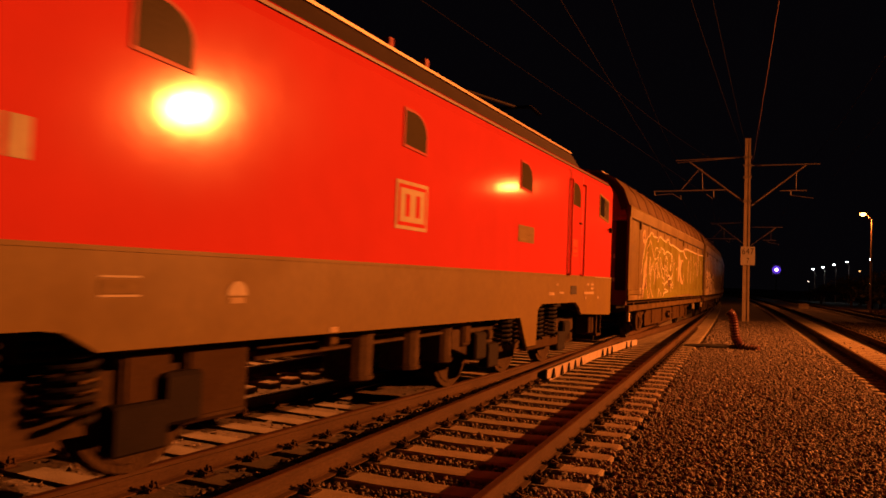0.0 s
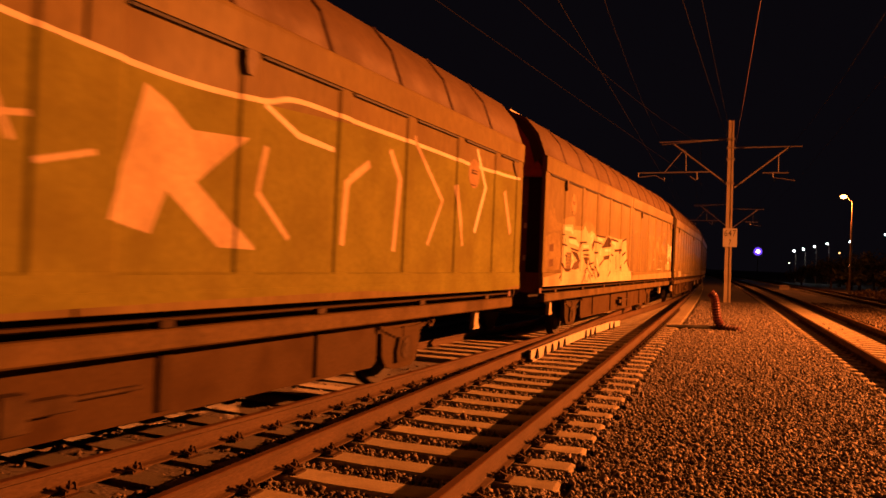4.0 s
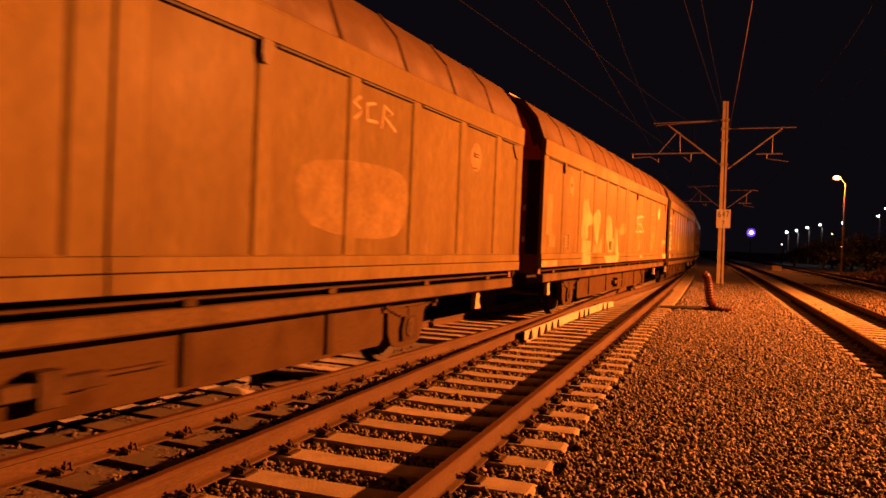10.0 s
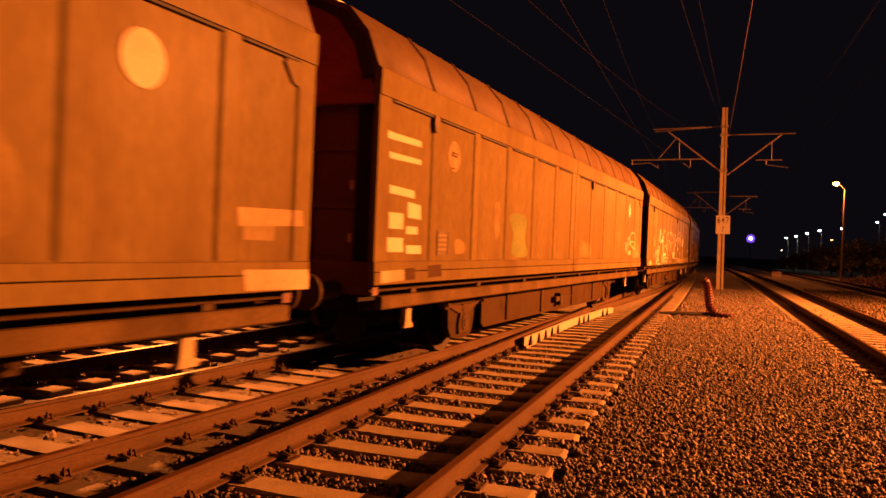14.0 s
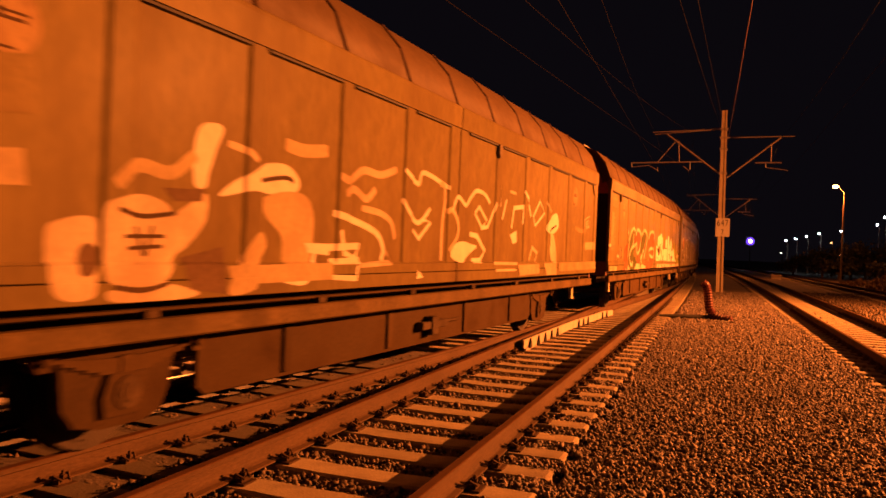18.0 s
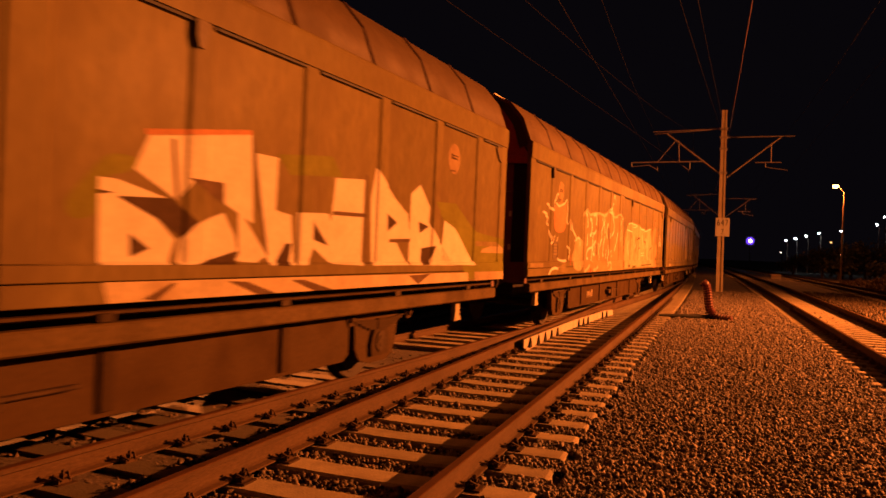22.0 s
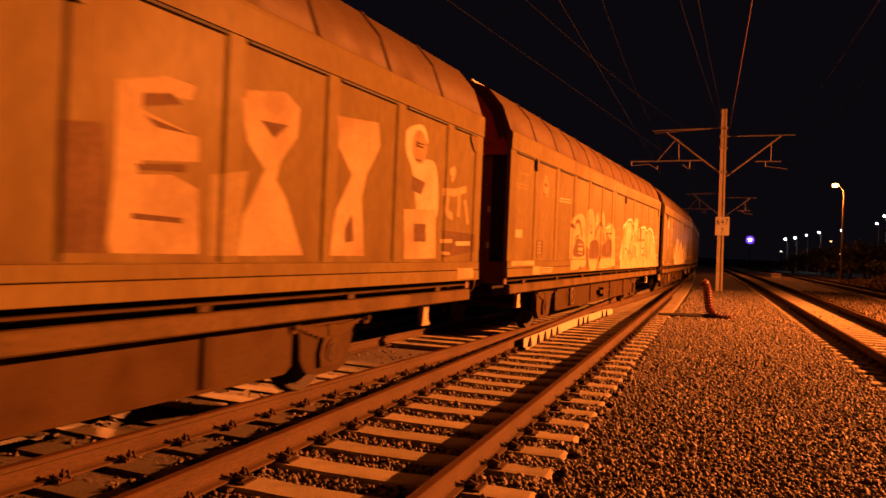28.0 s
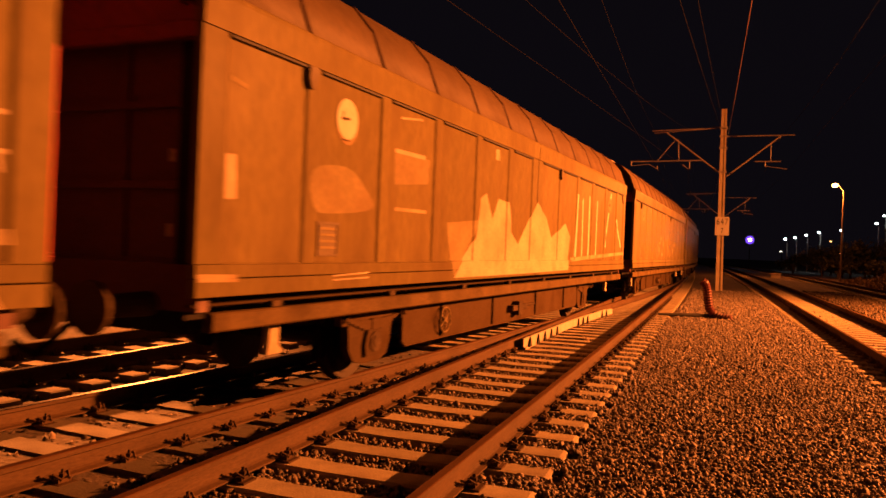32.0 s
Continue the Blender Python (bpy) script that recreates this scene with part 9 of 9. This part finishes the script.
    tube(bm, (-0.55, H - 4.3, 4.45), (0.55, H - 4.3, 4.45), 0.03, 6)
    for x in (-0.5, 0.5):
        tube(bm, (x, H - 4.3, 4.45), (x * 0.5, H - 6.4, 4.52), 0.03, 6)
        tube(bm, (x * 0.5, H - 6.4, 4.52), (x * 1.3, H - 4.0, 4.62), 0.025, 6)
    tube(bm, (-0.9, H - 4.0, 4.62), (0.9, H - 4.0, 4.62), 0.03, 6)
    tube(bm, (0.9, H - 4.0, 4.62), (1.05, H - 3.9, 4.48), 0.03, 6)
    part("pantograph", bm, M_IRON, lo, "folded pantograph")
    for d in (7.6, 8.6, 10.5):
        bm = bmesh.new()
        tube(bm, (0.6, H - d, 4.04), (0.6, H - d, 4.5), 0.07, 8)
        part("roof_insulator", bm, M_RED, lo)
    # side windows
    for d in (5.73, 9.45, 13.1, 16.4):
        bm = bmesh.new()
        prism(bm, window_shape(d, 2.90, 3.35, 0.56), "x", X + 0.003, X + 0.012)
        fr = part("window", bm, M_LOCODARK, lo, "side window with a rounded corner")
        bm = bmesh.new()
        prism(bm, window_shape(d, 2.93, 3.32, 0.49), "x", X + 0.012, X + 0.016)
        part("pane", bm, M_BLINDS, fr, "olive lit pane")
    # emblem: plain shapes in a rounded frame
    y, z = H - 9.47, 2.31
    em = part("emblem", boxes((X + 0.002, X + 0.008, y - 0.37, y + 0.37, z - 0.26, z + 0.26), bev=0.002), M_WHITE, lo, "white square emblem")
    part("emblem_field", boxes((X + 0.008, X + 0.011, y - 0.33, y + 0.33, z - 0.22, z + 0.22)), M_LOCO, em)
    part("emblem_field", boxes((X + 0.011, X + 0.014, y - 0.28, y + 0.28, z - 0.18, z + 0.18)), M_WHITE, em)
    part("emblem_field", boxes((X + 0.014, X + 0.017, y - 0.17, y - 0.07, z - 0.12, z + 0.12), (X + 0.014, X + 0.017, y + 0.07, y + 0.17, z - 0.12, z + 0.12)), M_LOCO, em)
    # data plate
    y, z = H - 5.66, 2.26
    pl = part("data_plate", boxes((X + 0.002, X + 0.008, y - 0.36, y + 0.36, z - 0.13, z + 0.12)), M_LOCOGREY, lo, "olive data plate")
    for dz in (0.08, 0.0, -0.09):
        part("plate_bar", boxes((X + 0.008, X + 0.011, y - 0.3, y + 0.3, z + dz - 0.018, z + dz + 0.018)), M_CREAM, pl)
    # running number as bars
    for k in range(6):
        y = H - 14.1 - 0.19 * k
        part("number_bar", boxes((X + 0.002, X + 0.006, y - 0.07, y + 0.07, 2.12, 2.36)), M_WHITE, lo, "white number bar")
    for d, z, a, b in ((10.9, 1.04, 0.13, 0.05), (4.24, 1.335, 0.3, 0.05), (3.66, 1.35, 0.28, 0.04), (3.92, 1.495, 0.13, 0.04), (1.85, 1.51, 0.14, 0.04), (1.5, 1.51, 0.2, 0.04), (1.76, 1.34, 0.75, 0.05), (1.5, 1.43, 0.2, 0.04), (2.0, 1.25, 0.1, 0.05), (1.0, 1.25, 0.1, 0.05)):
        part("stencil_bar", boxes((X + 0.001, X + 0.005, H - d - a / 2, H - d + a / 2, z - b / 2, z + b / 2)), M_PALE, lo, "pale stencilled bar")
    for z, b, m in ((1.487, 0.014, M_WHITE), (1.365, 0.014, M_WHITE), (1.425, 0.085, M_CREAM)):
        part("stencil_bar", boxes((X + 0.001, X + 0.005, H - 13.52, H - 13.2, z - b / 2, z + b / 2)), m, lo, "pale stencilled bar")
    part("stencil_bar", boxes((X + 0.001, X + 0.005, H - 12.33, H - 12.17, 1.30, 1.345)), M_PALE, lo, "pale stencilled bar")
    bm = bmesh.new()
    prism(bm, [(H - 12.25 + 0.11 * math.cos(a), 1.36 + 0.11 * math.sin(a)) for a in (math.pi * k / 8 for k in range(9))], "x", X + 0.001, X + 0.006)
    part("round_stencil", bm, M_WHITE, lo, "pale half-round mark")
    # cab door
    d0, d1 = 2.5, 3.28
    ya, yb = H - d1, H - d0
    door = part("door", boxes((X + 0.001, X + 0.012, ya, yb, 1.70, 3.58), bev=0.004), M_LOCO, lo, "red cab door")
    bm = bmesh.new()
    prism(bm, window_shape(2.9, 2.95, 3.38, 0.56), "x", X + 0.012, X + 0.016)
    part("door_window", bm, M_BLINDS, door, "olive lit pane")
    part("door_handle", boxes((X + 0.012, X + 0.04, yb - 0.16, yb - 0.06, 2.64, 2.67)), M_IRON, door)
    crest = part("crest", boxes((X + 0.012, X + 0.016, ya + 0.22, ya + 0.54, 2.02, 2.34)), M_LOCOPALE, door, "pale plain crest")
    part("crest_bar", boxes((X + 0.016, X + 0.019, ya + 0.27, ya + 0.49, 2.16, 2.20), (X + 0.016, X + 0.019, ya + 0.27, ya + 0.49, 2.06, 2.09)), M_LOCO, crest)
    for y in (ya - 0.06, yb + 0.06):
        part("door_recess", boxes((X + 0.001, X + 0.004, y - 0.03, y + 0.03, 1.67, 3.6)), M_LOCODARK, lo, "dark red door seam")
        bm = bmesh.new()
        tube(bm, (X + 0.06, y, 1.68), (X + 0.06, y, 3.4), 0.018, 6)
        for z in (1.68, 3.4):
            tube(bm, (X, y, z), (X + 0.06, y, z), 0.018, 6)
        part("handrail", bm, M_LOCOPALE, lo, "pale red handrail")
    # flat black plate stands for the shade inside the step recess
    st = part("step_recess", boxes((X + 0.001, X + 0.008, ya + 0.2, ya + 0.6, 1.32, 1.48)), M_BLACK, lo, "black plate for the shaded step recess")
    # cab window
    y0, y1 = H - 1.12, H - 0.28
    bm = bmesh.new()
    prism(bm, [(y0, 2.92), (y1, 2.84), (y1, 3.32), (y0, 3.40)], "x", X + 0.002, X + 0.012)
    fr = part("cab_window", bm, M_LOCOGREY, lo, "pale framed cab window")
    bm = bmesh.new()
    prism(bm, [(y0 + 0.05, 2.96), (y0 + 0.42, 2.93), (y0 + 0.42, 3.32), (y0 + 0.05, 3.35)], "x", X + 0.012, X + 0.016)
    part("pane", bm, M_GLASS, fr)
    bm = bmesh.new()
    prism(bm, [(y0 + 0.47, 2.92), (y1 - 0.05, 2.89), (y1 - 0.05, 3.28), (y0 + 0.47, 3.31)], "x", X + 0.012, X + 0.016)
    part("pane", bm, M_BLINDS, fr)
    bm = bmesh.new()
    tube(bm, (X, H - 0.3, 2.7), (X + 0.08, H - 0.3, 2.72), 0.015, 6)
    box(bm, X + 0.03, X + 0.09, H - 0.32, H - 0.28, 2.63, 2.74)
    part("mirror", bm, M_IRON, lo, "side mirror")
    # buffers and beam
    for s in (-1, 1):
        part("buffer_beam", boxes((-1.4, 1.4, s * (H + 0.12) - 0.12, s * (H + 0.12) + 0.12, 1.06, 1.36)), M_LOCOGREY, lo)
        for x in (-0.875, 0.875):
            bm = bmesh.new()
            tube(bm, (x, s * (H + 0.1), 1.06), (x, s * (H + 0.5), 1.06), 0.11, 12)
            tube(bm, (x, s * (H + 0.5), 1.06), (x, s * (H + 0.54), 1.06), 0.24, 16)
            part("buffer", bm, M_IRON, lo)
        part("coupler", boxes((-0.1, 0.1, s * (H + 0.6) - 0.4, s * (H + 0.6) + 0.4, 0.95, 1.1)), M_IRON, lo)
        bm = boxes((-1.25, 1.25, s * (H - 0.35) - 0.03, s * (H - 0.35) + 0.03, 0.32, 0.85))
        part("rail_guard", bm, M_IRON, lo)
    part("step", boxes((1.25, 1.47, H - 1.0, H - 0.6, 0.45, 0.5), (1.40, 1.46, H - 1.0, H - 0.96, 0.5, 0.95), (1.40, 1.46, H - 0.64, H - 0.6, 0.5, 0.95)), M_FRAME, lo)
    # bogies
    for c in (H - 4.7, -H + 4.7):
        bm = bmesh.new()
        for s in (-1, 1):
            prism(bm, [(c - 2.9, 0.62), (c - 2.9, 0.85), (c + 2.9, 0.85), (c + 2.9, 0.62), (c + 2.2, 0.45), (c - 2.2, 0.45)], "x", s * 1.18, s * 1.08)
        box(bm, -1.1, 1.1, c - 1.2, c - 0.9, 0.5, 0.8)
        box(bm, -1.1, 1.1, c + 0.9, c + 1.2, 0.5, 0.8)
        part("bogie_frame", bm, M_GEAR, lo)
        e = 1 if c > 0 else -1
        for y in (c + e * 0.33, c + e * 1.1, c - e * 0.5, c - e * 1.2):
            for s in (-1, 1):
                bm = coil(s * 1.16, y, 0.58, 1.14, 0.21, 0.022, 8)
                part("coil_spring", bm, M_IRON, lo, "dark coil spring")
        for s in (-1, 1):
            part("lower_beam", boxes((s * 1.16, s * 1.30, c - 0.2, c + e * 2.5, 0.40, 0.58) if e > 0 else (s * 1.16, s * 1.30, c - 2.5, c + 0.2, 0.40, 0.58), bev=0.02), M_FRAME, lo, "brown lower bogie beam")
        for k in (-2.15, 0, 2.15):
            for s in (-1, 1):
                bm = boxes((s * 1.06, s * 1.3, c + k - 0.2, c + k + 0.2, 0.42, 0.8), bev=0.03)
                part("axle_box", bm, M_IRON, lo)
            wheelset(lo, c + k, 0.60, M_GEAR)
        for ya, yb in ((c + 1.5, c + 2.0), (c - 1.9, c - 1.5)):
            part("sand_box", boxes((1.15, 1.31, ya, yb, 0.28, 0.62), bev=0.02), M_IRON, lo)
    # tanks and boxes between the bogies
    for d, r, top in ((7.75, 0.20, 0.98), (8.75, 0.23, 0.98), (9.9, 0.26, 1.0)):
        bm = bmesh.new()
        tube(bm, (1.02, H - d, 0.46), (1.02, H - d, top), r, 18)
        for z in (0.46, top - 0.08):
            tube(bm, (1.02, H - d, z), (1.02, H - d, z + 0.04), r + 0.015, 18)
        part("air_tank", bm, M_GEAR, lo, "brown upright cylindrical tank")
    for ya, yb, x0, z0 in ((12.5, 11.75, 0.35, 0.38), (13.1, 12.6, 0.55, 0.55), (7.35, 7.05, 0.6, 0.62)):
        bm = boxes((x0, 1.22, H - ya, H - yb, z0, 1.02), bev=0.03)
        box_part = part("equipment_box", bm, M_GEAR, lo, "brown equipment box under the floor")
        part("box_lid", boxes((1.22, 1.235, H - ya + 0.06, H - yb - 0.06, z0 + 0.06, 0.96), bev=0.006), M_FRAME, box_part)
    part("main_beam", boxes((-1.05, -0.75, -H + 7.3, H - 7.3, 0.55, 1.05), (0.2, 0.4, -H + 7.3, H - 7.3, 0.85, 1.05)), M_IRON, lo)
    bm = bmesh.new()
    tube(bm, (1.15, H - 11.6, 0.80), (1.15, H - 7.2, 0.84), 0.022, 6)
    tube(bm, (1.18, H - 11.6, 0.90), (1.18, H - 7.2, 0.92), 0.015, 6)
    part("brake_pipe", bm, M_GEAR, lo)
    for d, z in ((10.6, 0.93), (13.4, 0.80), (6.5, 0.75)):
        part("valve", boxes((1.20, 1.30, H - d - 0.08, H - d + 0.08, z - 0.07, z + 0.07), bev=0.02), M_SOLE, lo, "small olive valve cover")
    part("equipment_box", boxes((1.0, 1.28, H - 0.87, H - 0.17, 0.45, 0.85), bev=0.02), M_FRAME, lo)
    return lo


loco = locomotive()


# ---------------------------------------------------------------- the train's way
def lead(t):
    """Place of the first wagon's leading end, in metres ahead of the camera."""
    return 19.0063 - 5.99367 * t - 0.0062688 * t * t


def on_track(mid, reach):
    ya, yb = mid - reach, mid + reach
    xa, xb, za, zb = train_x(ya), train_x(yb), train_z(ya), train_z(yb)
    return Matrix.LocRotScale(((xa + xb) / 2, mid, (za + zb) / 2), Euler((math.atan2(zb - za, yb - ya), 0, -math.atan2(xb - xa, yb - ya))), None)


def roll_wheels(car, r, rows):
    for w in [c for c in car.children if c.name.startswith("wheelset")]:
        at = w.location.copy()
        walk(w, [(t, Matrix.Translation(at) @ Matrix.Rotation(a / r, 4, "X")) for t, a in rows])


def motions():
    steps = [t * 1.0 for t in range(33)]
    # way travelled towards the camera turns the wheels about their axle
    way = [(t, lead(0) - lead(t)) for t in [k * 0.1 for k in range(321)]]
    walk(loco, [(t, on_track(lead(t) - LOCO_GAP - LOCO_HALF, 4.9)) for t in steps])
    roll_wheels(loco, 0.60, way)
    for i, w in enumerate(wagons):
        walk(w, [(t, on_track(lead(t) + PITCH * i + END, AXLE)) for t in steps])
        roll_wheels(w, R_WHEEL, way)


motions()
